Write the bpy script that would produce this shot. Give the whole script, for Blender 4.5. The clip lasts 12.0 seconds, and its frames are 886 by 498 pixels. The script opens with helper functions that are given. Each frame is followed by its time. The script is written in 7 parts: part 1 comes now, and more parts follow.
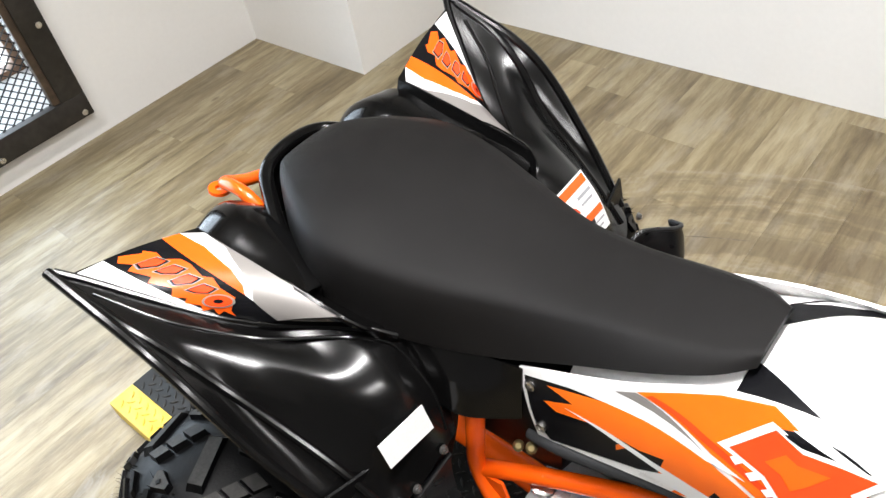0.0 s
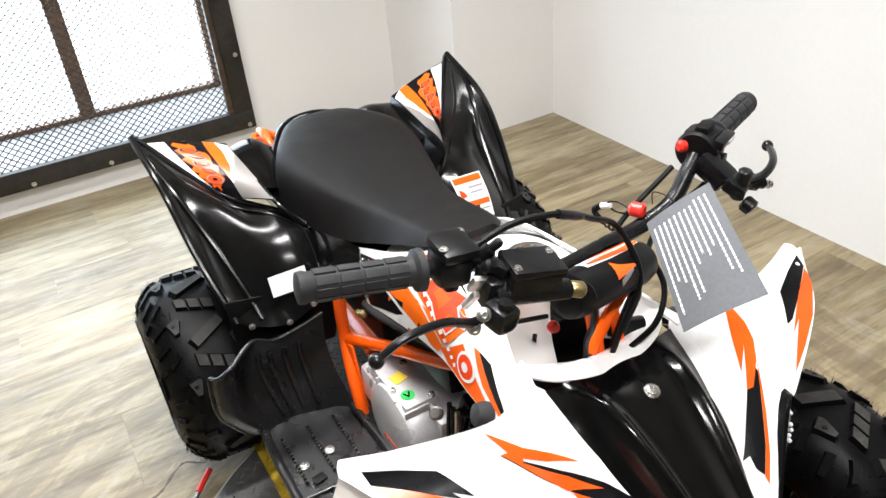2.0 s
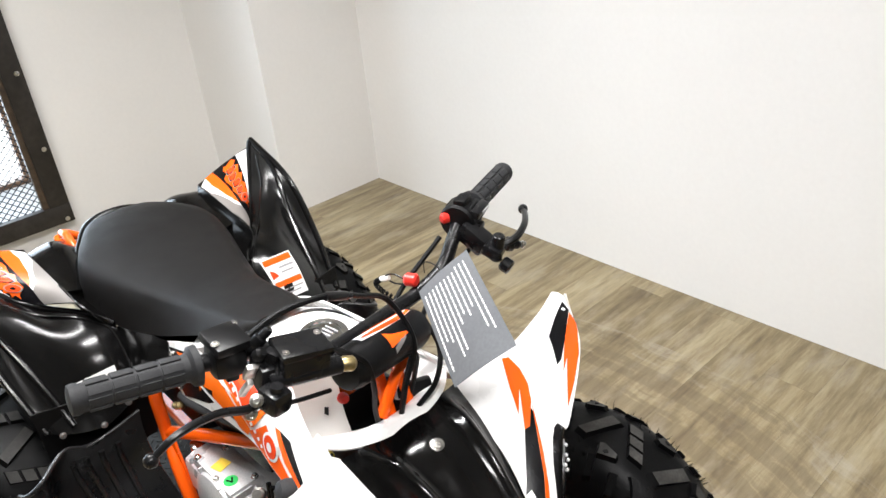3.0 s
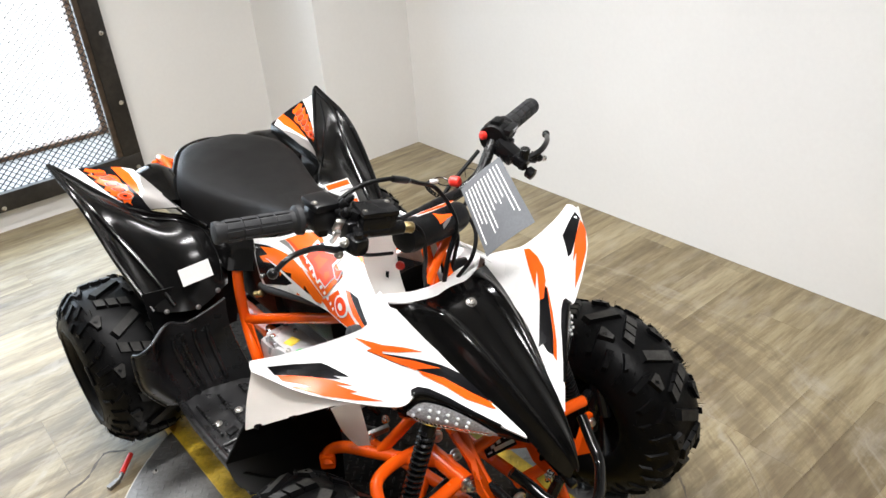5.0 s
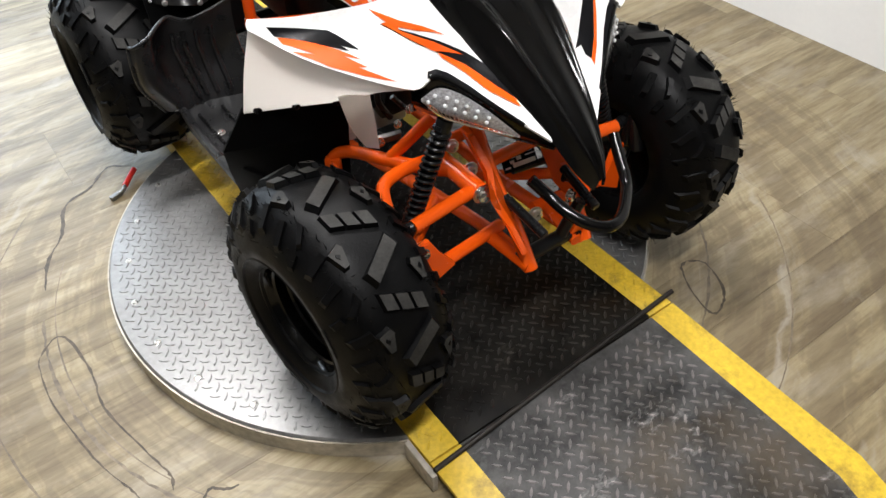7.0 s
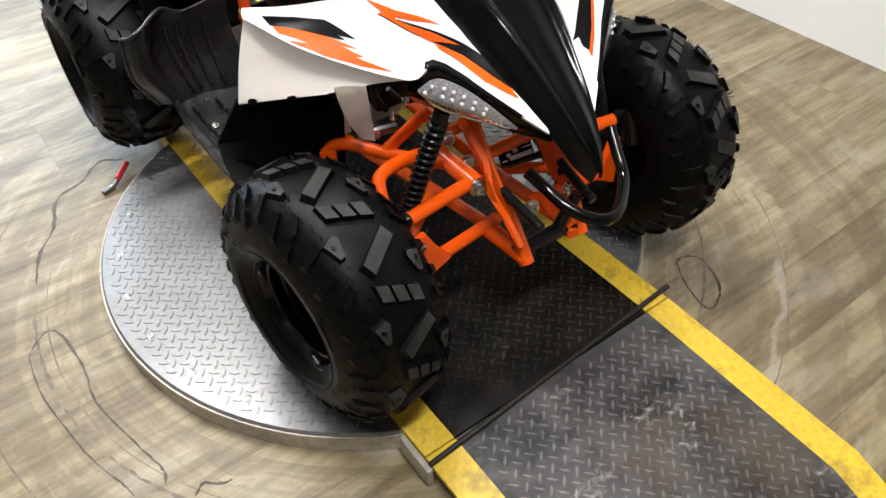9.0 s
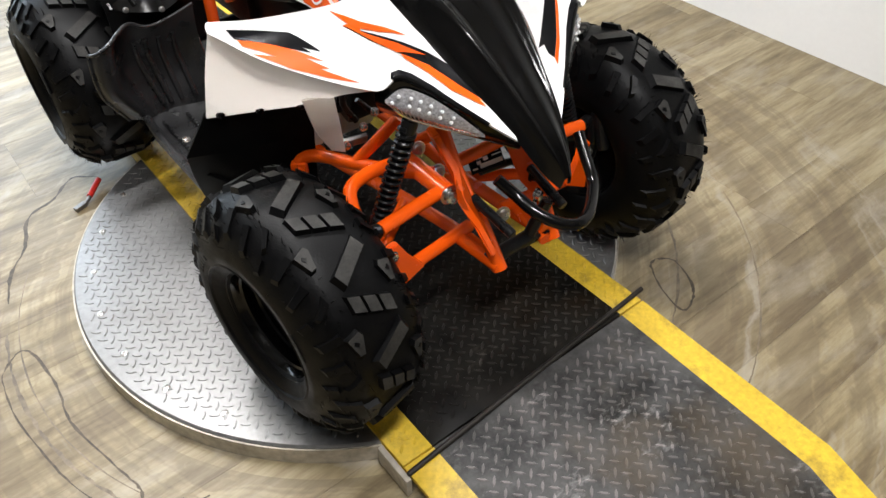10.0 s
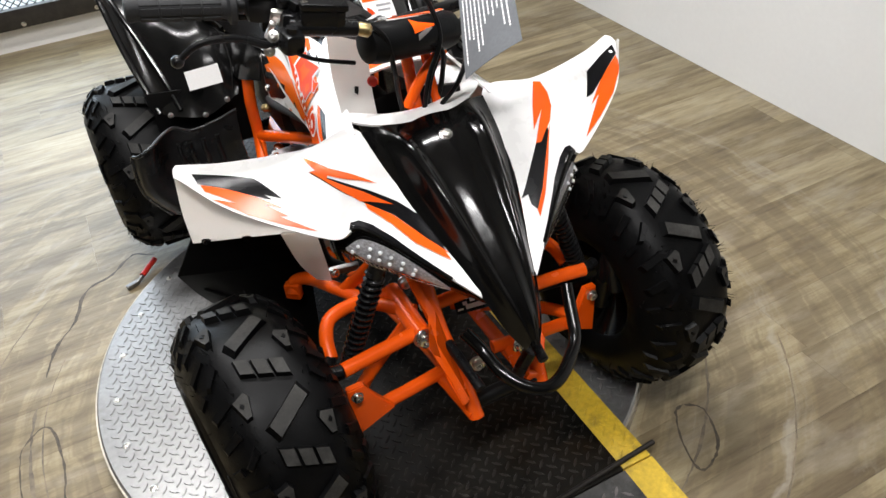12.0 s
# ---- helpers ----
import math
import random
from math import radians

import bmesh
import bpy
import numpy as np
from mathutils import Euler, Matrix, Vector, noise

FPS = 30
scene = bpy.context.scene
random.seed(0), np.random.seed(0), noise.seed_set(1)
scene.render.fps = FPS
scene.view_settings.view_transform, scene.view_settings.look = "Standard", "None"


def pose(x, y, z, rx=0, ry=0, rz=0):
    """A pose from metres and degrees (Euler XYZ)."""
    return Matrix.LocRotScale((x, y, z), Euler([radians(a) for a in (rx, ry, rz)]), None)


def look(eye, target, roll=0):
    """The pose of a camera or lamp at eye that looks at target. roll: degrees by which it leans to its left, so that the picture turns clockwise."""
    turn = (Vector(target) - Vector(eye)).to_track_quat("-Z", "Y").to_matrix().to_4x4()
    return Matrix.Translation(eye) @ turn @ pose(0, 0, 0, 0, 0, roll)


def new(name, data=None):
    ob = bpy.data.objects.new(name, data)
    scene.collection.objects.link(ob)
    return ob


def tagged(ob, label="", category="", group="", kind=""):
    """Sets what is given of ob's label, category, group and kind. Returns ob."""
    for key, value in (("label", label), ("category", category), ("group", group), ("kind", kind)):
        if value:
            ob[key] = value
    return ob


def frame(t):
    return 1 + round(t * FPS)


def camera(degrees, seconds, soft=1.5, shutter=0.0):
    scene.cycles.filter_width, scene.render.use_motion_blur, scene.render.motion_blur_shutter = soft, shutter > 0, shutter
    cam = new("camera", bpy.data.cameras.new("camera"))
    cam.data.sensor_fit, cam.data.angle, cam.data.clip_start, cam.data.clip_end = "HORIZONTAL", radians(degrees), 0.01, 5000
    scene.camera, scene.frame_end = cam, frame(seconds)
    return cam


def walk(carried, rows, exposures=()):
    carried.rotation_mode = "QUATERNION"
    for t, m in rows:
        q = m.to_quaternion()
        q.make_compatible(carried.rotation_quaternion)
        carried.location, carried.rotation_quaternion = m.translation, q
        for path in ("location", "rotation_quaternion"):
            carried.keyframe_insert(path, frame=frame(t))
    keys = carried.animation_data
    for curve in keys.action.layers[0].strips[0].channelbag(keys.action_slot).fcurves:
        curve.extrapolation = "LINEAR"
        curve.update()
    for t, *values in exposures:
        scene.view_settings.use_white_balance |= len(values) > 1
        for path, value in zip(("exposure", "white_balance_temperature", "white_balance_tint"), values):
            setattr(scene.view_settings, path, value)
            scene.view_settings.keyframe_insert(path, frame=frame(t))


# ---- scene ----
# the walk; the quad bike stands along -Y, plate top at z = 0.05
cam = camera(60.7, 12.0)
PATH = [
    (0, (-0.544, -0.252, 1.418), (0.449, 0.812, 0.046), -11.1),
    (0.5, (-0.565, -0.355, 1.378), (0.346, 0.966, 0.184), -12.1),
    (1, (-0.684, -0.63, 1.448), (0.321, 0.695, 0.338), -6.6),
    (1.5, (-0.654, -0.883, 1.44), (0.188, 0.549, 0.326), -5.5),
    (2, (-0.558, -1.058, 1.431), (0.239, 0.438, 0.369), -5.4),
    (2.5, (-0.444, -1.116, 1.459), (0.563, 0.307, 0.478), -6.9),
    (4.5, (-0.776, -1.411, 1.527), (0.452, -0.167, 0.554), -4.4),
    (5, (-0.749, -1.434, 1.509), (0.323, -0.059, 0.528), -4.7),
    (5.5, (-0.71, -1.441, 1.466), (0.272, -0.032, 0.441), -5.2),
    (6, (-0.733, -1.441, 1.397), (0.21, -0.107, 0.243), -2.9),
    (6.5, (-0.745, -1.43, 1.327), (0.135, -0.187, 0.031), -2.2),
    (7, (-0.753, -1.427, 1.27), (0.075, -0.244, -0.114), -1.8),
    (9, (-0.759, -1.425, 1.256), (0.084, -0.254, -0.129), -1.1),
    (9.5, (-0.751, -1.434, 1.255), (0.101, -0.265, -0.126), -2.0),
    (10, (-0.745, -1.438, 1.259), (0.142, -0.282, -0.112), -1.4),
    (10.5, (-0.741, -1.441, 1.258), (0.147, -0.28, -0.106), -1.8),
    (11, (-0.734, -1.439, 1.263), (0.155, -0.278, -0.101), -2.3),
    (11.5, (-0.683, -1.435, 1.288), (0.283, -0.293, -0.04), -5.5),
    (12, (-0.443, -1.468, 1.343), (0.2, -0.057, 0.08), -4.9),
]
EXPOSURES = [(0, 0.0), (2, 0.06), (2.6, 0.04), (4.5, -0.05), (5.5, -0.08), (6.5, -0.3), (7.2, -0.12), (10.5, -0.08), (11.4, -0.18), (12, -0.36)]
walk(cam, [(t, look(eye, target, roll)) for t, eye, target, roll in PATH], EXPOSURES)

# ---------------------------------------------------------------- light
world = bpy.data.worlds.new("world")
scene.world = world
world.use_nodes = True
sky = world.node_tree.nodes.new("ShaderNodeTexSky")
sky.sky_type, sky.sun_disc = "NISHITA", False
sky.sun_elevation, sky.sun_rotation = radians(35), radians(200)
world.node_tree.links.new(sky.outputs[0], world.node_tree.nodes["Background"].inputs[0])
world.node_tree.nodes["Background"].inputs[1].default_value = 0.12

WINDOW_POWER = 58.0
CEILING = 2.7


def area_lamp(name, m, sx, sy, power, colour, spread=180.0):
    data = bpy.data.lights.new(name, "AREA")
    data.shape, data.size, data.size_y, data.energy, data.color = "RECTANGLE", sx, sy, power, colour
    data.spread = radians(spread)
    ob = new(name, data)
    ob.matrix_world = m
    return tagged(ob, kind="structure")


LAMPS = [(-0.7, 1.15, 31.0), (-0.05, 0.0, 52.0), (-0.55, -1.6, 42.0)]  # x, y, watts
for lx, ly, watts in LAMPS:
    area_lamp("tube_lamp", pose(lx, ly, CEILING - 0.085), 1.2, 0.10, watts, (1.0, 0.985, 0.985), 138.0)
area_lamp("daylight", pose(-0.7, 2.62, 1.05, -90, 0, 0), 1.9, 1.6, WINDOW_POWER, (0.62, 0.81, 1.0))


# ---------------------------------------------------------------- materials
def shader(name, colour, rough=0.5, metal=0.0, grain=0.0, grain_scale=60.0, bump=0.0, bump_scale=200.0, patch_amount=0.0, patch_scale=4.0,
           rough_var=0.0, coat=0.0, random_amount=0.0, coords="Object", spec=0.5):
    mat = bpy.data.materials.new(name)
    mat.use_nodes = True
    nt = mat.node_tree
    b = nt.nodes["Principled BSDF"]
    b.inputs["Roughness"].default_value, b.inputs["Metallic"].default_value = rough, metal
    b.inputs["Specular IOR Level"].default_value = spec
    b.inputs["Coat Weight"].default_value, b.inputs["Coat Roughness"].default_value = coat, 0.06
    tc = nt.nodes.new("ShaderNodeTexCoord")

    def noise_node(scale, detail=4.0):
        n = nt.nodes.new("ShaderNodeTexNoise")
        n.inputs["Scale"].default_value, n.inputs["Detail"].default_value = scale, detail
        nt.links.new(tc.outputs[coords], n.inputs["Vector"])
        return n.outputs["Fac"]

    def vary(socket, fac, amount):
        mr = nt.nodes.new("ShaderNodeMapRange")
        mr.inputs["From Min"].default_value, mr.inputs["From Max"].default_value = 0.3, 0.7
        mr.inputs["To Min"].default_value, mr.inputs["To Max"].default_value = 1 - amount, 1 + amount
        nt.links.new(fac, mr.inputs["Value"])
        mx = nt.nodes.new("ShaderNodeMix")
        mx.data_type, mx.blend_type = "RGBA", "MULTIPLY"
        mx.inputs[0].default_value = 1.0
        nt.links.new(socket, mx.inputs[6])
        nt.links.new(mr.outputs[0], mx.inputs[7])
        return mx.outputs[2]

    rgb = nt.nodes.new("ShaderNodeRGB")
    rgb.outputs[0].default_value = (*colour, 1)
    out = rgb.outputs[0]
    if grain:
        out = vary(out, noise_node(grain_scale), grain)
    if patch_amount:
        out = vary(out, noise_node(patch_scale, 6), patch_amount)
    if random_amount:
        info = nt.nodes.new("ShaderNodeObjectInfo")
        out = vary(out, info.outputs["Random"], random_amount)
    nt.links.new(out, b.inputs["Base Color"])
    if rough_var:
        mr = nt.nodes.new("ShaderNodeMapRange")
        mr.inputs["From Min"].default_value, mr.inputs["From Max"].default_value = 0.3, 0.7
        mr.inputs["To Min"].default_value, mr.inputs["To Max"].default_value = max(0, rough - rough_var), rough + rough_var
        nt.links.new(noise_node(patch_scale * 3), mr.inputs["Value"])
        nt.links.new(mr.outputs[0], b.inputs["Roughness"])
    if bump:
        bn = nt.nodes.new("ShaderNodeBump")
        bn.inputs["Strength"].default_value, bn.inputs["Distance"].default_value = bump, 0.002
        nt.links.new(noise_node(bump_scale), bn.inputs["Height"])
        nt.links.new(bn.outputs[0], b.inputs["Normal"])
    return mat


WHITE_PLASTIC = shader("white_plastic", (0.86, 0.85, 0.84), 0.28, patch_amount=0.03, patch_scale=9, rough_var=0.06)
SHROUD_PLASTIC = shader("translucent_white_plastic", (0.72, 0.71, 0.70), 0.4, patch_amount=0.04, patch_scale=14, rough_var=0.08)
FENDER_BLACK = shader("black_satin_plastic", (0.0028, 0.0027, 0.0027), 0.20, patch_amount=0.1, patch_scale=6, rough_var=0.02, spec=0.34)
BLACK_GLOSS = shader("black_gloss_plastic", (0.0025, 0.0024, 0.0024), 0.14, patch_amount=0.2, patch_scale=20, rough_var=0.05, bump=0.03, bump_scale=60, spec=0.28)
BLACK_MATT = shader("black_textured_plastic", (0.0035, 0.0035, 0.0038), 0.42, grain=0.2, grain_scale=900, bump=0.2, bump_scale=900, rough_var=0.1, spec=0.16)
BLACK_METAL = shader("black_painted_metal", (0.006, 0.006, 0.0065), 0.28, grain=0.15, grain_scale=120, rough_var=0.08, spec=0.28)
ORANGE_PAINT = shader("orange_powder_coat", (0.93, 0.108, 0.004), 0.22, patch_amount=0.05, patch_scale=12, bump=0.06, bump_scale=500, rough_var=0.06)
ORANGE_INK = shader("orange_decal", (0.87, 0.105, 0.006), 0.25, patch_amount=0.06, patch_scale=15)
AMBER_INK = shader("amber_decal", (0.90, 0.150, 0.007), 0.25, patch_amount=0.06, patch_scale=15)
RED_INK = shader("red_decal", (0.82, 0.060, 0.010), 0.25, patch_amount=0.08, patch_scale=20)
BLACK_INK = shader("black_decal", (0.005, 0.005, 0.006), 0.25, patch_amount=0.1, patch_scale=20, spec=0.2)
WHITE_INK = shader("white_decal", (0.80, 0.79, 0.78), 0.28, patch_amount=0.03, patch_scale=15)
SILVER_INK = shader("silver_decal", (0.25, 0.232, 0.22), 0.38, metal=0.3, patch_amount=0.05, patch_scale=12)
FOOT_PLASTIC = shader("foot_well_plastic", (0.0085, 0.0085, 0.009), 0.32, grain=0.2, grain_scale=500, bump=0.2, bump_scale=700, rough_var=0.1, patch_amount=0.3, patch_scale=8, spec=0.5)
GUARD_PLASTIC = shader("black_guard_plastic", (0.0035, 0.0035, 0.0036), 0.6, grain=0.2, grain_scale=400, patch_amount=0.2, patch_scale=12, spec=0.04)
PAPER = shader("paper_label", (0.78, 0.78, 0.77), 0.55, grain=0.03, grain_scale=300)
PRINT_GREY = shader("grey_print", (0.30, 0.30, 0.31), 0.6, grain=0.05)
SEAT_VINYL = shader("seat_vinyl", (0.0055, 0.0050, 0.0048), 0.48, grain=0.12, grain_scale=700, bump=0.35, bump_scale=1400, rough_var=0.06, patch_amount=0.08, patch_scale=6, spec=0.15)
RUBBER = shader("tyre_rubber", (0.0018, 0.0018, 0.0020), 0.46, grain=0.25, grain_scale=160, bump=0.2, bump_scale=300, patch_amount=0.25, patch_scale=10, rough_var=0.10, spec=0.13)
LUG_FACE = shader("scuffed_tread_rubber", (0.029, 0.028, 0.026), 0.62, grain=0.25, grain_scale=220, patch_amount=0.55, patch_scale=22, spec=0.2)
GRIP_RUBBER = shader("grip_rubber", (0.022, 0.0225, 0.024), 0.6, grain=0.15, grain_scale=400, bump=0.2, bump_scale=700, spec=0.25)
STEEL = shader("zinc_plated_steel", (0.62, 0.60, 0.57), 0.28, metal=1.0, grain=0.12, grain_scale=150, rough_var=0.1)
DIODE = shader("diode_bead", (0.85, 0.86, 0.88), 0.12, grain=0.02)
LAMP_GREY = shader("lamp_reflector", (0.50, 0.50, 0.52), 0.32, metal=0.15, grain=0.45, grain_scale=250)
DARK_STEEL = shader("dull_steel", (0.22, 0.215, 0.21), 0.4, metal=0.9, grain=0.2, grain_scale=150)
CHROME = shader("chrome", (0.78, 0.78, 0.78), 0.08, metal=1.0, grain=0.05)
ALUMINIUM = shader("cast_aluminium", (0.56, 0.56, 0.565), 0.34, metal=0.35, grain=0.10, grain_scale=300, bump=0.15, bump_scale=500, rough_var=0.08)
GREEN_LABEL = shader("green_label", (0.02, 0.50, 0.10), 0.5, grain=0.04)
YELLOW_LABEL = shader("yellow_label", (0.85, 0.62, 0.06), 0.5, grain=0.04)
TAG_GREY = shader("grey_card", (0.115, 0.120, 0.128), 0.75, grain=0.06, grain_scale=200, patch_amount=0.06, patch_scale=12, spec=0.1)
RED_PLASTIC = shader("red_plastic", (0.70, 0.03, 0.02), 0.35, grain=0.05)
AMBER_PLASTIC = shader("amber_plastic", (0.36, 0.15, 0.025), 0.3, grain=0.1)
BRASS = shader("gold_zinc", (0.32, 0.25, 0.12), 0.35, metal=0.9, grain=0.2, grain_scale=200)
CHECKER_PLATE = shader("galvanised_plate", (0.29, 0.288, 0.285), 0.36, metal=0.75, grain=0.12, grain_scale=90, patch_amount=0.10, patch_scale=4, rough_var=0.04, bump=0.1, bump_scale=200)


def let_light_through(mat, share, colour):
    """Thin plastic: part of the light passes and scatters out of the far side."""
    nt = mat.node_tree
    b, out = nt.nodes["Principled BSDF"], nt.nodes["Material Output"]
    tr = nt.nodes.new("ShaderNodeBsdfTranslucent")
    tr.inputs["Color"].default_value = (*colour, 1)
    mx = nt.nodes.new("ShaderNodeMixShader")
    mx.inputs[0].default_value = share
    nt.links.new(b.outputs[0], mx.inputs[1])
    nt.links.new(tr.outputs[0], mx.inputs[2])
    nt.links.new(mx.outputs[0], out.inputs["Surface"])


let_light_through(SHROUD_PLASTIC, 0.62, (0.92, 0.89, 0.85))


def worn_plate(name, dark, dusty, brown, rough):
    """Black plate with grey dust rubbed on in patches, brown dirt and pale scrapes."""
    mat = bpy.data.materials.new(name)
    mat.use_nodes = True
    nt = mat.node_tree
    b = nt.nodes["Principled BSDF"]
    b.inputs["Metallic"].default_value, b.inputs["Specular IOR Level"].default_value = 0.08, 0.14
    geo = nt.nodes.new("ShaderNodeNewGeometry")

    def layer(under, colour, scale, lo, hi, most, stretch=(1, 1, 1), detail=8.0):
        mp = nt.nodes.new("ShaderNodeMapping")
        mp.inputs["Scale"].default_value = stretch
        nt.links.new(geo.outputs["Position"], mp.inputs["Vector"])
        n = nt.nodes.new("ShaderNodeTexNoise")
        n.inputs["Scale"].default_value, n.inputs["Detail"].default_value, n.inputs["Roughness"].default_value = scale, detail, 0.68
        nt.links.new(mp.outputs[0], n.inputs["Vector"])
        mr = nt.nodes.new("ShaderNodeMapRange")
        mr.inputs["From Min"].default_value, mr.inputs["From Max"].default_value, mr.inputs["To Max"].default_value = lo, hi, most
        nt.links.new(n.outputs["Fac"], mr.inputs["Value"])
        mx = nt.nodes.new("ShaderNodeMix")
        mx.data_type = "RGBA"
        nt.links.new(mr.outputs[0], mx.inputs[0])
        nt.links.new(under, mx.inputs[6])
        mx.inputs[7].default_value = (*colour, 1)
        return mx.outputs[2], mr.outputs[0]

    base = nt.nodes.new("ShaderNodeRGB")
    base.outputs[0].default_value = (*dark, 1)
    col, dust = layer(base.outputs[0], dusty, 5.0, 0.40, 0.62, 0.85)
    col, _ = layer(col, brown, 3.2, 0.50, 0.68, 0.75)
    col, _ = layer(col, dusty, 45.0, 0.55, 0.72, 0.6)
    col, _ = layer(col, tuple(2.4 * c for c in dusty), 9.0, 0.60, 0.70, 0.7, (1.0, 2.2, 1.0))
    nt.links.new(col, b.inputs["Base Color"])
    mr = nt.nodes.new("ShaderNodeMapRange")
    mr.inputs["To Min"].default_value, mr.inputs["To Max"].default_value = rough - 0.1, rough + 0.15
    nt.links.new(dust, mr.inputs["Value"])
    nt.links.new(mr.outputs[0], b.inputs["Roughness"])
    return mat


# lift deck and treads: brown dirt, with the bike's shade darkened into the colour
DARK_PLATE = worn_plate("shaded_dirty_plate", (0.003, 0.0028, 0.0025), (0.018, 0.016, 0.013), (0.022, 0.012, 0.004), 0.45)
DARK_TREAD = worn_plate("shaded_dirty_treads", (0.008, 0.0075, 0.007), (0.050, 0.046, 0.040), (0.036, 0.020, 0.008), 0.40)
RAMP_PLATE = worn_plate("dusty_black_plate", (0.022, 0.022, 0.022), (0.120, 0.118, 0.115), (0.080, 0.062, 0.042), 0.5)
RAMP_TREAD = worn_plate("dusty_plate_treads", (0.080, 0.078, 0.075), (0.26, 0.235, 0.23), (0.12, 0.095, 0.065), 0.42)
def stained(mat, colour, scale, lo, hi, amount, coords="Object"):
    """Dirt with ragged edges over a finished material."""
    nt = mat.node_tree
    b = nt.nodes["Principled BSDF"]
    tc = nt.nodes.new("ShaderNodeTexCoord")
    n = nt.nodes.new("ShaderNodeTexNoise")
    n.inputs["Scale"].default_value, n.inputs["Detail"].default_value, n.inputs["Roughness"].default_value = scale, 9.0, 0.68
    nt.links.new(tc.outputs[coords], n.inputs["Vector"])
    mr = nt.nodes.new("ShaderNodeMapRange")
    mr.inputs["From Min"].default_value, mr.inputs["From Max"].default_value, mr.inputs["To Max"].default_value = lo, hi, amount
    nt.links.new(n.outputs["Fac"], mr.inputs["Value"])
    mx = nt.nodes.new("ShaderNodeMix")
    mx.data_type = "RGBA"
    mx.inputs[7].default_value = (*colour, 1)
    old = b.inputs["Base Color"].links[0].from_socket
    nt.links.new(mr.outputs[0], mx.inputs[0])
    nt.links.new(old, mx.inputs[6])
    nt.links.new(mx.outputs[2], b.inputs["Base Color"])
    return mat


YELLOW_PAINT = shader("worn_yellow_paint", (0.62, 0.42, 0.030), 0.5, grain=0.14, grain_scale=90, patch_amount=0.16, patch_scale=7, rough_var=0.1)
stained(YELLOW_PAINT, (0.075, 0.052, 0.018), 7.0, 0.53, 0.68, 0.75)
stained(CHECKER_PLATE, (0.13, 0.11, 0.085), 3.5, 0.56, 0.74, 0.35)
PLATE_RIM = shader("dusty_steel_rim", (0.45, 0.41, 0.34), 0.5, metal=0.3, grain=0.2, grain_scale=60, patch_amount=0.25, patch_scale=6)
RUSTY_ROD = shader("dark_steel_rod", (0.022, 0.018, 0.015), 0.55, metal=0.3, grain=0.4, grain_scale=120)
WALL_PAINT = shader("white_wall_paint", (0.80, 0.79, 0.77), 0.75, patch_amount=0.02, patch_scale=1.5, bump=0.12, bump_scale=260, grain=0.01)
# west and south walls are unseen; their grey holds down bounced light
LOW_BOUNCE_WALL = shader("low_bounce_grey", (0.30, 0.295, 0.29), 0.8, patch_amount=0.05, patch_scale=1.5, grain=0.02)
# unseen ceiling, greyed below white to cut the bounce
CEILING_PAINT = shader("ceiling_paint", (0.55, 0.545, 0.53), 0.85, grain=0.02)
GRILLE_BLACK = shader("black_grille_steel", (0.012, 0.012, 0.013), 0.4, grain=0.2, grain_scale=100)
FRAME_STEEL = shader("blackened_frame", (0.020, 0.017, 0.015), 0.45, grain=0.35, grain_scale=40, patch_amount=0.4, patch_scale=9)
WINDOW_WOOD = shader("brown_window_wood", (0.16, 0.085, 0.045), 0.5, grain=0.25, grain_scale=50)
OLD_WOOD = shader("dark_brown_batten", (0.060, 0.040, 0.026), 0.55, grain=0.4, grain_scale=35, patch_amount=0.3, patch_scale=7)
SILL_PAINT = shader("sill_paint", (0.55, 0.54, 0.52), 0.6, patch_amount=0.15, patch_scale=8)


def lens_material():
    mat = bpy.data.materials.new("clear_lens")
    mat.use_nodes = True
    b = mat.node_tree.nodes["Principled BSDF"]
    b.inputs["Base Color"].default_value = (0.97, 0.98, 1.0, 1)
    b.inputs["Roughness"].default_value = 0.02
    b.inputs["Transmission Weight"].default_value = 1.0
    b.inputs["IOR"].default_value = 1.2
    return mat


LENS = lens_material()


def glow_material(name, colour, strength):
    mat = bpy.data.materials.new(name)
    mat.use_nodes = True
    b = mat.node_tree.nodes["Principled BSDF"]
    b.inputs["Base Color"].default_value = (0.8, 0.8, 0.8, 1)
    b.inputs["Emission Color"].default_value = (*colour, 1)
    b.inputs["Emission Strength"].default_value = strength
    return mat


TUBE_GLOW = glow_material("lit_tube", (1.0, 0.96, 0.90), 14.0)
OUTSIDE_GLOW = glow_material("bright_outdoors", (0.92, 0.96, 1.0), 3.2)


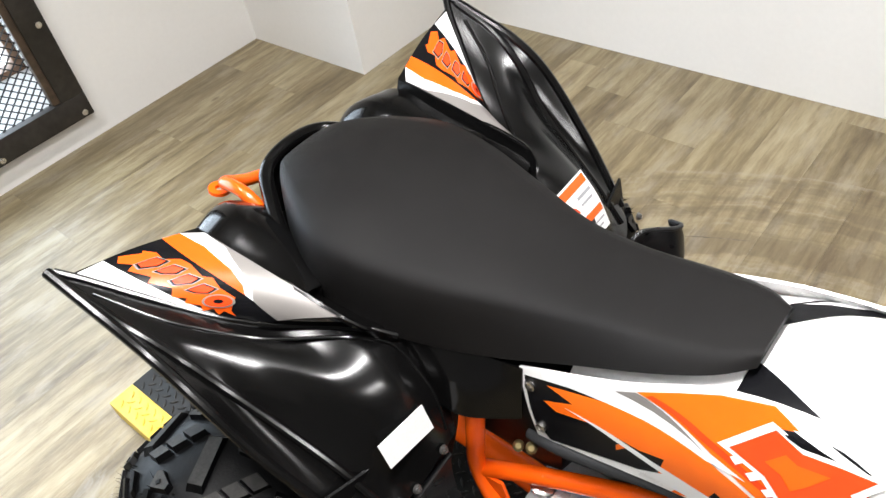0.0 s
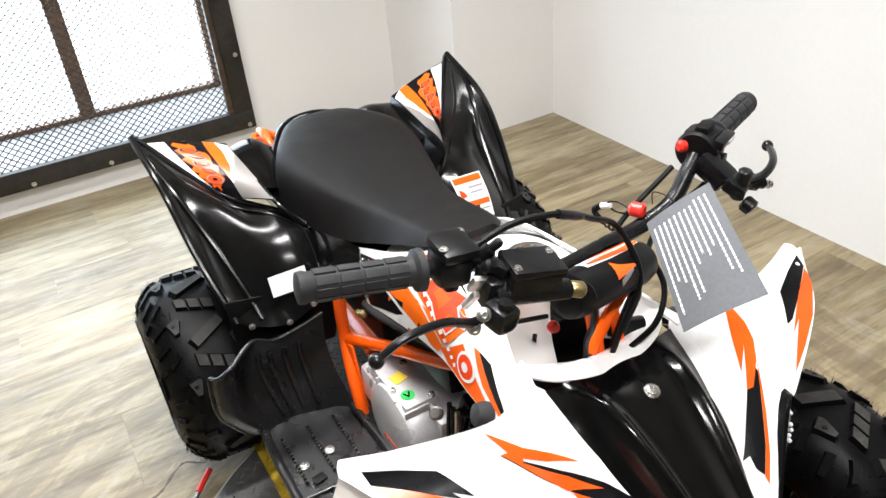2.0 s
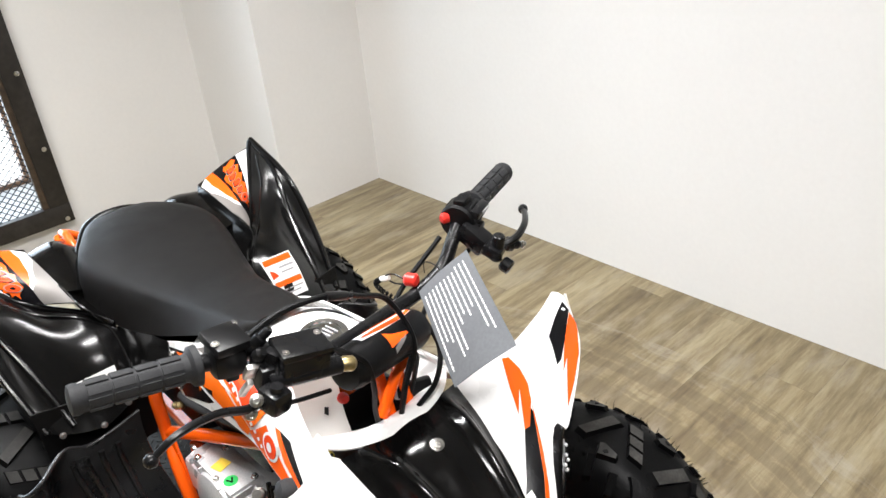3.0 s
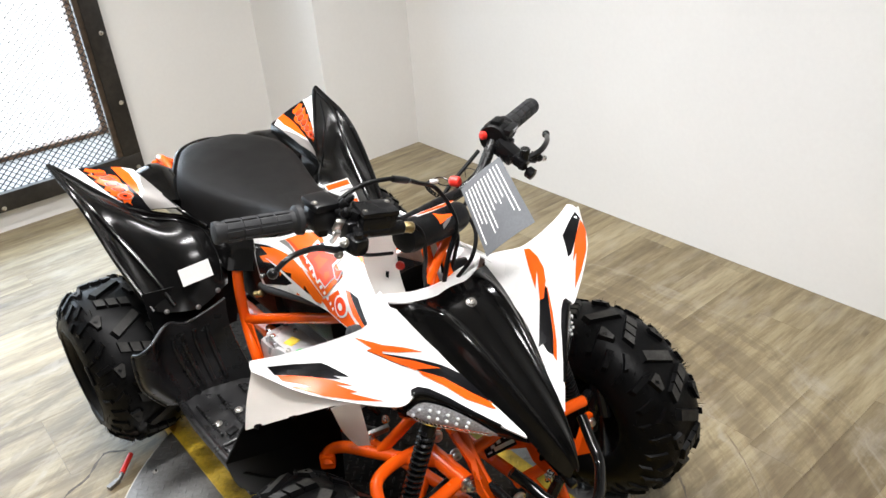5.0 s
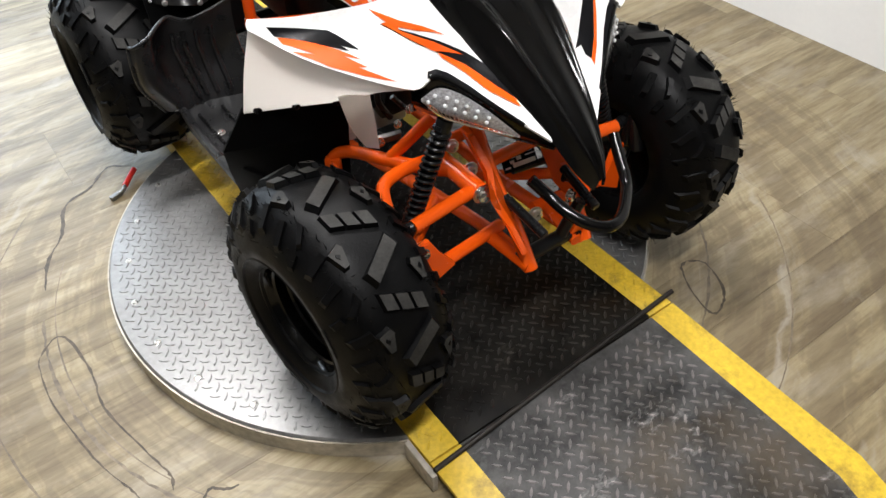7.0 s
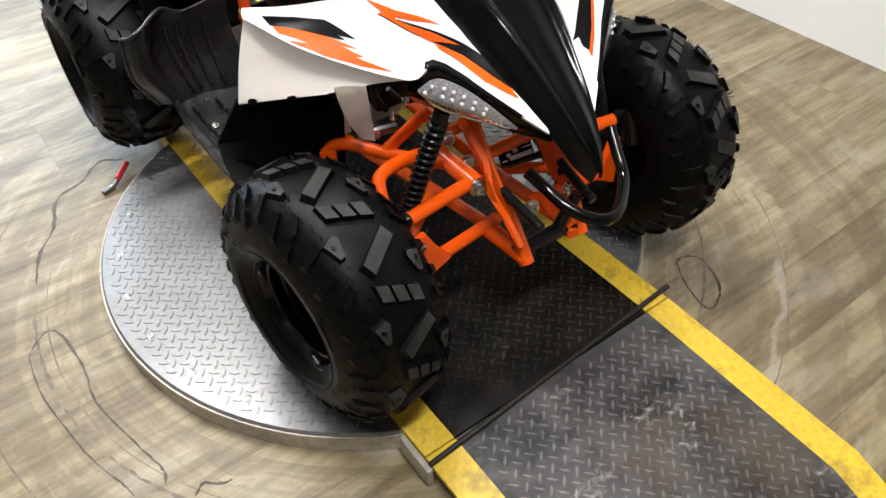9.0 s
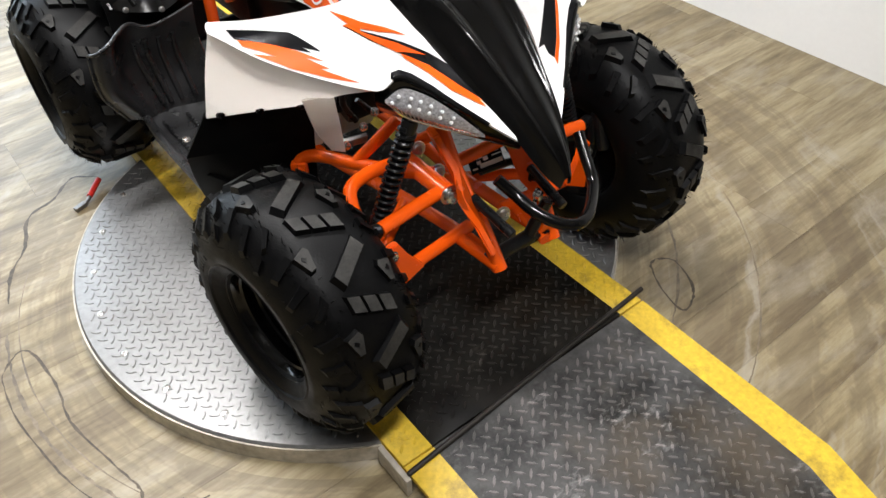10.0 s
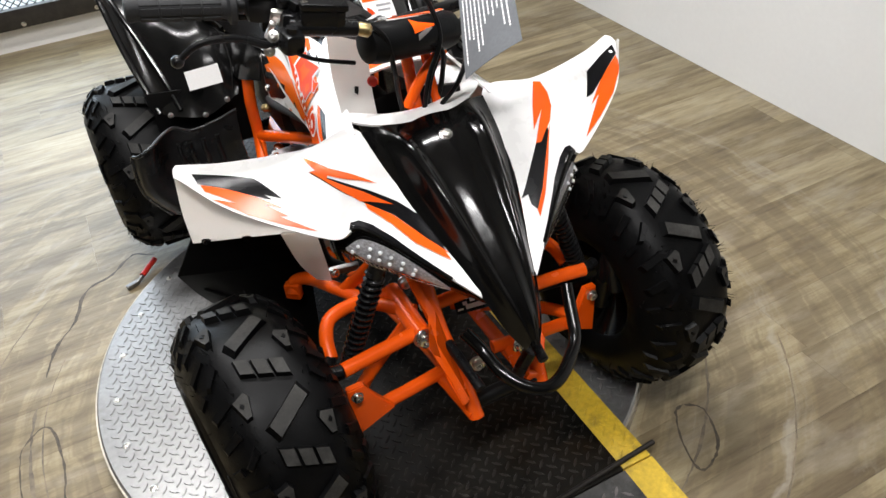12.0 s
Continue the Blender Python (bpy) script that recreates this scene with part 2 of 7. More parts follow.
def floor_material(name):
    """Wood-look vinyl: grain along X, tone by plank, grey bleaching, wheel scuffs in arcs round the turntable."""
    mat = bpy.data.materials.new(name)
    mat.use_nodes = True
    nt = mat.node_tree
    L = nt.links.new
    b = nt.nodes["Principled BSDF"]
    geo = nt.nodes.new("ShaderNodeNewGeometry")
    info = nt.nodes.new("ShaderNodeObjectInfo")

    def math_node(op, a, c=None):
        n = nt.nodes.new("ShaderNodeMath")
        n.operation = op
        for i, v in enumerate((a, c)):
            if v is None:
                continue
            if isinstance(v, (int, float)):
                n.inputs[i].default_value = v
            else:
                L(v, n.inputs[i])
        return n.outputs[0]

    def mapped(scale, offset=None):
        m = nt.nodes.new("ShaderNodeMapping")
        m.inputs["Scale"].default_value = scale
        L(geo.outputs["Position"], m.inputs["Vector"])
        if offset is not None:
            c = nt.nodes.new("ShaderNodeCombineXYZ")
            L(math_node("MULTIPLY", offset, 37.0), c.inputs[0])
            L(math_node("MULTIPLY", offset, 91.0), c.inputs[1])
            L(c.outputs[0], m.inputs["Location"])
        return m.outputs[0]

    def noise_node(vec, scale, detail=5.0, rough=0.6):
        n = nt.nodes.new("ShaderNodeTexNoise")
        n.inputs["Scale"].default_value, n.inputs["Detail"].default_value, n.inputs["Roughness"].default_value = scale, detail, rough
        L(vec, n.inputs["Vector"])
        return n.outputs["Fac"]

    def ramp(fac, *stops):
        r = nt.nodes.new("ShaderNodeValToRGB")
        el = r.color_ramp.elements
        while len(el) < len(stops):
            el.new(0.5)
        for e, (p, c) in zip(el, stops):
            e.position, e.color = p, (*c, 1)
        L(fac, r.inputs[0])
        return r.outputs[0]

    def mix(fac, a, c, mode="MIX"):
        n = nt.nodes.new("ShaderNodeMix")
        n.data_type, n.blend_type = "RGBA", mode
        if isinstance(fac, (int, float)):
            n.inputs[0].default_value = fac
        else:
            L(fac, n.inputs[0])
        L(a, n.inputs[6])
        L(c, n.inputs[7])
        return n.outputs[2]

    rnd = info.outputs["Random"]
    broad = noise_node(mapped((1.6, 13.0, 1.0), rnd), 1.5, 7.0, 0.68)
    fine = noise_node(mapped((7.0, 70.0, 1.0), rnd), 1.6, 6.0, 0.7)
    base = ramp(broad, (0.30, (0.102, 0.074, 0.040)), (0.45, (0.192, 0.152, 0.086)), (0.57, (0.272, 0.226, 0.136)), (0.72, (0.350, 0.304, 0.205)))
    plank = ramp(rnd, (0.0, (0.74, 0.71, 0.67)), (0.35, (0.98, 0.95, 0.88)), (0.7, (1.02, 1.02, 1.03)), (1.0, (1.18, 1.16, 1.13)))
    col = mix(1.0, base, plank, "MULTIPLY")
    streak = ramp(fine, (0.33, (0.84, 0.82, 0.79)), (0.5, (1, 1, 1)), (0.7, (1.06, 1.06, 1.06)))
    col = mix(0.8, col, streak, "MULTIPLY")
    # scuff arcs
    sep = nt.nodes.new("ShaderNodeSeparateXYZ")
    L(geo.outputs["Position"], sep.inputs[0])
    dx, dy = math_node("ADD", sep.outputs[0], 0.08), math_node("ADD", sep.outputs[1], 0.2)
    dist = math_node("SQRT", math_node("ADD", math_node("MULTIPLY", dx, dx), math_node("MULTIPLY", dy, dy)))
    wob = noise_node(mapped((1, 1, 1)), 2.5)
    rad = math_node("ADD", dist, math_node("MULTIPLY", wob, 0.16))
    comb = nt.nodes.new("ShaderNodeCombineXYZ")
    L(math_node("MULTIPLY", rad, 11.0), comb.inputs[0])
    L(math_node("MULTIPLY", wob, 2.0), comb.inputs[1])
    rings = noise_node(comb.outputs[0], 1.0, 4.0, 0.65)
    near = math_node("LESS_THAN", dist, 1.35)
    ringmask = ramp(rings, (0.47, (0, 0, 0)), (0.54, (1.0, 1.0, 1.0)))
    scuff = math_node("MULTIPLY", math_node("MULTIPLY", ringmask, near), math_node("GREATER_THAN", dist, 0.66))
    dirt = nt.nodes.new("ShaderNodeRGB")
    dirt.outputs[0].default_value = (0.095, 0.068, 0.040, 1)
    col = mix(math_node("MULTIPLY", scuff, 0.42), col, dirt.outputs[0])
    worn = nt.nodes.new("ShaderNodeRGB")
    worn.outputs[0].default_value = (0.36, 0.33, 0.275, 1)
    bleach = math_node("MULTIPLY", math_node("MULTIPLY", ramp(rings, (0.30, (0.8, 0.8, 0.8)), (0.45, (0, 0, 0))), near), math_node("GREATER_THAN", dist, 0.60))
    col = mix(math_node("MULTIPLY", bleach, 0.8), col, worn.outputs[0])
    # knots
    vor = nt.nodes.new("ShaderNodeTexVoronoi")
    vor.inputs["Scale"].default_value = 3.2
    L(mapped((1.0, 2.1, 1.0), rnd), vor.inputs["Vector"])
    knot = nt.nodes.new("ShaderNodeRGB")
    knot.outputs[0].default_value = (0.115, 0.080, 0.045, 1)
    col = mix(ramp(vor.outputs["Distance"], (0.03, (0.75, 0.75, 0.75)), (0.085, (0, 0, 0))), col, knot.outputs[0])
    # brown blotches, drawn out along the boards
    blot = noise_node(mapped((2.2, 4.6, 1.0)), 1.6, 7.0, 0.66)
    tan = nt.nodes.new("ShaderNodeRGB")
    tan.outputs[0].default_value = (0.085, 0.058, 0.031, 1)
    col = mix(ramp(blot, (0.55, (0, 0, 0)), (0.70, (0.40, 0.40, 0.40))), col, tan.outputs[0])
    pale = nt.nodes.new("ShaderNodeRGB")
    pale.outputs[0].default_value = (0.35, 0.315, 0.250, 1)
    col = mix(ramp(noise_node(mapped((2.0, 5.2, 1.0)), 2.1, 7.0, 0.64), (0.52, (0, 0, 0)), (0.70, (0.42, 0.42, 0.42))), col, pale.outputs[0])
    L(col, b.inputs["Base Color"])
    L(ramp(fine, (0.3, (0.52, 0.52, 0.52)), (0.7, (0.36, 0.36, 0.36))), b.inputs["Roughness"])
    bn = nt.nodes.new("ShaderNodeBump")
    bn.inputs["Strength"].default_value, bn.inputs["Distance"].default_value = 0.15, 0.001
    L(fine, bn.inputs["Height"])
    L(bn.outputs[0], b.inputs["Normal"])
    return mat


FLOOR_WOOD = floor_material("wood_look_plank")
SCUFF_MARK = shader("dark_scuff", (0.060, 0.046, 0.030), 0.6, grain=0.3, grain_scale=80, patch_amount=0.3, patch_scale=20)
TRACK_MARK = shader("worn_track", (0.150, 0.118, 0.080), 0.55, grain=0.3, grain_scale=60, patch_amount=0.4, patch_scale=9)
FLOOR_BASE = shader("floor_joint", (0.15, 0.12, 0.08), 0.7, grain=0.2)


# ---------------------------------------------------------------- mesh helpers
def part(name, bm, mat, parent=None, label="", sharp=35):
    me = bpy.data.meshes.new(name)
    bm.normal_update()
    bm.to_mesh(me)
    bm.free()
    for m in (mat if isinstance(mat, (list, tuple)) else [mat]):
        me.materials.append(m)
    me.shade_smooth()
    me.set_sharp_from_angle(angle=radians(sharp))
    ob = new(name, me)
    if parent is not None:
        ob.parent = parent
    if label:
        tagged(ob, label)
    return ob


def thing(name, label, category, group="", kind="", at=(0, 0, 0)):
    ob = new(name)
    ob.location = at
    ob.empty_display_size = 0.05
    return tagged(ob, label, category, group, kind)


def add(bm, verts, faces, slot=0):
    vs = [bm.verts.new(v) for v in verts]
    out = []
    for f in faces:
        try:
            fc = bm.faces.new([vs[i] for i in f])
            fc.material_index = slot
            out.append(fc)
        except ValueError:
            pass
    return out


def box(bm, size, m=None, bevel=0.0, slot=0):
    r = bmesh.ops.create_cube(bm, size=1.0)
    vs = r["verts"]
    bmesh.ops.scale(bm, vec=size, verts=vs)
    if bevel:
        edges = list({e for v in vs for e in v.link_edges})
        rb = bmesh.ops.bevel(bm, geom=edges, offset=bevel, segments=2, affect="EDGES", profile=0.6)
        vs = list({v for f in rb["faces"] for v in f.verts} | {v for v in vs if v.is_valid})
    fs = {f for v in vs for f in v.link_faces}
    for f in fs:
        f.material_index = slot
    if m is not None:
        bmesh.ops.transform(bm, matrix=m, verts=vs)
    return vs


def span(a, b):
    """Pose whose Z runs from a to b, at a."""
    a, b = Vector(a), Vector(b)
    return Matrix.Translation(a) @ (b - a).to_track_quat("Z", "Y").to_matrix().to_4x4()


def lathe(bm, profile, m=None, segs=32, slot=0, caps=True, closed=False):
    """profile: (radius, along Z) pairs, turned round Z."""
    rings = []
    for r, z in profile:
        rings.append([bm.verts.new((r * math.cos(2 * math.pi * i / segs), r * math.sin(2 * math.pi * i / segs), z)) for i in range(segs)])
    pairs = list(zip(rings[:-1], rings[1:])) + ([(rings[-1], rings[0])] if closed else [])
    for a, c in pairs:
        for i in range(segs):
            j = (i + 1) % segs
            bm.faces.new((a[i], a[j], c[j], c[i])).material_index = slot
    if caps and not closed:
        bm.faces.new(list(reversed(rings[0]))).material_index = slot
        bm.faces.new(rings[-1]).material_index = slot
    vs = [v for r in rings for v in r]
    if m is not None:
        bmesh.ops.transform(bm, matrix=m, verts=vs)
    return vs


def rod(bm, a, b, r, segs=14, bevel=0.0, slot=0):
    h = (Vector(b) - Vector(a)).length
    e = min(bevel, r * 0.5)
    prof = [(r - e, 0), (r, e), (r, h - e), (r - e, h)] if e else [(r, 0), (r, h)]
    return lathe(bm, prof, span(a, b), segs, slot)


def spline(pts, n):
    """Smooth line of n steps a piece through the points."""
    P = [Vector(p) for p in pts]
    P = [2 * P[0] - P[1]] + P + [2 * P[-1] - P[-2]]
    out = []
    for i in range(1, len(P) - 2):
        for k in range(n):
            t = k / n
            a, b, c, d = P[i - 1:i + 3]
            out.append(0.5 * (2 * b + (c - a) * t + (2 * a - 5 * b + 4 * c - d) * t * t + (3 * b - a - 3 * c + d) * t ** 3))
    out.append(P[-2])
    return out


def tube(bm, pts, r, segs=12, steps=6, slot=0, smooth=True, ends=True):
    line = spline(pts, steps) if smooth and len(pts) > 2 else [Vector(p) for p in pts]
    up = None
    rings = []
    for i, p in enumerate(line):
        d = (line[min(i + 1, len(line) - 1)] - line[max(i - 1, 0)]).normalized()
        if up is None:
            up = d.orthogonal().normalized()
        up = (up - d * up.dot(d)).normalized()
        side = d.cross(up)
        rr = r[0] + (r[1] - r[0]) * i / (len(line) - 1) if isinstance(r, tuple) else r
        rings.append([bm.verts.new(p + rr * (math.cos(2 * math.pi * k / segs) * up + math.sin(2 * math.pi * k / segs) * side)) for k in range(segs)])
    for a, c in zip(rings[:-1], rings[1:]):
        for k in range(segs):
            j = (k + 1) % segs
            bm.faces.new((a[k], a[j], c[j], c[k])).material_index = slot
    if ends:
        bm.faces.new(list(reversed(rings[0]))).material_index = slot
        bm.faces.new(rings[-1]).material_index = slot


class Sheet:
    """A smooth curved panel through a small grid of points (rows u, columns v), mirrored to the other side with side = -1."""

    def __init__(self, rows, side=1, out=(0, 0, 1)):
        self.out = Vector((side * out[0], out[1], out[2]))
        self.g = [[Vector((side * p[0], p[1], p[2])) for p in row] for row in rows]
        self.side = side
        self.table = None

    @staticmethod
    def _line(P, t):
        n = len(P) - 1
        if n == 0:
            return P[0]
        x = min(max(t, 0.0), 1.0) * n
        i = min(int(x), n - 1)
        f = x - i
        b, c = P[i], P[i + 1]
        a = P[i - 1] if i > 0 else 2 * b - c
        d = P[i + 2] if i + 2 <= n else 2 * c - b
        return 0.5 * (2 * b + (c - a) * f + (2 * a - 5 * b + 4 * c - d) * f * f + (3 * b - a - 3 * c + d) * f ** 3)

    def at(self, u, v):
        return self._line([self._line(row, v) for row in self.g], u)

    def normal(self, u, v):
        e = 1e-3
        u0, u1, v0, v1 = max(u - e, 0), min(u + e, 1), max(v - e, 0), min(v + e, 1)
        n = (self.at(u1, v) - self.at(u0, v)).cross(self.at(u, v1) - self.at(u, v0))
        if n.length < 1e-12:
            return self.out.normalized()
        return n.normalized() if n.dot(self.out) > 0 else -n.normalized()

    def solid(self, bm, thick=0.004, nu=20, nv=16, flip=1, slot=0, grow=0.0):
        """Panel with thickness; the outer face lies on the sheet."""
        lay = []
        for off in (grow, -thick):
            lay.append([[bm.verts.new(self.at(i / nu, j / nv) + flip * off * self.normal(i / nu, j / nv)) for j in range(nv + 1)] for i in range(nu + 1)])
        for k, g in enumerate(lay):
            for i in range(nu):
                for j in range(nv):
                    q = (g[i][j], g[i + 1][j], g[i + 1][j + 1], g[i][j + 1])
                    bm.faces.new(q if k == 0 else tuple(reversed(q))).material_index = slot
        a, c = lay
        border = [(i, 0) for i in range(nu)] + [(nu, j) for j in range(nv)] + [(i, nv) for i in range(nu, 0, -1)] + [(0, j) for j in range(nv, 0, -1)]
        for p, q in zip(border, border[1:] + border[:1]):
            bm.faces.new((a[p[0]][p[1]], c[p[0]][p[1]], c[q[0]][q[1]], a[q[0]][q[1]])).material_index = slot
        bmesh.ops.recalc_face_normals(bm, faces=bm.faces)

    def decal(self, bm, outline, lift=0.0012, flip=1, slot=0, cuts=3):
        """A thin printed shape, its outline given in the sheet's own (u, v)."""
        b2 = bmesh.new()
        f = b2.faces.new([b2.verts.new((u, v, 0)) for u, v in outline])
        bmesh.ops.triangulate(b2, faces=[f])
        for _ in range(cuts):
            long = [e for e in b2.edges if e.calc_length() > 0.09]
            if not long:
                break
            bmesh.ops.subdivide_edges(b2, edges=long, cuts=1)
            bmesh.ops.triangulate(b2, faces=[q for q in b2.faces if len(q.verts) > 3])
        b2.verts.index_update()
        vs = [bm.verts.new(self.at(v.co.x, v.co.y) + flip * lift * self.normal(v.co.x, v.co.y)) for v in b2.verts]
        for q in b2.faces:
            bm.faces.new([vs[v.index] for v in q.verts]).material_index = slot
        b2.free()

    def find(self, x, y):
        """(u, v) of the panel's point over the plan position (x, y)."""
        if self.table is None:
            self.table = [(i / 30, j / 14, self.at(i / 30, j / 14)) for i in range(31) for j in range(15)]
        u, v, _ = min(self.table, key=lambda q: (q[2].x - x) ** 2 + (q[2].y - y) ** 2)
        step = 1 / 40
        best = (self.at(u, v).xy - Vector((x, y))).length
        while step > 4e-4:
            better = False
            for du, dv in ((step, 0), (-step, 0), (0, step), (0, -step)):
                a, c = min(max(u + du, 0.004), 0.996), min(max(v + dv, 0.008), 0.992)
                d = (self.at(a, c).xy - Vector((x, y))).length
                if d < best - 1e-7:
                    u, v, best, better = a, c, d, True
            if not better:
                step *= 0.5
        return u, v

    def plan_decal(self, bm, outline, lift=0.0012):
        """A printed shape whose outline is straight in plan; (x, y) of the right-hand panel, mirrored with it."""
        b2 = bmesh.new()
        f = b2.faces.new([b2.verts.new((self.side * x, y, 0)) for x, y in outline])
        bmesh.ops.triangulate(b2, faces=[f])
        for _ in range(4):
            long = [e for e in b2.edges if e.calc_length() > 0.022]
            if not long:
                break
            bmesh.ops.subdivide_edges(b2, edges=long, cuts=1)
            bmesh.ops.triangulate(b2, faces=[q for q in b2.faces if len(q.verts) > 3])
        b2.verts.index_update()
        vs = []
        for v in b2.verts:
            uv = self.find(v.co.x, v.co.y)
            vs.append(bm.verts.new(self.at(*uv) + lift * self.normal(*uv)))
        for q in b2.faces:
            try:
                bm.faces.new([vs[v.index] for v in q.verts])
            except ValueError:
                pass
        b2.free()


def ragged(a, b, n, depth, rng, width=1.0):
    """Points from a to b in a torn, brush-like edge; depth across the line."""
    a, b = Vector((*a, 0)), Vector((*b, 0))
    d = b - a
    s = Vector((-d.y, d.x, 0)).normalized()
    out = []
    for i in range(n + 1):
        q = a + d * (i / n) + s * depth * (rng.random() if i % 2 else -rng.random() * 0.4)
        out.append((q.x, q.y))
    return out


def bolt(name, at, towards, r, parent, mat=STEEL, height=0.006, label=""):
    bm = bmesh.new()
    a = Vector(at)
    d = Vector(towards).normalized()
    lathe(bm, [(r * 1.35, 0), (r * 1.35, height * 0.25), (r, height * 0.3), (r, height * 0.9), (r * 0.8, height), (r * 0.45, height), (r * 0.4, height * 0.6)], span(a - d * 0.001, a + d), 12)
    return part(name, bm, mat, parent, label)


# ---------------------------------------------------------------- room
X_EAST, Y_NORTH, X_PIER, Y_PIER, X_WEST, Y_SOUTH = 1.58, 2.32, 1.05, 1.69, -3.4, -5.0
WIN = (-1.75, 0.235, 0.165, 1.95)  # opening: x0, x1, z0, z1


def setting(name, bm, mat, label, category, sharp=35):
    return tagged(part(name, bm, mat, None, "", sharp), label, category, kind="structure")


def slab(x0, x1, y0, y1, z0, z1):
    bm = bmesh.new()
    box(bm, (x1 - x0, y1 - y0, z1 - z0), pose((x0 + x1) / 2, (y0 + y1) / 2, (z0 + z1) / 2))
    return bm


bm = bmesh.new()
x0, x1, z0, z1 = WIN
for a, b, c, d in ((X_WEST, x0, 0, CEILING), (x1, X_PIER, 0, CEILING), (x0, x1, 0, z0), (x0, x1, z1, CEILING)):
    box(bm, (b - a, 0.36, d - c), pose((a + b) / 2, Y_NORTH + 0.18, (c + d) / 2))
setting("wall_north", bm, WALL_PAINT, "plain white painted wall with a caged window", "wall")
setting("wall_pier", slab(X_PIER, X_EAST + 0.2, Y_PIER, Y_NORTH + 0.36, 0, CEILING), WALL_PAINT, "white painted boxed-out pier in the corner", "wall")
setting("wall_east", slab(X_EAST, X_EAST + 0.2, Y_SOUTH, Y_PIER, 0, CEILING), WALL_PAINT, "long plain white painted wall", "wall")
# added to close the room out of view, grey to limit bounce
setting("wall_west", slab(X_WEST - 0.2, X_WEST, Y_SOUTH, Y_NORTH + 0.36, 0, CEILING), LOW_BOUNCE_WALL, "unseen closing wall, grey to limit bounced light", "wall")
setting("wall_south", slab(X_WEST - 0.2, X_EAST + 0.2, Y_SOUTH - 0.2, Y_SOUTH, 0, CEILING), LOW_BOUNCE_WALL, "unseen closing wall, grey to limit bounced light", "wall")
setting("ceiling", slab(X_WEST - 0.2, X_EAST + 0.2, Y_SOUTH - 0.2, Y_NORTH + 0.36, CEILING, CEILING + 0.15), CEILING_PAINT, "unseen ceiling, greyed to limit bounced light", "ceiling")
floor = setting("floor", slab(X_WEST - 0.2, X_EAST + 0.2, Y_SOUTH - 0.2, Y_NORTH + 0.36, -0.12, -0.004), FLOOR_BASE, "wood-look vinyl plank floor with wheel scuffs", "floor")

for lx, ly, watts in LAMPS:
    fx = tagged(new("ceiling_light"), "white fluorescent batten on the ceiling", "ceiling light", "ceiling battens")
    fx.location = (lx, ly, CEILING)
    bm = bmesh.new()
    box(bm, (1.3, 0.16, 0.05), pose(0, 0, -0.025), 0.008)
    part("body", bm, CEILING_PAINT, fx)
    bm = bmesh.new()
    lathe(bm, [(0.013, 0), (0.013, 1.2)], pose(-0.6, 0, -0.064, 0, 90, 0), 12)
    part("tube", bm, TUBE_GLOW, fx, "lit fluorescent tube")

# window behind its steel cage
window = tagged(new("window_1"), "window behind a bolted black expanded-metal cage", "window", kind="structure")
window.location = (0, 0, 0)
bm = bmesh.new()
FY = Y_NORTH - 0.02
bw = 0.085
fx0, fx1, fz0, fz1 = x0 - 0.06, x1 + 0.065, z0 - 0.06, z1 + 0.06
for a, b, c, d in ((fx0, fx1, fz0, fz0 + bw), (fx0, fx1, fz1 - bw, fz1), (fx0, fx0 + bw, fz0 + bw, fz1 - bw), (fx1 - bw, fx1, fz0 + bw, fz1 - bw)):
    box(bm, (b - a, 0.038, d - c), pose((a + b) / 2, FY, (c + d) / 2), 0.003)
part("cage_frame", bm, FRAME_STEEL, window, "black stained frame with bolts")
bm = bmesh.new()
box(bm, (0.026, 0.030, z1 - z0 - 0.05), pose(fx1 - bw - 0.012, FY + 0.006, (z0 + z1) / 2), 0.003)
part("frame_batten", bm, OLD_WOOD, window, "worn brown wooden batten inside the frame")
bm = bmesh.new()
dx, dz, wy = 0.034, 0.0145, Y_NORTH - 0.012
nx, nz = int((x1 - x0) / dx) + 2, int((z1 - z0) / dz) + 2
wire = 0.0048
for k in range(nz):
    for i in range(nx):
        ax, az = x0 + i * dx + (dx / 2 if k % 2 else 0), z0 + k * dz
        for sx in (-1, 1):
            bx, bz = ax + sx * dx / 2, az + dz
            t = wire / 2
            add(bm, [(ax, wy, az - t), (bx, wy, bz - t), (bx, wy + 0.004, bz + t), (ax, wy + 0.004, az + t)], [(0, 1, 2, 3)])
tagged(part("expanded_mesh", bm, GRILLE_BLACK, window, "black expanded-metal mesh"), kind="stuff")
bm = bmesh.new()
wz, wy = 0.30, Y_NORTH + 0.20
for a, b, c, d in ((x0, x1, 0.262, 0.285), (-0.40, -0.335, 0.285, z1), (0.205, x1, 0.285, z1), (x0, x0 + 0.03, 0.285, z1), (-1.06, -0.995, 0.285, z1)):
    box(bm, (b - a, 0.06, d - c), pose((a + b) / 2, wy, (c + d) / 2), 0.004)
part("window_frame", bm, WINDOW_WOOD, window, "brown wooden window frame")
bm = bmesh.new()
prof = [(Y_NORTH - 0.004, z0 + 0.001), (Y_NORTH + 0.19, z0 + 0.001), (Y_NORTH + 0.19, 0.262), (Y_NORTH + 0.165, 0.262), (Y_NORTH + 0.01, z0 + 0.014), (Y_NORTH - 0.004, z0 + 0.014)]
add(bm, [(x0 + 0.001, y, z) for y, z in prof] + [(x1 - 0.001, y, z) for y, z in prof], [tuple(range(6)), tuple(range(11, 5, -1))] + [(i, (i + 1) % 6, 6 + (i + 1) % 6, 6 + i) for i in range(6)])
bmesh.ops.recalc_face_normals(bm, faces=bm.faces)
part("window_sill", bm, SILL_PAINT, window, "painted window sill")
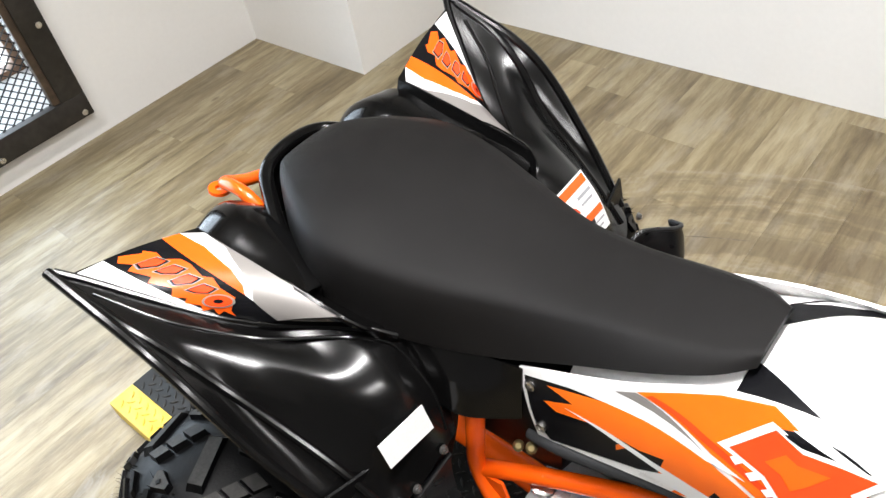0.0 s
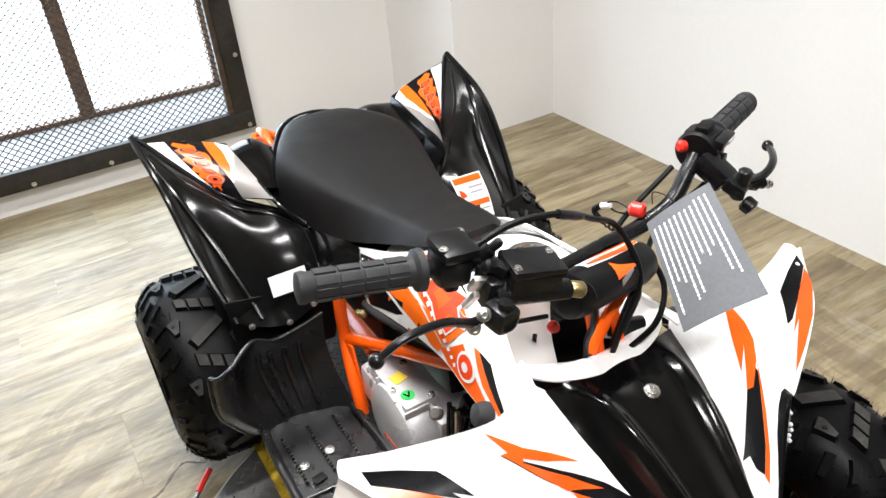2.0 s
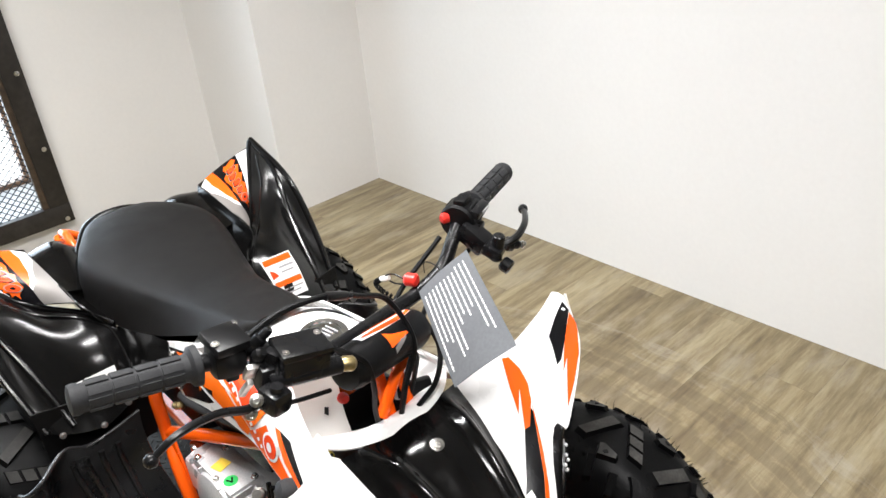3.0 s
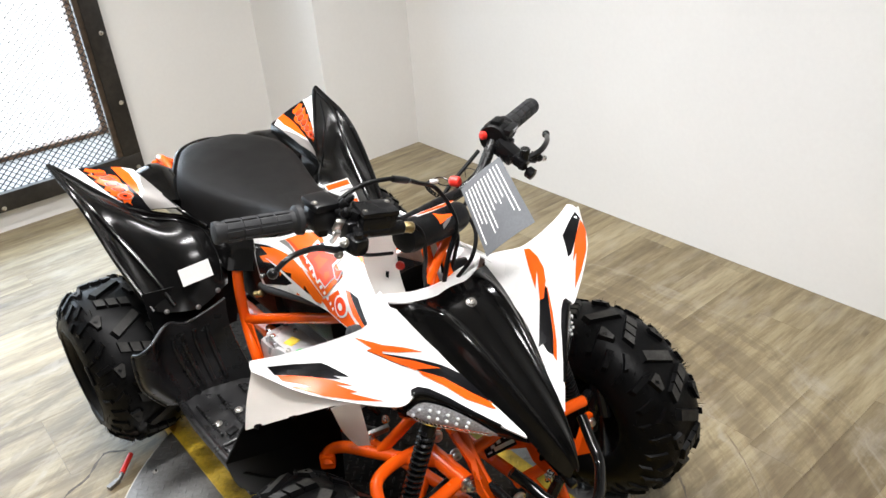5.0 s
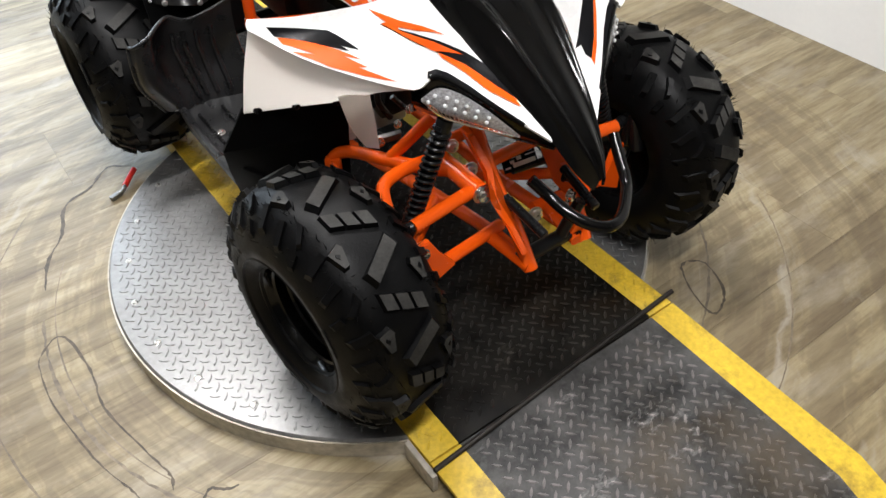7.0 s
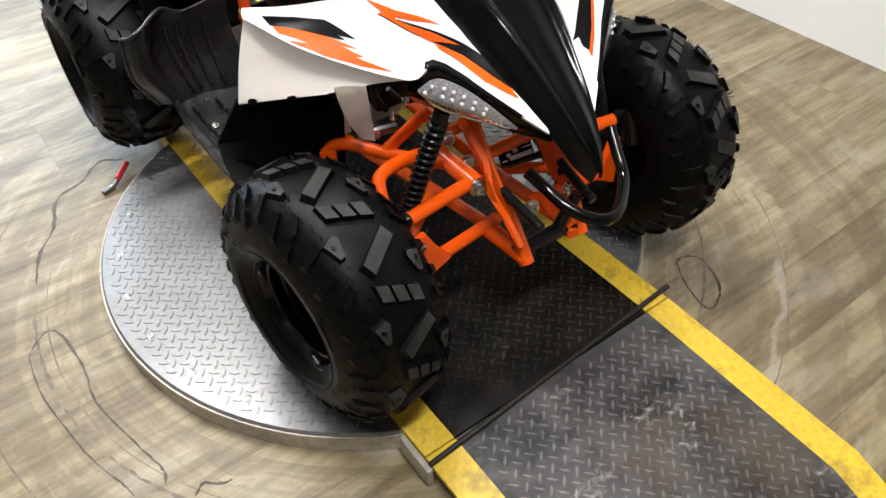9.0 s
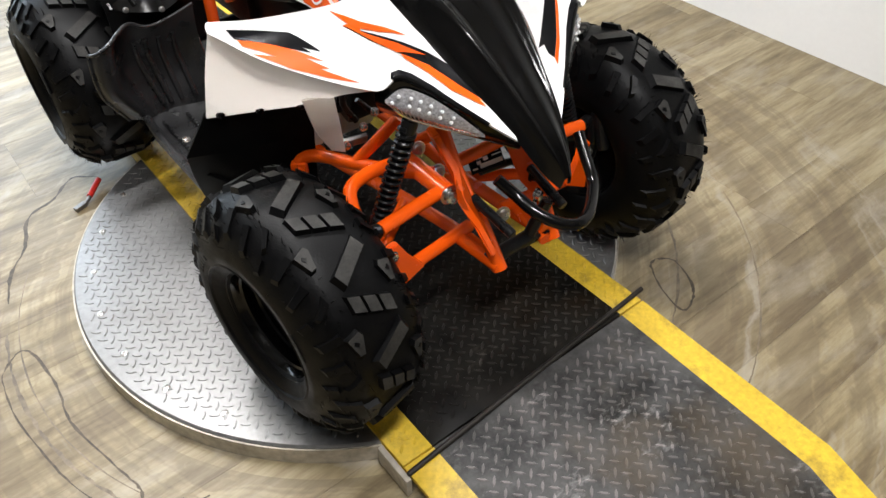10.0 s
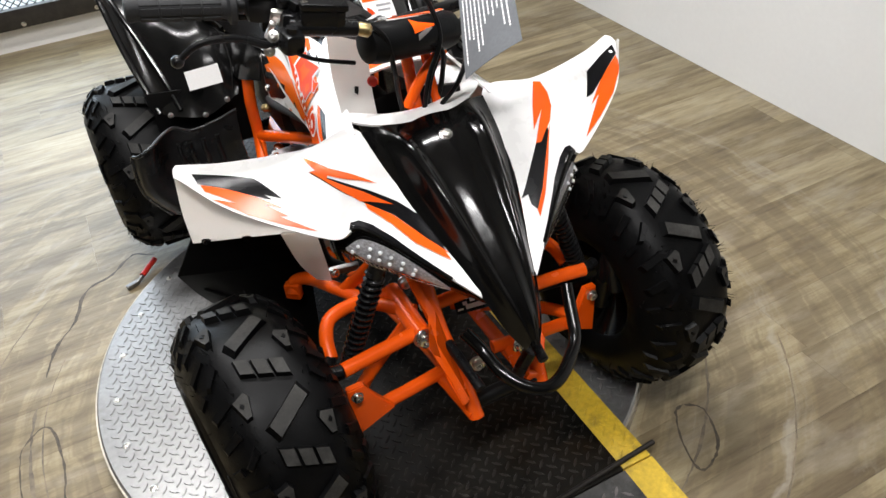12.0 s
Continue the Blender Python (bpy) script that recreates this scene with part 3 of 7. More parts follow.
for k in range(7):
    bolt("frame_bolt", (0.27 - 0.313 * k, FY - 0.019, 0.122), (0, -1, 0), 0.008, window)
for k in range(1, 6):
    bolt("frame_bolt", (0.275, FY - 0.019, 0.122 + 0.33 * k), (0, -1, 0), 0.008, window)
bm = bmesh.new()
add(bm, [(-6, 3.6, -0.5), (4, 3.6, -0.5), (4, 3.6, 4), (-6, 3.6, 4)], [(0, 1, 2, 3)])
setting("backdrop", bm, OUTSIDE_GLOW, "bright overcast daylight outside the window", "backdrop")

# ---------------------------------------------------------------- turntable and lift plate
PLATE = 0.05
DISC = (-0.067, -0.185, 0.643)


def treads(bm, inside, x0, x1, y0, y1, z, pitch=0.0212, length=0.0235, width=0.0056, height=0.0015, turn=math.pi / 4):
    """Raised almond treads of chequer plate, turned a quarter from row to row."""
    ca, sa = math.cos(turn), math.sin(turn)
    n = int(max(x1 - x0, y1 - y0) * 1.5 / pitch)
    cx, cy = (x0 + x1) / 2, (y0 + y1) / 2
    prof = ((-0.5, 0.0), (-0.25, 0.8), (0.25, 0.8), (0.5, 0.0))
    for i in range(-n, n + 1):
        for j in range(-n, n + 1):
            gx, gy = i * pitch, j * pitch
            px, py = cx + ca * gx - sa * gy, cy + sa * gx + ca * gy
            if not inside(px, py):
                continue
            a = turn + (math.pi / 2 if (i + j) % 2 else 0.0)
            dx, dy = math.cos(a), math.sin(a)
            lo, hi = [], []
            for s, w in ((-0.5, 0.0), (-0.2, 0.5), (0.2, 0.5), (0.5, 0.0), (0.2, -0.5), (-0.2, -0.5)):
                lo.append((px + dx * s * length - dy * w * width, py + dy * s * length + dx * w * width, z))
                hi.append((px + 0.72 * (dx * s * length - dy * w * width), py + 0.72 * (dy * s * length + dx * w * width), z + height))
            add(bm, lo + hi, [(6, 7, 8, 9, 10, 11)] + [(k, (k + 1) % 6, 6 + (k + 1) % 6, 6 + k) for k in range(6)])


TX0, TX1, STRIPE = -0.372, 0.264, 0.066
table = thing("turntable", "round galvanised chequer-plate turntable, flush with the lift plate", "turntable")
bm = bmesh.new()
lathe(bm, [(DISC[2], 0.002), (DISC[2], PLATE - 0.004), (DISC[2] - 0.004, PLATE)], pose(DISC[0], DISC[1], 0), 128)
disc = part("disc", bm, [CHECKER_PLATE], table)
bm = bmesh.new()
lathe(bm, [(DISC[2] + 0.0005, 0.001), (DISC[2] + 0.004, 0.001), (DISC[2] + 0.004, PLATE - 0.006), (DISC[2] + 0.0005, PLATE - 0.006)], pose(DISC[0], DISC[1], 0), 128, closed=True)
part("rim", bm, PLATE_RIM, table, "dusty steel rim")
bm = bmesh.new()
treads(bm, lambda x, y: math.hypot(x - DISC[0], y - DISC[1]) < DISC[2] - 0.02 and not TX0 - 0.012 < x < TX1 + 0.012, -0.75, 0.62, -0.87, 0.5, PLATE, turn=math.pi / 4 + 0.12)
tagged(part("plate_treads", bm, CHECKER_PLATE, table, "raised almond treads"), kind="stuff")
for a in range(12):
    an = radians(205 - 27 * a * 0.5 + 8)
    bolt("disc_bolt", (DISC[0] + (DISC[2] - 0.045) * math.cos(an), DISC[1] + (DISC[2] - 0.045) * math.sin(an), PLATE), (0, 0, 1), 0.006, table, height=0.004)

lift = thing("lift_plate", "worn black chequer-plate lift table with yellow painted edges", "lift table")
YT0, YT1, YR = 1.16, -0.822, -1.9
TOP = PLATE + 0.006
bm = bmesh.new()
box(bm, (TX1 - TX0 - 2 * STRIPE, YT1 * -1 + YT0 - 0.004, TOP - 0.004), pose((TX0 + TX1) / 2, (YT0 + YT1) / 2, 0.004 + (TOP - 0.004) / 2), 0.002)
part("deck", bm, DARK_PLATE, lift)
for sx, xa in ((-1, TX0), (1, TX1 - STRIPE)):
    bm = bmesh.new()
    box(bm, (STRIPE, YT0 - YT1 - 0.004, TOP - 0.003), pose(xa + STRIPE / 2, (YT0 + YT1) / 2, 0.003 + (TOP - 0.003) / 2), 0.002)
    part("edge_stripe", bm, YELLOW_PAINT, lift, "worn yellow painted edge")
bm = bmesh.new()
treads(bm, lambda x, y: TX0 + STRIPE + 0.012 < x < TX1 - STRIPE - 0.012 and YT1 + 0.02 < y < YT0 - 0.02, TX0, TX1, YT1, YT0, TOP)
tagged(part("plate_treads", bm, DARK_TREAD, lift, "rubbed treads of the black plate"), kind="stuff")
bm = bmesh.new()
treads(bm, lambda x, y: (TX0 + 0.01 < x < TX0 + STRIPE - 0.01 or TX1 - STRIPE + 0.01 < x < TX1 - 0.01) and YT1 + 0.02 < y < YT0 - 0.02, TX0, TX1, YT1, YT0, TOP)
tagged(part("stripe_treads", bm, YELLOW_PAINT, lift), kind="stuff")

ramp_thing = thing("loading_ramp", "black chequer-plate ramp with yellow painted edges, hinged to the lift table", "ramp")
YB = -1.27  # where the ramp narrows
INSET = 0.16
tilt = (TOP - 0.012) / (YT1 - YR)


def ramp_z(y):
    return 0.012 + (y - YR) * tilt


def ramp_edge(x, y, inner):
    k = max(0.0, (YB - y) / (YB - YR)) * INSET
    return x + k if x < -0.05 else x - k


def prism(bm, outline, zf, drop):
    n = len(outline)
    top = [(x, y, zf(y)) for x, y in outline]
    low = [(x, y, zf(y) - drop) for x, y in outline]
    add(bm, top + low, [tuple(range(n)), tuple(range(2 * n - 1, n - 1, -1))] + [(i, (i + 1) % n, n + (i + 1) % n, n + i) for i in range(n)])
    bmesh.ops.recalc_face_normals(bm, faces=bm.faces)


yt = YT1 - 0.0015
xi0, xi1 = TX0 + STRIPE, TX1 - STRIPE
bm = bmesh.new()
prism(bm, [(xi0, yt), (xi1, yt), (xi1, YB), (xi1 - INSET, YR), (xi0 + INSET, YR), (xi0, YB)], ramp_z, 0.009)
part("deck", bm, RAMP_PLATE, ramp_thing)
for xa, xb, s in ((TX0, xi0, 1), (TX1, xi1, -1)):
    bm = bmesh.new()
    prism(bm, [(xa, yt), (xb, yt), (xb, YB), (xb + s * INSET, YR), (xa + s * INSET, YR), (xa, YB)], ramp_z, 0.011)
    part("edge_stripe", bm, YELLOW_PAINT, ramp_thing, "worn yellow painted edge")
bm = bmesh.new()
treads(bm, lambda x, y: ramp_edge(xi0, y, 1) + 0.014 < x < ramp_edge(xi1, y, 1) - 0.014 and YR + 0.02 < y < yt - 0.02, TX0, TX1, YR, yt, 0.0)
for v in bm.verts:
    v.co.z += ramp_z(v.co.y)
tagged(part("plate_treads", bm, RAMP_TREAD, ramp_thing, "rubbed treads of the black plate"), kind="stuff")
bm = bmesh.new()
rod(bm, (-0.377, -0.841, TOP + 0.0035), (0.287, -0.801, TOP + 0.0045), 0.0054, 12, 0.002)
part("hinge_rod", bm, RUSTY_ROD, ramp_thing, "dark steel hinge rod")
bm = bmesh.new()
box(bm, (0.012, 0.09, 0.05), pose(TX0 - 0.009, -0.805, 0.031), 0.003)
part("hinge_bracket", bm, PLATE_RIM, ramp_thing, "steel hinge bracket")

# red-handled latch beside the turntable
latch = thing("latch_handle", "red-sleeved latch handle lying beside the turntable", "handle", at=(-0.51, 0.385, 0))
bm = bmesh.new()
tube(bm, [(0.024, 0.030, 0.016), (0.002, 0.004, 0.015), (-0.020, -0.022, 0.013)], 0.0075)
part("sleeve", bm, RED_PLASTIC, latch, "red plastic sleeve")
bm = bmesh.new()
tube(bm, [(-0.020, -0.022, 0.012), (-0.032, -0.034, 0.009), (-0.046, -0.036, 0.008)], 0.0055)
box(bm, (0.034, 0.014, 0.012), pose(-0.052, -0.040, 0.006, 0, 0, 20), 0.002)
part("bar", bm, DARK_STEEL, latch, "dull steel latch bar")

# ---------------------------------------------------------------- the quad bike
bike = thing("quad_bike", "white, orange and black youth quad bike on a lift table", "quad bike")
RNG = random.Random(7)


def build_wheel(name, centre, steer, R, width, side, pitches, label):
    """side: +1 has its outer face towards +X. The axle lies along local X."""
    m = Matrix.Translation(centre) @ Matrix.Rotation(radians(steer), 4, "Z")
    Rb, hw, bead = R - 0.011, width / 2, 0.104
    turn_x = Matrix.Rotation(radians(90), 4, "Y")
    # rim: the part itself
    bm = bmesh.new()
    o = 1.0
    prof = [(0.030, -hw * 0.10), (0.055, -hw * 0.06), (0.070, -hw * 0.15), (0.082, -hw * 0.20), (0.0865, hw * 0.10), (0.0895, hw * 0.14), (0.0905, hw * 0.40), (0.094, hw * 0.44), (0.095, hw * 0.62), (0.1045, hw * 0.70), (0.1145, hw * 0.76), (0.1155, hw * 0.83),
            (0.1085, hw * 0.84), (0.099, hw * 0.72), (0.093, -hw * 0.6), (0.105, -hw * 0.75), (0.113, -hw * 0.82), (0.108, -hw * 0.84), (0.080, -hw * 0.55), (0.030, -hw * 0.2)]
    lathe(bm, prof, m @ Matrix.Rotation(radians(90 if side > 0 else -90), 4, "Y"), 56, closed=True)
    bmesh.ops.recalc_face_normals(bm, faces=bm.faces)
    wheel = part(name, bm, BLACK_GLOSS, bike, label)
    bm = bmesh.new()
    mo = m @ Matrix.Rotation(radians(90 if side > 0 else -90), 4, "Y")
    lathe(bm, [(0.032, -hw * 0.3), (0.032, hw * 0.0), (0.024, hw * 0.06), (0.022, hw * 0.16), (0.016, hw * 0.20)], mo, 24)
    part("hub", bm, BLACK_METAL, wheel)
    bm = bmesh.new()
    lathe(bm, [(0.0125, hw * 0.18), (0.0125, hw * 0.30), (0.010, hw * 0.34), (0.005, hw * 0.38)], mo, 6)
    part("axle_nut", bm, DARK_STEEL, wheel, "dull axle nut")
    for k in range(4):
        a = math.pi / 2 * k + 0.6
        bm = bmesh.new()
        lathe(bm, [(0.0075, -hw * 0.10), (0.0075, hw * 0.04), (0.005, hw * 0.08)], mo @ Matrix.Translation((0.048 * math.cos(a), 0.048 * math.sin(a), 0)), 6)
        part("wheel_nut", bm, STEEL, wheel, "zinc wheel nut")
    # tyre

    def crown(a):
        return Rb - (R * 0.30) * abs(a) ** 4.2

    bm = bmesh.new()
    outer = [(crown(a), a * hw) for a in [x / 10 for x in range(-9, 10)]]
    prof = [(bead, -hw * 0.80), (bead + 0.012, -hw * 0.90), (bead + 0.035, -hw * 1.0), (crown(0.9) - 0.028, -hw * 1.01)] + outer + [(crown(0.9) - 0.028, hw * 1.01), (bead + 0.035, hw * 1.0), (bead + 0.012, hw * 0.90), (bead, hw * 0.80)]
    lathe(bm, prof, m @ turn_x, 96, closed=True)
    bmesh.ops.recalc_face_normals(bm, faces=bm.faces)
    tyre = part("tyre", bm, RUBBER, wheel, "black off-road tyre", 50)
    bm = bmesh.new()
    # raised ring and lettering-like bars on the outer wall
    rr = bead + 0.026
    lathe(bm, [(rr, side * hw * 0.955), (rr + 0.003, side * hw * 1.005), (rr + 0.006, side * hw * 0.985)], m @ turn_x, 96, caps=False)
    part("sidewall_ring", bm, RUBBER, tyre)
    for a0, count in ((0.4, 5), (2.5, 4), (4.6, 6)):  # raised marking too worn to read
        bm = bmesh.new()
        for k in range(count):
            a = a0 + 0.085 * k
            c = m @ Vector((side * hw * 1.003, (rr + 0.022) * math.cos(a), (rr + 0.022) * math.sin(a)))
            box(bm, (0.004, 0.010, 0.013), Matrix.Translation(c) @ Matrix.Rotation(radians(steer), 4, "Z") @ Matrix.Rotation(a, 4, "X"), 0.001)
        part("sidewall_mark", bm, RUBBER, tyre, "worn raised marking")
    # tread
    pitch = 2 * math.pi / pitches
    shapes = []  # outline in (turn, across), height, scuffed top
    flip = -side
    for k in range(3):  # split bar
        a0 = -0.33 + 0.225 * k
        c0, c1 = -0.34 * a0, -0.34 * (a0 + 0.20)
        shapes.append(([(-c0 - 0.10, a0), (-c0 + 0.10, a0), (-c1 + 0.10, a0 + 0.20), (-c1 - 0.10, a0 + 0.20)], 1.0, 1))
    shapes.append(([(0.575, -0.34), (0.74, -0.25), (0.46, 0.40), (0.295, 0.31)], 1.0, 1))  # long bar
    for cu, cv, w in ((0.29, -0.50, 1), (0.80, 0.50, -1)):  # triangles with a dimple
        shapes.append(([(cu - 0.15, cv + 0.10 * w), (cu - 0.10, cv - 0.11 * w), (cu + 0.14, cv - 0.02 * w), (cu + 0.13, cv + 0.07 * w), (cu - 0.09, cv + 0.15 * w)], 0.95, 1))
        shapes.append(([(cu - 0.055, cv - 0.01 * w), (cu - 0.02, cv - 0.035 * w), (cu + 0.02, cv + 0.01 * w), (cu - 0.02, cv + 0.05 * w)], 1.0, 0))
    for w, sh in ((-1, 0.0), (1, 0.5)):  # shoulder slashes
        shapes.append(([(sh + 0.10, w * 0.63), (sh + 0.20, w * 0.60), (sh + 0.27, w * 0.86), (sh + 0.16, w * 0.89)], 0.8, 0))
        shapes.append(([(sh + 0.44, w * 0.70), (sh + 0.55, w * 0.66), (sh + 0.64, w * 0.90), (sh + 0.54, w * 0.92)], 0.8, 0))
        shapes.append(([(sh + 0.66, w * 0.58), (sh + 0.76, w * 0.55), (sh + 0.90, w * 0.74), (sh + 0.86, w * 0.79), (sh + 0.76, w * 0.68)], 0.85, 0))
        shapes.append(([(sh + 0.84, w * 0.84), (sh + 0.93, w * 0.82), (sh + 0.97, w * 0.93), (sh + 0.88, w * 0.95)], 0.7, 0))
    shapes = [([(u, flip * v) for u, v in poly], h, f) for poly, h, f in shapes]
    mt = m
    tb = bmesh.new()
    for p in range(pitches):
        for poly, hgt, scuffed in shapes:
            cu = sum(q[0] for q in poly) / len(poly)
            cv = sum(q[1] for q in poly) / len(poly)
            lo, hi = [], []
            for u, v in poly:
                for lst, grow, up in ((lo, 1.10, -0.002), (hi, 0.88, 0.0105 * hgt)):
                    uu, vv = cu + (u - cu) * grow, cv + (v - cv) * grow
                    an = (p + uu) * pitch
                    r = crown(min(abs(vv), 0.99)) + up
                    ax = vv * hw * (1 + (0.03 if up > 0 and abs(vv) > 0.8 else 0))
                    lst.append(mt @ Vector((ax, r * math.cos(an), r * math.sin(an))))
            n = len(poly)
            fcs = add(tb, lo + hi, [tuple(range(n, 2 * n))] + [(k, (k + 1) % n, n + (k + 1) % n, n + k) for k in range(n)])
            fcs[0].material_index = scuffed
    # moulding hairs
    for k in range(420):
        an, vv = RNG.uniform(0, 2 * math.pi), RNG.choice((-1, 1)) * RNG.uniform(0.45, 0.99)
        r = crown(abs(vv))
        a = Vector((vv * hw, r * math.cos(an), r * math.sin(an)))
        d = (Vector((0.5 * vv, math.cos(an), math.sin(an))) + Vector((RNG.uniform(-.4, .4), RNG.uniform(-.4, .4), RNG.uniform(-.4, .4)))).normalized() * RNG.uniform(0.012, 0.020)
        e = d.orthogonal().normalized() * 0.0009
        f = d.cross(e).normalized() * 0.0009
        add(tb, [mt @ (a + e), mt @ (a - e * 0.5 + f), mt @ (a - e * 0.5 - f), mt @ (a + d)], [(0, 1, 3), (1, 2, 3), (2, 0, 3)])
    bmesh.ops.recalc_face_normals(tb, faces=tb.faces)
    part("tread", tb, [RUBBER, LUG_FACE], wheel, "chunky tread lugs with scuffed tops", 25)
    return wheel


TOPZ = TOP + 0.001
FR_, RR_ = 0.242, 0.230
FY_, RY_ = -0.565, 0.475
STEER = 7.0
build_wheel("front_wheel", (-0.388, FY_ - 0.012, TOPZ + FR_ - 0.004), STEER, FR_, 0.208, -1, 10, "front wheel with a black steel rim")
build_wheel("front_wheel", (0.368, FY_ + 0.012, TOPZ + FR_ - 0.004), STEER, FR_, 0.202, 1, 10, "front wheel with a black steel rim")
build_wheel("rear_wheel", (-0.405, RY_, TOPZ + RR_ - 0.004), 0, RR_, 0.235, -1, 10, "wide rear wheel with a black steel rim")
build_wheel("rear_wheel", (0.405, RY_, TOPZ + RR_ - 0.004), 0, RR_, 0.235, 1, 10, "wide rear wheel with a black steel rim")
bm = bmesh.new()
rod(bm, (-0.36, RY_, TOPZ + RR_), (0.36, RY_, TOPZ + RR_), 0.022)
part("rear_axle", bm, BLACK_METAL, bike)
bm = bmesh.new()
tube(bm, [(-0.05, RY_, TOPZ + RR_), (-0.06, 0.30, 0.30), (-0.07, 0.12, 0.30)], 0.025)
tube(bm, [(0.05, RY_, TOPZ + RR_), (0.06, 0.30, 0.30), (0.07, 0.12, 0.30)], 0.025)
part("swingarm", bm, ORANGE_PAINT, bike, "orange steel swingarm")


# -------- seat
def seat_mesh():
    bm = bmesh.new()
    # y, half width at the hem and at the top edge, crown z, hem z
    sec = [(0.600, 0.034, 0.028, 0.744, 0.704), (0.594, 0.058, 0.050, 0.766, 0.696), (0.560, 0.090, 0.080, 0.779, 0.686), (0.50, 0.134, 0.116, 0.785, 0.676), (0.42, 0.170, 0.150, 0.781, 0.668), (0.34, 0.170, 0.148, 0.769, 0.664),
           (0.24, 0.147, 0.122, 0.757, 0.662), (0.14, 0.122, 0.090, 0.752, 0.678), (0.05, 0.104, 0.073, 0.759, 0.710), (-0.04, 0.089, 0.064, 0.772, 0.744), (-0.10, 0.070, 0.054, 0.782, 0.764), (-0.134, 0.046, 0.036, 0.788, 0.774)]
    prof = [(1.00, 0.0), (1.015, 0.3), (1.02, 0.6), (1.0, 0.80), (0.94, 0.915), (0.80, 0.965), (0.4, 0.992), (0.0, 1.0)]
    prof = prof + [(-a, b) for a, b in reversed(prof[:-1])]
    line = [spline([(t[0], t[1], t[2]) for t in sec], 4), spline([(t[0], t[3], t[4]) for t in sec], 4)]
    rings = []
    for a, c in zip(*line):
        y, w, wt, top, low = a.x, a.y, a.z, c.y, c.z
        rings.append([bm.verts.new((p * (w + (wt - w) * min(q / 0.85, 1.0)), y, low + q * (top - low))) for p, q in prof])
    for a, c in zip(rings[:-1], rings[1:]):
        for k in range(len(prof) - 1):
            bm.faces.new((a[k], a[k + 1], c[k + 1], c[k]))
        bm.faces.new((a[-1], a[0], c[0], c[-1]))
    bm.faces.new(rings[0])
    bm.faces.new(list(reversed(rings[-1])))
    bmesh.ops.recalc_face_normals(bm, faces=bm.faces)
    return bm


seat = part("seat", seat_mesh(), SEAT_VINYL, bike, "black grained vinyl seat", 70)
RIM = [(-0.166, 0.40, 0.688), (-0.146, 0.49, 0.702), (-0.104, 0.568, 0.724), (-0.060, 0.622, 0.742), (0.0, 0.632, 0.750), (0.060, 0.622, 0.742), (0.104, 0.568, 0.724), (0.146, 0.49, 0.702), (0.166, 0.40, 0.688)]
bm = bmesh.new()
tube(bm, RIM, 0.012, 12, 6)
back = Sheet([[(x, y, z + 0.004) for x, y, z in RIM], [(x * 0.97, y + 0.008, z - 0.03) for x, y, z in RIM], [(x * 0.9, y - 0.02, 0.655) for x, y, z in RIM]], 1, (0, 1, 0.3))
back.solid(bm, 0.012, 10, 40)
part("seat_base", bm, BLACK_GLOSS, seat, "black plastic seat base rim")

# -------- tail between the rear fenders
tail = Sheet([[(-0.215, 0.56, 0.742), (-0.17, 0.60, 0.690), (-0.09, 0.64, 0.682), (0, 0.65, 0.680), (0.09, 0.64, 0.682), (0.17, 0.60, 0.690), (0.215, 0.56, 0.742)],
              [(-0.205, 0.43, 0.722), (-0.16, 0.46, 0.680), (-0.09, 0.50, 0.676), (0, 0.50, 0.674), (0.09, 0.50, 0.676), (0.16, 0.46, 0.680), (0.205, 0.43, 0.722)],
              [(-0.198, 0.31, 0.708), (-0.15, 0.30, 0.668), (-0.09, 0.32, 0.664), (0, 0.32, 0.662), (0.09, 0.32, 0.664), (0.15, 0.30, 0.668), (0.198, 0.31, 0.708)]])
bm = bmesh.new()
tail.solid(bm, 0.004, 12, 28)
part("tail_panel", bm, BLACK_GLOSS, bike, "glossy black tail panel")
for s in (-1, 1):
    bm = bmesh.new()
    hump = Sheet([[(0.11, 0.40, 0.665), (0.155, 0.40, 0.700), (0.200, 0.40, 0.715)], [(0.10, 0.49, 0.69), (0.150, 0.50, 0.730), (0.205, 0.50, 0.728)], [(0.085, 0.57, 0.70), (0.145, 0.585, 0.746), (0.21, 0.58, 0.742)],
                  [(0.08, 0.635, 0.68), (0.14, 0.65, 0.722), (0.205, 0.635, 0.722)], [(0.085, 0.675, 0.64), (0.14, 0.69, 0.665), (0.195, 0.672, 0.675)]], s)
    hump.solid(bm, 0.004, 20, 14)
    part("tail_cowl", bm, BLACK_GLOSS, bike, "glossy black rounded tail cowl")
bm = bmesh.new()
tube(bm, [(-0.108, 0.57, 0.69), (-0.112, 0.625, 0.735), (-0.104, 0.685, 0.722), (-0.06, 0.700, 0.690), (0.0, 0.700, 0.670), (0.06, 0.690, 0.660), (0.10, 0.650, 0.650)], 0.0105, 14, 6)
grab = part("grab_bar", bm, ORANGE_PAINT, bike, "orange tubular rear grab bar")
bm = bmesh.new()
lathe(bm, [(0.0075, 0), (0.0185, 0), (0.0185, 0.006), (0.0075, 0.006)], pose(-0.106, 0.708, 0.698, 8, 10, 0), 24, closed=True)
part("tow_eye", bm, ORANGE_PAINT, grab, "orange tow eye with a hole")

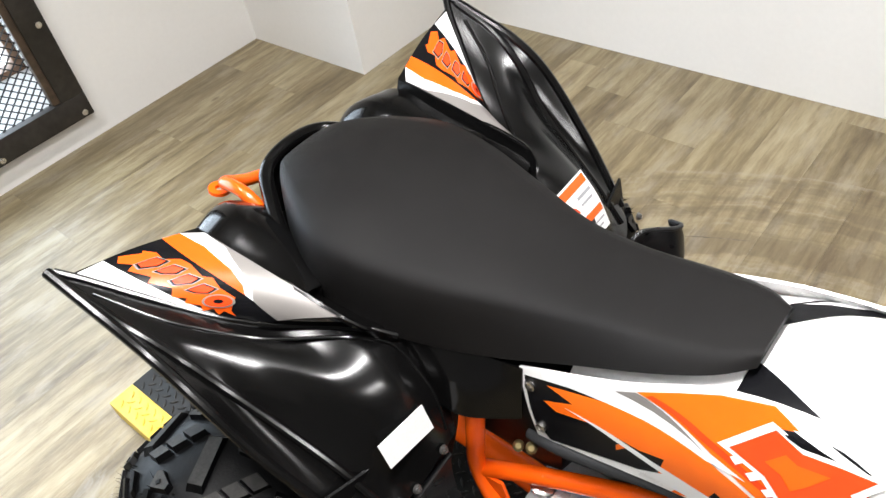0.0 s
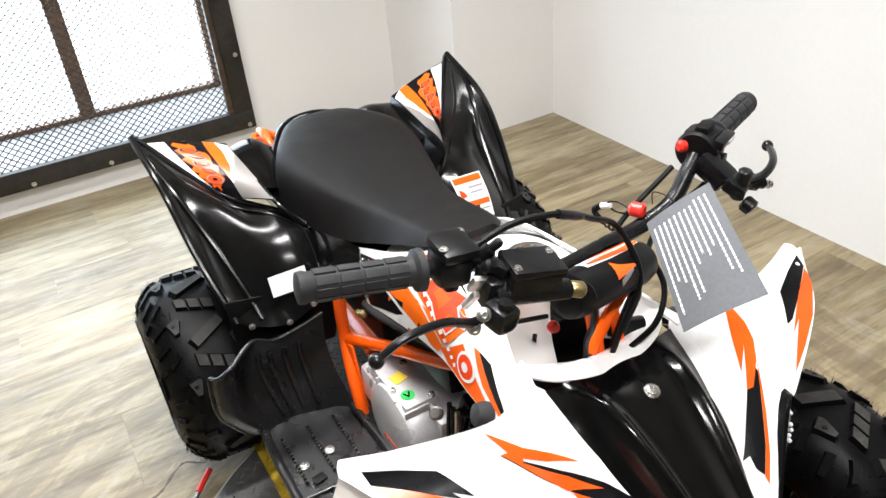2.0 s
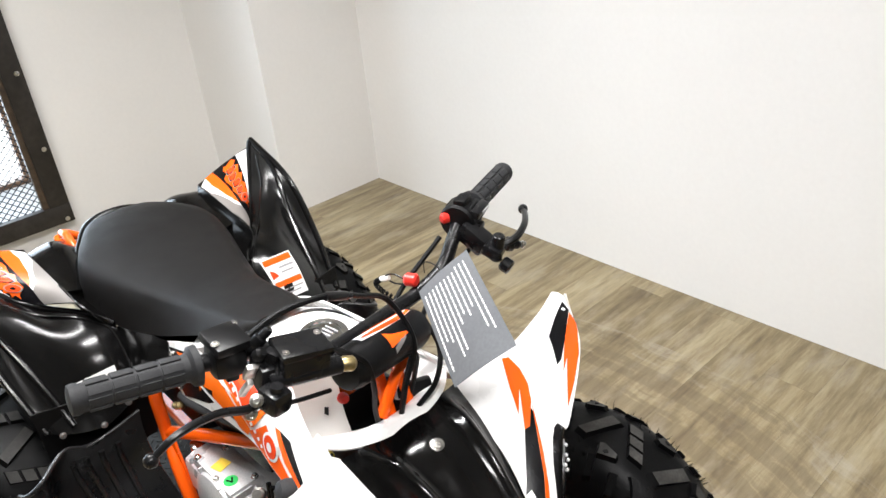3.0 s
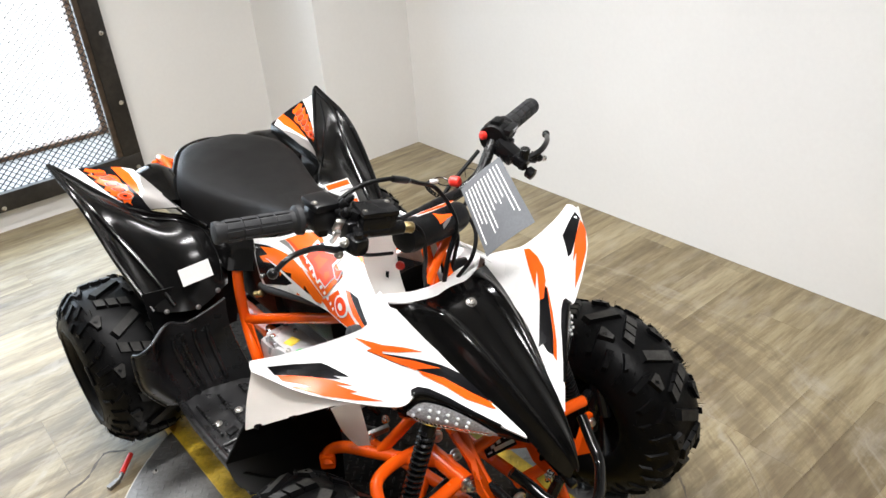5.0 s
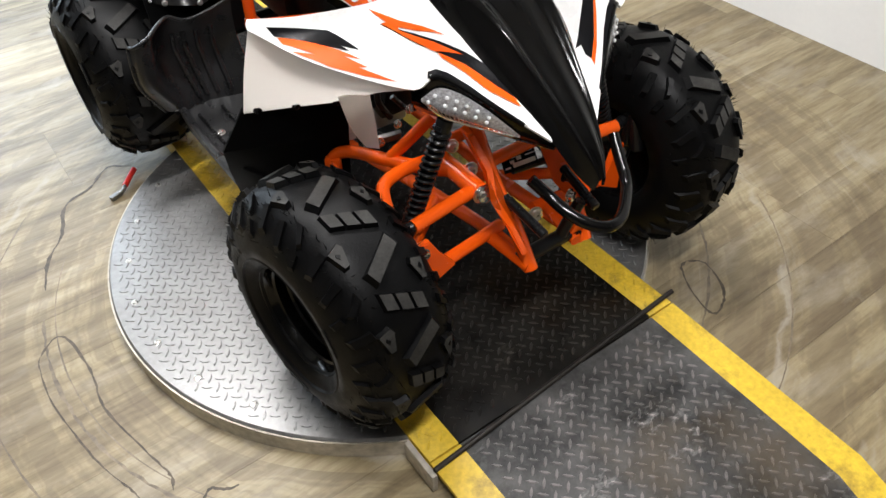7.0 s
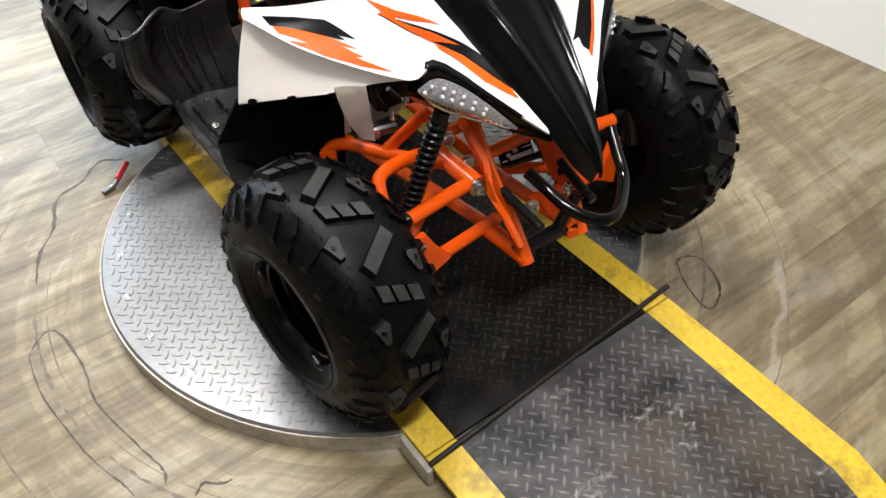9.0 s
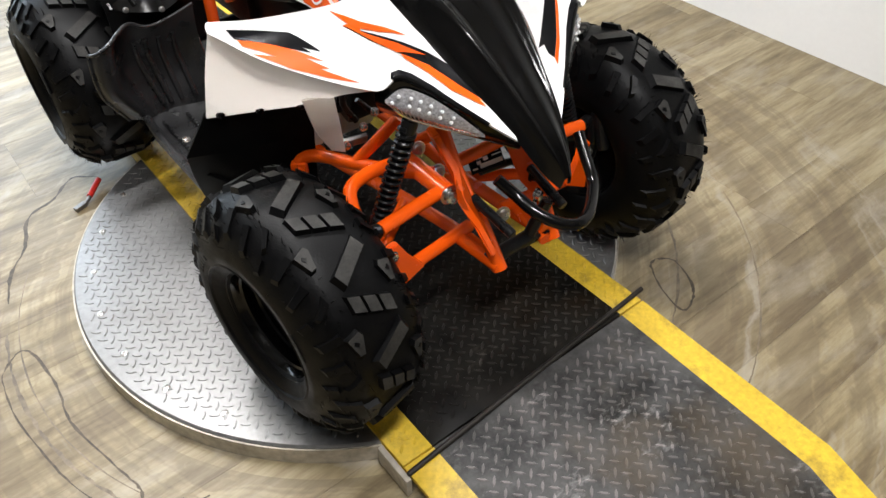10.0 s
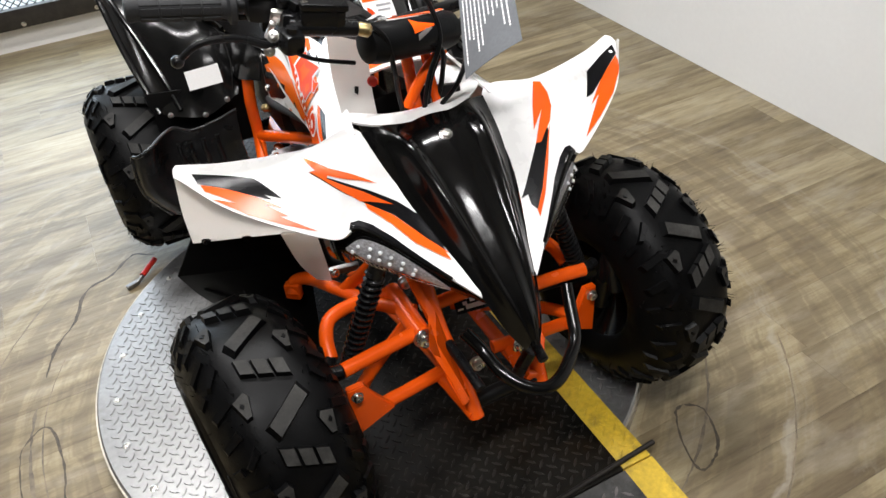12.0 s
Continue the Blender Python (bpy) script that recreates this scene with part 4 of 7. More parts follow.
# -------- rear fenders
for s in (-1, 1):
    top = Sheet([[(0.385, 0.612, 0.802), (0.30, 0.605, 0.782), (0.214, 0.589, 0.758)],
                 [(0.325, 0.53, 0.745), (0.265, 0.50, 0.748), (0.208, 0.455, 0.742)],
                 [(0.262, 0.44, 0.692), (0.232, 0.38, 0.708), (0.200, 0.313, 0.722)]], s, (0, 0, 1))
    bm = bmesh.new()
    top.solid(bm, 0.004, 18, 14)
    fender = part("rear_fender", bm, FENDER_BLACK, bike, "glossy black swept-up rear fender")
    face = Sheet([[(0.402, 0.624, 0.814), (0.392, 0.445, 0.752), (0.378, 0.333, 0.635), (0.352, 0.240, 0.520)],
                  [(0.386, 0.612, 0.801), (0.356, 0.462, 0.735), (0.346, 0.345, 0.630), (0.328, 0.215, 0.518)],
                  [(0.330, 0.535, 0.745), (0.308, 0.385, 0.690), (0.302, 0.275, 0.612), (0.29, 0.195, 0.513)],
                  [(0.262, 0.440, 0.691), (0.258, 0.305, 0.672), (0.257, 0.232, 0.608), (0.252, 0.192, 0.508)],
                  [(0.205, 0.345, 0.692), (0.205, 0.268, 0.664), (0.203, 0.217, 0.612), (0.205, 0.188, 0.530)],
                  [(0.158, 0.280, 0.665), (0.156, 0.268, 0.640), (0.152, 0.225, 0.590), (0.175, 0.186, 0.545)]], s, (0, -1, 0.6))
    bm = bmesh.new()
    face.solid(bm, 0.004, 30, 20)
    part("front_face", bm, FENDER_BLACK, fender, "glossy black scooped leg guard")
    bm = bmesh.new()
    tube(bm, [face.at(0, k / 8) for k in range(9)], 0.0075, 10, 3)
    tube(bm, [face.at(k / 6 * 0.9 + 0.1, 0.0) for k in range(7)], 0.0065, 10, 3)
    tube(bm, [face.at(u, v) for u, v in ((0.03, 0.04), (0.06, 0.2), (0.12, 0.36), (0.20, 0.52), (0.27, 0.66), (0.31, 0.82), (0.32, 0.96))], 0.0065, 10, 5)
    tube(bm, [face.at(u, v) for u, v in ((0.17, 0.10), (0.30, 0.17), (0.42, 0.14), (0.57, 0.11), (0.77, 0.10), (0.90, 0.12), (0.955, 0.26), (0.945, 0.5), (0.93, 0.69), (0.91, 0.92))], 0.0030, 10, 5)
    part("rolled_edge", bm, FENDER_BLACK, fender)
    inner = Sheet([[(0.214, 0.589, 0.757), (0.208, 0.455, 0.741), (0.200, 0.313, 0.721), (0.158, 0.280, 0.664)],
                   [(0.195, 0.60, 0.68), (0.185, 0.45, 0.66), (0.165, 0.31, 0.64), (0.145, 0.27, 0.62)]], s, (-1, 0, 0))
    bm = bmesh.new()
    inner.solid(bm, 0.003, 8, 16)
    part("inner_side", bm, FENDER_BLACK, fender)
    # printed graphic: white, black with a torn orange splash, orange, white, silver
    for nm, mat, lift, outl in (
            ("white_band", WHITE_INK, 0.0012, [(0.02, 0.03), (0.01, 0.25), (0.79, 0.02), (0.50, 0.012)]),
            ("black_band", BLACK_INK, 0.0012, [(0.01, 0.25), (0.006, 0.712), (0.326, 0.615), (0.708, 0.503), (0.985, 0.32), (0.98, 0.02), (0.80, 0.02)]),
            ("orange_stripe", ORANGE_INK, 0.0012, [(0.006, 0.712), (0.008, 0.850), (0.194, 0.850), (0.461, 0.75), (0.624, 0.622), (0.708, 0.503), (0.326, 0.615)]),
            ("white_band", WHITE_INK, 0.0012, [(0.008, 0.850), (0.067, 0.985), (0.251, 0.960), (0.637, 0.695), (0.769, 0.475), (0.708, 0.503), (0.624, 0.622), (0.461, 0.75), (0.194, 0.850)]),
            ("silver_band", SILVER_INK, 0.0012, [(0.067, 0.985), (0.985, 0.985), (0.985, 0.32), (0.769, 0.475), (0.637, 0.695), (0.251, 0.960)]),
            ("orange_splash", ORANGE_INK, 0.0018, [(0.03, 0.344), (0.083, 0.47), (0.06, 0.50), (0.12, 0.54), (0.20, 0.50), (0.25, 0.585), (0.326, 0.575), (0.46, 0.49), (0.50, 0.53), (0.60, 0.439), (0.706, 0.406),
                                                   (0.80, 0.17), (0.86, 0.10), (0.78, 0.13), (0.80, 0.03), (0.73, 0.11), (0.717, 0.02), (0.67, 0.10), (0.60, 0.06), (0.57, 0.14), (0.511, 0.09), (0.453, 0.203), (0.33, 0.17), (0.30, 0.25), (0.173, 0.229), (0.145, 0.317), (0.08, 0.27)])):
        bm = bmesh.new()
        top.decal(bm, outl, lift, cuts=4)
        part(nm, bm, mat, fender)
    for k, (u0, v0) in enumerate(((0.20, 0.40), (0.32, 0.395), (0.44, 0.355), (0.56, 0.315))):
        d = 0.022 * (1 if k % 2 else -1)
        for grow, lift, mat, nm in ((1.0, 0.0024, SILVER_INK, "emblem_outline"), (0.88, 0.0030, BLACK_INK, "emblem_shadow"), (0.72, 0.0036, RED_INK, "emblem_bar")):
            pts = [(-0.055, -0.09), (0.0, -0.105 + d), (0.055, -0.01), (0.045, 0.11), (0.0, 0.05), (-0.04, 0.10)]
            bm = bmesh.new()
            top.decal(bm, [(u0 + p * grow, v0 + q * grow) for p, q in pts], lift)
            part(nm, bm, mat, fender)
    for r_, lift, mat, nm in ((1.0, 0.0040, SILVER_INK, "emblem_outline"), (0.84, 0.0046, RED_INK, "emblem_disc"), (0.30, 0.0052, BLACK_INK, "emblem_centre")):
        bm = bmesh.new()
        top.decal(bm, [(0.69 + 0.068 * r_ * math.cos(math.pi * k / 9), 0.258 + 0.135 * r_ * math.sin(math.pi * k / 9)) for k in range(18)], lift, cuts=1)
        part(nm, bm, mat, fender)
    for at in ((0.334, 0.1985, 0.531), (0.260, 0.1925, 0.512), (0.204, 0.1885, 0.537)):
        bolt("fender_screw", (s * at[0], at[1] - 0.002, at[2]), (0, -1, 0.35), 0.0050, fender, DARK_STEEL)

# paper sticker on the right leg guard, warning label on the left one
q = [Vector(p) for p in ((-0.2766, 0.2232, 0.6105), (-0.2005, 0.2145, 0.6155), (-0.2005, 0.2026, 0.5735), (-0.2766, 0.2110, 0.5695))]
bm = bmesh.new()
add(bm, [v + Vector((0, -0.0035, 0.0012)) for v in q] + [v + Vector((0, -0.0025, 0.001)) for v in q], [(0, 1, 2, 3), (7, 6, 5, 4), (0, 4, 5, 1), (1, 5, 6, 2), (2, 6, 7, 3), (3, 7, 4, 0)])
part("sticker", bm, PAPER, bike, "blank white paper sticker")


# -------- front bodywork
NOSE = [(0.122, -0.462, 0.735), (0.108, -0.535, 0.697), (0.091, -0.595, 0.660), (0.069, -0.665, 0.610), (0.049, -0.727, 0.562), (0.031, -0.772, 0.515), (0.012, -0.797, 0.487)]
RIDGE = [(0.076, -0.474, 0.744), (0.067, -0.54, 0.735), (0.058, -0.60, 0.703), (0.045, -0.668, 0.651), (0.031, -0.733, 0.596), (0.017, -0.780, 0.545), (0.007, -0.802, 0.507)]
MIDL = [(0, -0.484, 0.746), (0, -0.545, 0.738), (0, -0.603, 0.706), (0, -0.672, 0.655), (0, -0.738, 0.602), (0, -0.787, 0.553), (0, -0.806, 0.514)]
nose_rows = []
for i, (a, b, c) in enumerate(zip(NOSE, RIDGE, MIDL)):
    k = (0.0, 0.7, 1.0, 0.9, 0.6, 0.3, 0.1)[i]
    ridge = Vector(b) + Vector((0, 0, 0.009 * k))
    outer = Vector(a).lerp(Vector(b), 0.50) - Vector((0, 0, 0.006 * k))
    inner = Vector(b).lerp(Vector(c), 0.35) - Vector((0, 0, 0.002 * k))
    half = [Vector(a), outer, ridge, inner]
    nose_rows.append([(-p.x, p.y, p.z) for p in half] + [c] + [tuple(p) for p in reversed(half)])
nose = Sheet(nose_rows, 1, (0, -0.5, 1))
bm = bmesh.new()
nose.solid(bm, 0.005, 40, 48)
nose_part = part("nose_panel", bm, BLACK_GLOSS, bike, "glossy black ridged nose panel", 40)
bolt("nose_screw", nose.at(0.165, 0.5), nose.normal(0.165, 0.5), 0.008, nose_part)

for s in (-1, 1):
    tip = 0.012 if s > 0 else 0.0
    wing = Sheet([[(0.392 - tip, -0.438, 0.763), (0.398 - tip, -0.447, 0.762), (0.401 - tip, -0.458, 0.757)],
                  [(0.318, -0.455, 0.752), (0.335, -0.497, 0.742), (0.340, -0.532, 0.716)],
                  [(0.205, -0.478, 0.748), (0.222, -0.540, 0.718), (0.226, -0.600, 0.662)],
                  [(0.114, -0.458, 0.741), (0.153, -0.546, 0.712), (0.184, -0.618, 0.676)],
                  [(0.092, -0.593, 0.667), (0.108, -0.634, 0.648), (0.119, -0.668, 0.624)],
                  [(0.047, -0.722, 0.570), (0.048, -0.726, 0.567), (0.049, -0.731, 0.563)]], s, (0.2, -0.5, 1))
    bm = bmesh.new()
    wing.solid(bm, 0.004, 36, 16)
    wing_part = part("front_fender", bm, WHITE_PLASTIC, bike, "white front fender with orange and black graphics")
    flap = Sheet([[(0.400, -0.455, 0.756), (0.338, -0.529, 0.714), (0.226, -0.597, 0.660)],
                  [(0.404, -0.405, 0.66), (0.330, -0.445, 0.63), (0.222, -0.49, 0.60)],
                  [(0.402, -0.358, 0.565), (0.310, -0.370, 0.548), (0.217, -0.384, 0.530)]], s, (0, -1, -0.3))
    bm = bmesh.new()
    flap.solid(bm, 0.004, 14, 16)
    part("fender_flap", bm, SHROUD_PLASTIC, wing_part, "white mudguard flap under the fender")
    strut = Sheet([[(0.270, -0.452, 0.590), (0.214, -0.455, 0.582)], [(0.252, -0.450, 0.518), (0.206, -0.452, 0.508)], [(0.228, -0.448, 0.470), (0.202, -0.450, 0.456)]], s, (0, -1, -0.3))
    bm = bmesh.new()
    strut.solid(bm, 0.006, 10, 6)
    part("fender_strut", bm, SHROUD_PLASTIC, wing_part, "white inner fender strut")
    bend = [(0.444, -0.325, 0.485), (0.330, -0.350, 0.470), (0.219, -0.372, 0.465)]
    under = Sheet([[(0.402, -0.354, 0.572), (0.310, -0.364, 0.555), (0.217, -0.378, 0.537)], bend], s, (0, -1, -0.3))
    lower = Sheet([bend, [(0.422, -0.262, 0.385), (0.326, -0.318, 0.350), (0.222, -0.358, 0.33)], [(0.396, -0.200, 0.292), (0.315, -0.290, 0.235), (0.225, -0.345, 0.200)]], s, (0, -1, -0.6))
    bm = bmesh.new()
    under.solid(bm, 0.004, 6, 14)
    lower.solid(bm, 0.004, 12, 14)
    guard = part("splash_guard", bm, GUARD_PLASTIC, bike, "black plastic splash guard")
    bm = bmesh.new()
    tube(bm, [lower.at(0.30, 0.12), lower.at(0.42, 0.30), lower.at(0.44, 0.5)], 0.004, 8, 5)
    part("guard_crease", bm, GUARD_PLASTIC, guard)
    for k in (0.12, 0.48, 0.86):
        bolt("guard_screw", flap.at(0.965, k) + Vector((0, -0.001, 0)), (0, -1, -0.2), 0.006, wing_part, BLACK_METAL)
    # graphics in the fender's own directions: along the wing, across it
    middle = [
            ("black_slash", BLACK_INK, 0.0012, [(0.220, -0.516), (0.160, -0.559), (0.111, -0.586), (0.088, -0.607), (0.078, -0.638), (0.071, -0.655), (0.073, -0.650), (0.071, -0.664), (0.096, -0.641), (0.126, -0.606), (0.162, -0.584), (0.181, -0.564), (0.202, -0.538)]),
            ("orange_slash", ORANGE_INK, 0.002, [(0.221, -0.487), (0.188, -0.520), (0.129, -0.557), (0.171, -0.544), (0.218, -0.517), (0.174, -0.555), (0.140, -0.579), (0.120, -0.591), (0.167, -0.581), (0.201, -0.538)]),
            ("orange_slash", ORANGE_INK, 0.002, [(0.162, -0.584), (0.127, -0.607), (0.096, -0.642), (0.069, -0.666), (0.074, -0.666), (0.070, -0.677), (0.083, -0.670), (0.114, -0.647), (0.136, -0.618), (0.161, -0.593)])]
    if s > 0:
        middle = [
            ("black_slash", BLACK_INK, 0.0012, [(0.178, -0.540), (0.142, -0.581), (0.095, -0.624), (0.081, -0.635), (0.092, -0.636), (0.090, -0.650), (0.100, -0.643), (0.095, -0.660), (0.119, -0.637), (0.150, -0.599), (0.172, -0.572), (0.151, -0.584)]),
            ("orange_slash", ORANGE_INK, 0.002, [(0.197, -0.485), (0.208, -0.490), (0.208, -0.513), (0.200, -0.537), (0.183, -0.558), (0.151, -0.583), (0.142, -0.581), (0.181, -0.536), (0.150, -0.562), (0.170, -0.526)]),
            ("orange_slash", ORANGE_INK, 0.002, [(0.183, -0.558), (0.144, -0.614), (0.116, -0.648), (0.093, -0.670), (0.094, -0.661), (0.119, -0.637), (0.150, -0.599), (0.173, -0.570)])]
    tips = [
            ("black_patch", BLACK_INK, 0.0012, [(0.376, -0.464), (0.337, -0.480), (0.297, -0.500), (0.283, -0.521), (0.270, -0.539), (0.293, -0.526), (0.284, -0.536), (0.318, -0.517), (0.373, -0.481)]),
            ("orange_slash", ORANGE_INK, 0.0012, [(0.370, -0.484), (0.311, -0.521), (0.297, -0.531), (0.272, -0.550), (0.296, -0.538), (0.270, -0.559), (0.283, -0.555), (0.238, -0.586), (0.280, -0.566), (0.325, -0.541), (0.364, -0.506), (0.334, -0.523), (0.368, -0.494)])]
    for nm, mat, lift, outl in middle + tips:
        bm = bmesh.new()
        wing.plan_decal(bm, outl, lift)
        part(nm, bm, mat, wing_part)
    bm = bmesh.new()
    wing.decal(bm, [(0.52, 0.985), (0.539, 0.93), (0.645, 0.91), (0.72, 0.90), (0.90, 0.93), (0.92, 0.985)], 0.0012, cuts=4)
    part("black_notch", bm, BLACK_INK, wing_part)
    # tube added to cover the white fender rim, standing for the pod's black top
    bm = bmesh.new()
    tube(bm, [wing.at(0.535 + 0.037 * k, 0.996) - 0.002 * wing.normal(0.535 + 0.037 * k, 0.99) for k in range(11)], 0.0042, 8, 3)
    part("lamp_gasket", bm, BLACK_GLOSS, wing_part, "black top edge of the lamp pod, added over the white fender rim")
    # head lamp
    house = Sheet([[(0.222, -0.596, 0.660), (0.214, -0.585, 0.625), (0.200, -0.572, 0.600)],
                   [(0.178, -0.626, 0.668), (0.174, -0.622, 0.615), (0.160, -0.600, 0.578)],
                   [(0.114, -0.674, 0.616), (0.108, -0.664, 0.575), (0.100, -0.64, 0.550)],
                   [(0.044, -0.734, 0.560), (0.040, -0.728, 0.540), (0.036, -0.710, 0.528)]], s, (0.6, -1, -0.3))
    bm = bmesh.new()
    house.solid(bm, 0.006, 22, 12, grow=-0.002)
    lamp = part("head_lamp", bm, BLACK_GLOSS, bike, "black head lamp pod with a clear lens")
    n_ = house.normal(0.4, 0.4)
    TOPV, LOWV = (0.30, 0.10, 0.08, 0.12, 0.38), (0.36, 0.76, 0.82, 0.70, 0.46)
    lens = Sheet([[house.at(0.10 + 0.175 * k, TOPV[k]) + 0.002 * n_ for k in range(5)],
                  [house.at(0.10 + 0.175 * k, 0.5 * (TOPV[k] + LOWV[k])) + (0.010 if 0 < k < 4 else 0.003) * n_ for k in range(5)],
                  [house.at(0.10 + 0.175 * k, LOWV[k]) + 0.002 * n_ for k in range(5)]], 1, house.out)
    bm = bmesh.new()
    lens.solid(bm, 0.003, 14, 24)
    ln = part("lens", bm, LENS, lamp, "clear ribbed lens")
    ln.visible_shadow = False
    bm = bmesh.new()
    back = Sheet([[house.at(0.10 + 0.175 * k, TOPV[k] + (LOWV[k] - TOPV[k]) * f) + 0.0014 * n_ for k in range(5)] for f in (0, 0.33, 0.66, 1)], 1, house.out)
    back.solid(bm, 0.0006, 12, 20)
    part("reflector", bm, LAMP_GREY, lamp, "grey ribbed reflector")
    for row, first, count in ((0.17, 0.34, 5), (0.33, 0.32, 5), (0.36, 0.10, 1), (0.16, 0.20, 1)):
        for k in range(count if s < 0 else min(count, 2)):
            c = lens.at(row, first + 0.098 * k) + 0.0004 * n_
            bm = bmesh.new()
            lathe(bm, [(0.0033, -0.002), (0.0032, 0.0006), (0.0026, 0.0010), (0.0020, 0.0020), (0.0008, 0.0026)], span(c, c + n_), 10)
            part("diode", bm, DIODE, lamp, "pale diode bead")
    for k in range(17):
        bm = bmesh.new()
        tube(bm, [lens.at(0.50, 0.12 + 0.047 * k) + 0.0002 * n_, lens.at(0.86, 0.17 + 0.045 * k) + 0.0002 * n_], 0.0007, 5, 1, smooth=False)
        part("lens_rib", bm, STEEL, lamp)
    bm = bmesh.new()
    tube(bm, [lens.at(0.93, 0.10 + 0.085 * k) + 0.0006 * n_ for k in range(11)], 0.0013, 6, 2)
    part("chrome_strip", bm, CHROME, lamp, "thin chrome strip along the lens")
    # side panel
    side = Sheet([[(0.116, 0.114, 0.674), (0.126, 0.1, 0.62), (0.128, 0.085, 0.562)],
                  [(0.102, -0.01, 0.720), (0.123, -0.012, 0.66), (0.13, -0.02, 0.595)],
                  [(0.084, -0.13, 0.774), (0.122, -0.13, 0.69), (0.129, -0.13, 0.62)],
                  [(0.084, -0.25, 0.79), (0.128, -0.25, 0.712), (0.136, -0.24, 0.642)],
                  [(0.1, -0.35, 0.778), (0.142, -0.35, 0.725), (0.156, -0.335, 0.664)],
                  [(0.122, -0.468, 0.741), (0.16, -0.472, 0.726), (0.178, -0.458, 0.695)]], s, (1, 0, 0.4))
    bm = bmesh.new()
    side.solid(bm, 0.004, 30, 14)
    sp = part("side_panel", bm, WHITE_PLASTIC, bike, "white side panel with orange and black graphics")
    for nm, mat, lift, outl in (
            ("black_field", BLACK_INK, 0.001, [(0.01, 0.09), (0.11, 0.15), (0.39, 0.44), (0.54, 0.79), (0.47, 0.86), (0.26, 0.88), (0.04, 0.97), (0.01, 0.72)]),
            ("orange_sweep", AMBER_INK, 0.0016, [(0.06, 0.17), (0.11, 0.19), (0.20, 0.23), (0.32, 0.34), (0.45, 0.55), (0.57, 0.78), (0.55, 0.93), (0.49, 0.94), (0.42, 0.73), (0.41, 0.84), (0.39, 0.69), (0.36, 0.83), (0.35, 0.66), (0.31, 0.80), (0.32, 0.61), (0.27, 0.62), (0.22, 0.51), (0.16, 0.51), (0.08, 0.49), (0.14, 0.42), (0.05, 0.38), (0.12, 0.34)]),
            ("orange_fleck", AMBER_INK, 0.0018, [(0.34, 0.98), (0.36, 0.85), (0.38, 0.94), (0.36, 0.98)]),
            ("orange_fleck", AMBER_INK, 0.0018, [(0.22, 0.66), (0.24, 0.60), (0.24, 0.66), (0.22, 0.73)]),
            ("white_slash", WHITE_INK, 0.002, [(0.10, 0.40), (0.21, 0.55), (0.30, 0.69), (0.42, 0.91), (0.54, 0.98), (0.53, 0.98), (0.41, 0.98), (0.26, 0.88), (0.32, 0.79), (0.22, 0.62)]),
            ("white_slash", WHITE_INK, 0.0018, [(0.08, 0.11), (0.21, 0.09), (0.35, 0.34), (0.46, 0.49), (0.39, 0.46), (0.27, 0.31)]),
            ("grey_line", SILVER_INK, 0.0021, [(0.20, 0.08), (0.24, 0.07), (0.39, 0.42), (0.36, 0.36)]),
            ("orange_panel", AMBER_INK, 0.001, [(0.24, 0.07), (0.38, 0.03), (0.46, 0.01), (0.55, 0.18), (0.70, 0.31), (0.60, 0.70), (0.57, 0.76), (0.45, 0.52), (0.35, 0.31)]),
            ("red_line", RED_INK, 0.0018, [(0.26, 0.10), (0.27, 0.09), (0.38, 0.30), (0.50, 0.48), (0.59, 0.65), (0.58, 0.68), (0.49, 0.51), (0.37, 0.33)]),
            ("orange_stripe", ORANGE_INK, 0.0012, [(0.62, 0.70), (0.70, 0.50), (0.99, 0.956), (0.95, 0.985), (0.623, 0.969), (0.55, 0.85)]),
            ("orange_line", ORANGE_INK, 0.0016, [(0.76, 0.42), (0.79, 0.40), (0.90, 0.62), (0.99, 0.78), (0.985, 0.83), (0.86, 0.68)]),
            ("black_slash", BLACK_INK, 0.0014, [(0.79, 0.40), (0.85, 0.38), (0.94, 0.58), (0.99, 0.72), (0.985, 0.78), (0.90, 0.62)])):
        bm = bmesh.new()
        side.decal(bm, outl, lift, cuts=4)
        part(nm, bm, mat, sp)
    for block in ([(0.41, 0.31), (0.47, 0.11), (0.52, 0.18), (0.64, 0.14), (0.53, 0.33), (0.57, 0.43), (0.53, 0.56), (0.48, 0.40)],
                  [(0.53, 0.35), (0.60, 0.26), (0.65, 0.38), (0.63, 0.43), (0.61, 0.41), (0.59, 0.58), (0.54, 0.51)],
                  [(0.61, 0.28), (0.65, 0.29), (0.69, 0.24), (0.68, 0.38), (0.66, 0.39)]):
        cu, cv = sum(q[0] for q in block) / len(block), sum(q[1] for q in block) / len(block)
        for lift, grow, mat, nm in ((0.0026, 1.10, WHITE_INK, "emblem_outline"), (0.0031, 0.92, RED_INK, "emblem_bar"), (0.0036, 0.40, ORANGE_INK, "emblem_sheen")):
            bm = bmesh.new()
            side.decal(bm, [(cu + (p - cu) * grow, max(0.01, cv + (q - cv) * grow)) for p, q in block], lift)
            part(nm, bm, mat, sp)
    for r_, lift, mat, nm in ((1.25, 0.0024, WHITE_INK, "emblem_outline"), (1.0, 0.0028, RED_INK, "emblem_disc"), (0.42, 0.0034, WHITE_INK, "emblem_centre")):
        bm = bmesh.new()
        side.decal(bm, [(0.757 + 0.052 * r_ * math.cos(math.pi * k / 8), 0.71 + 0.155 * r_ * math.sin(math.pi * k / 8)) for k in range(16)], lift, cuts=2)
        part(nm, bm, mat, sp)
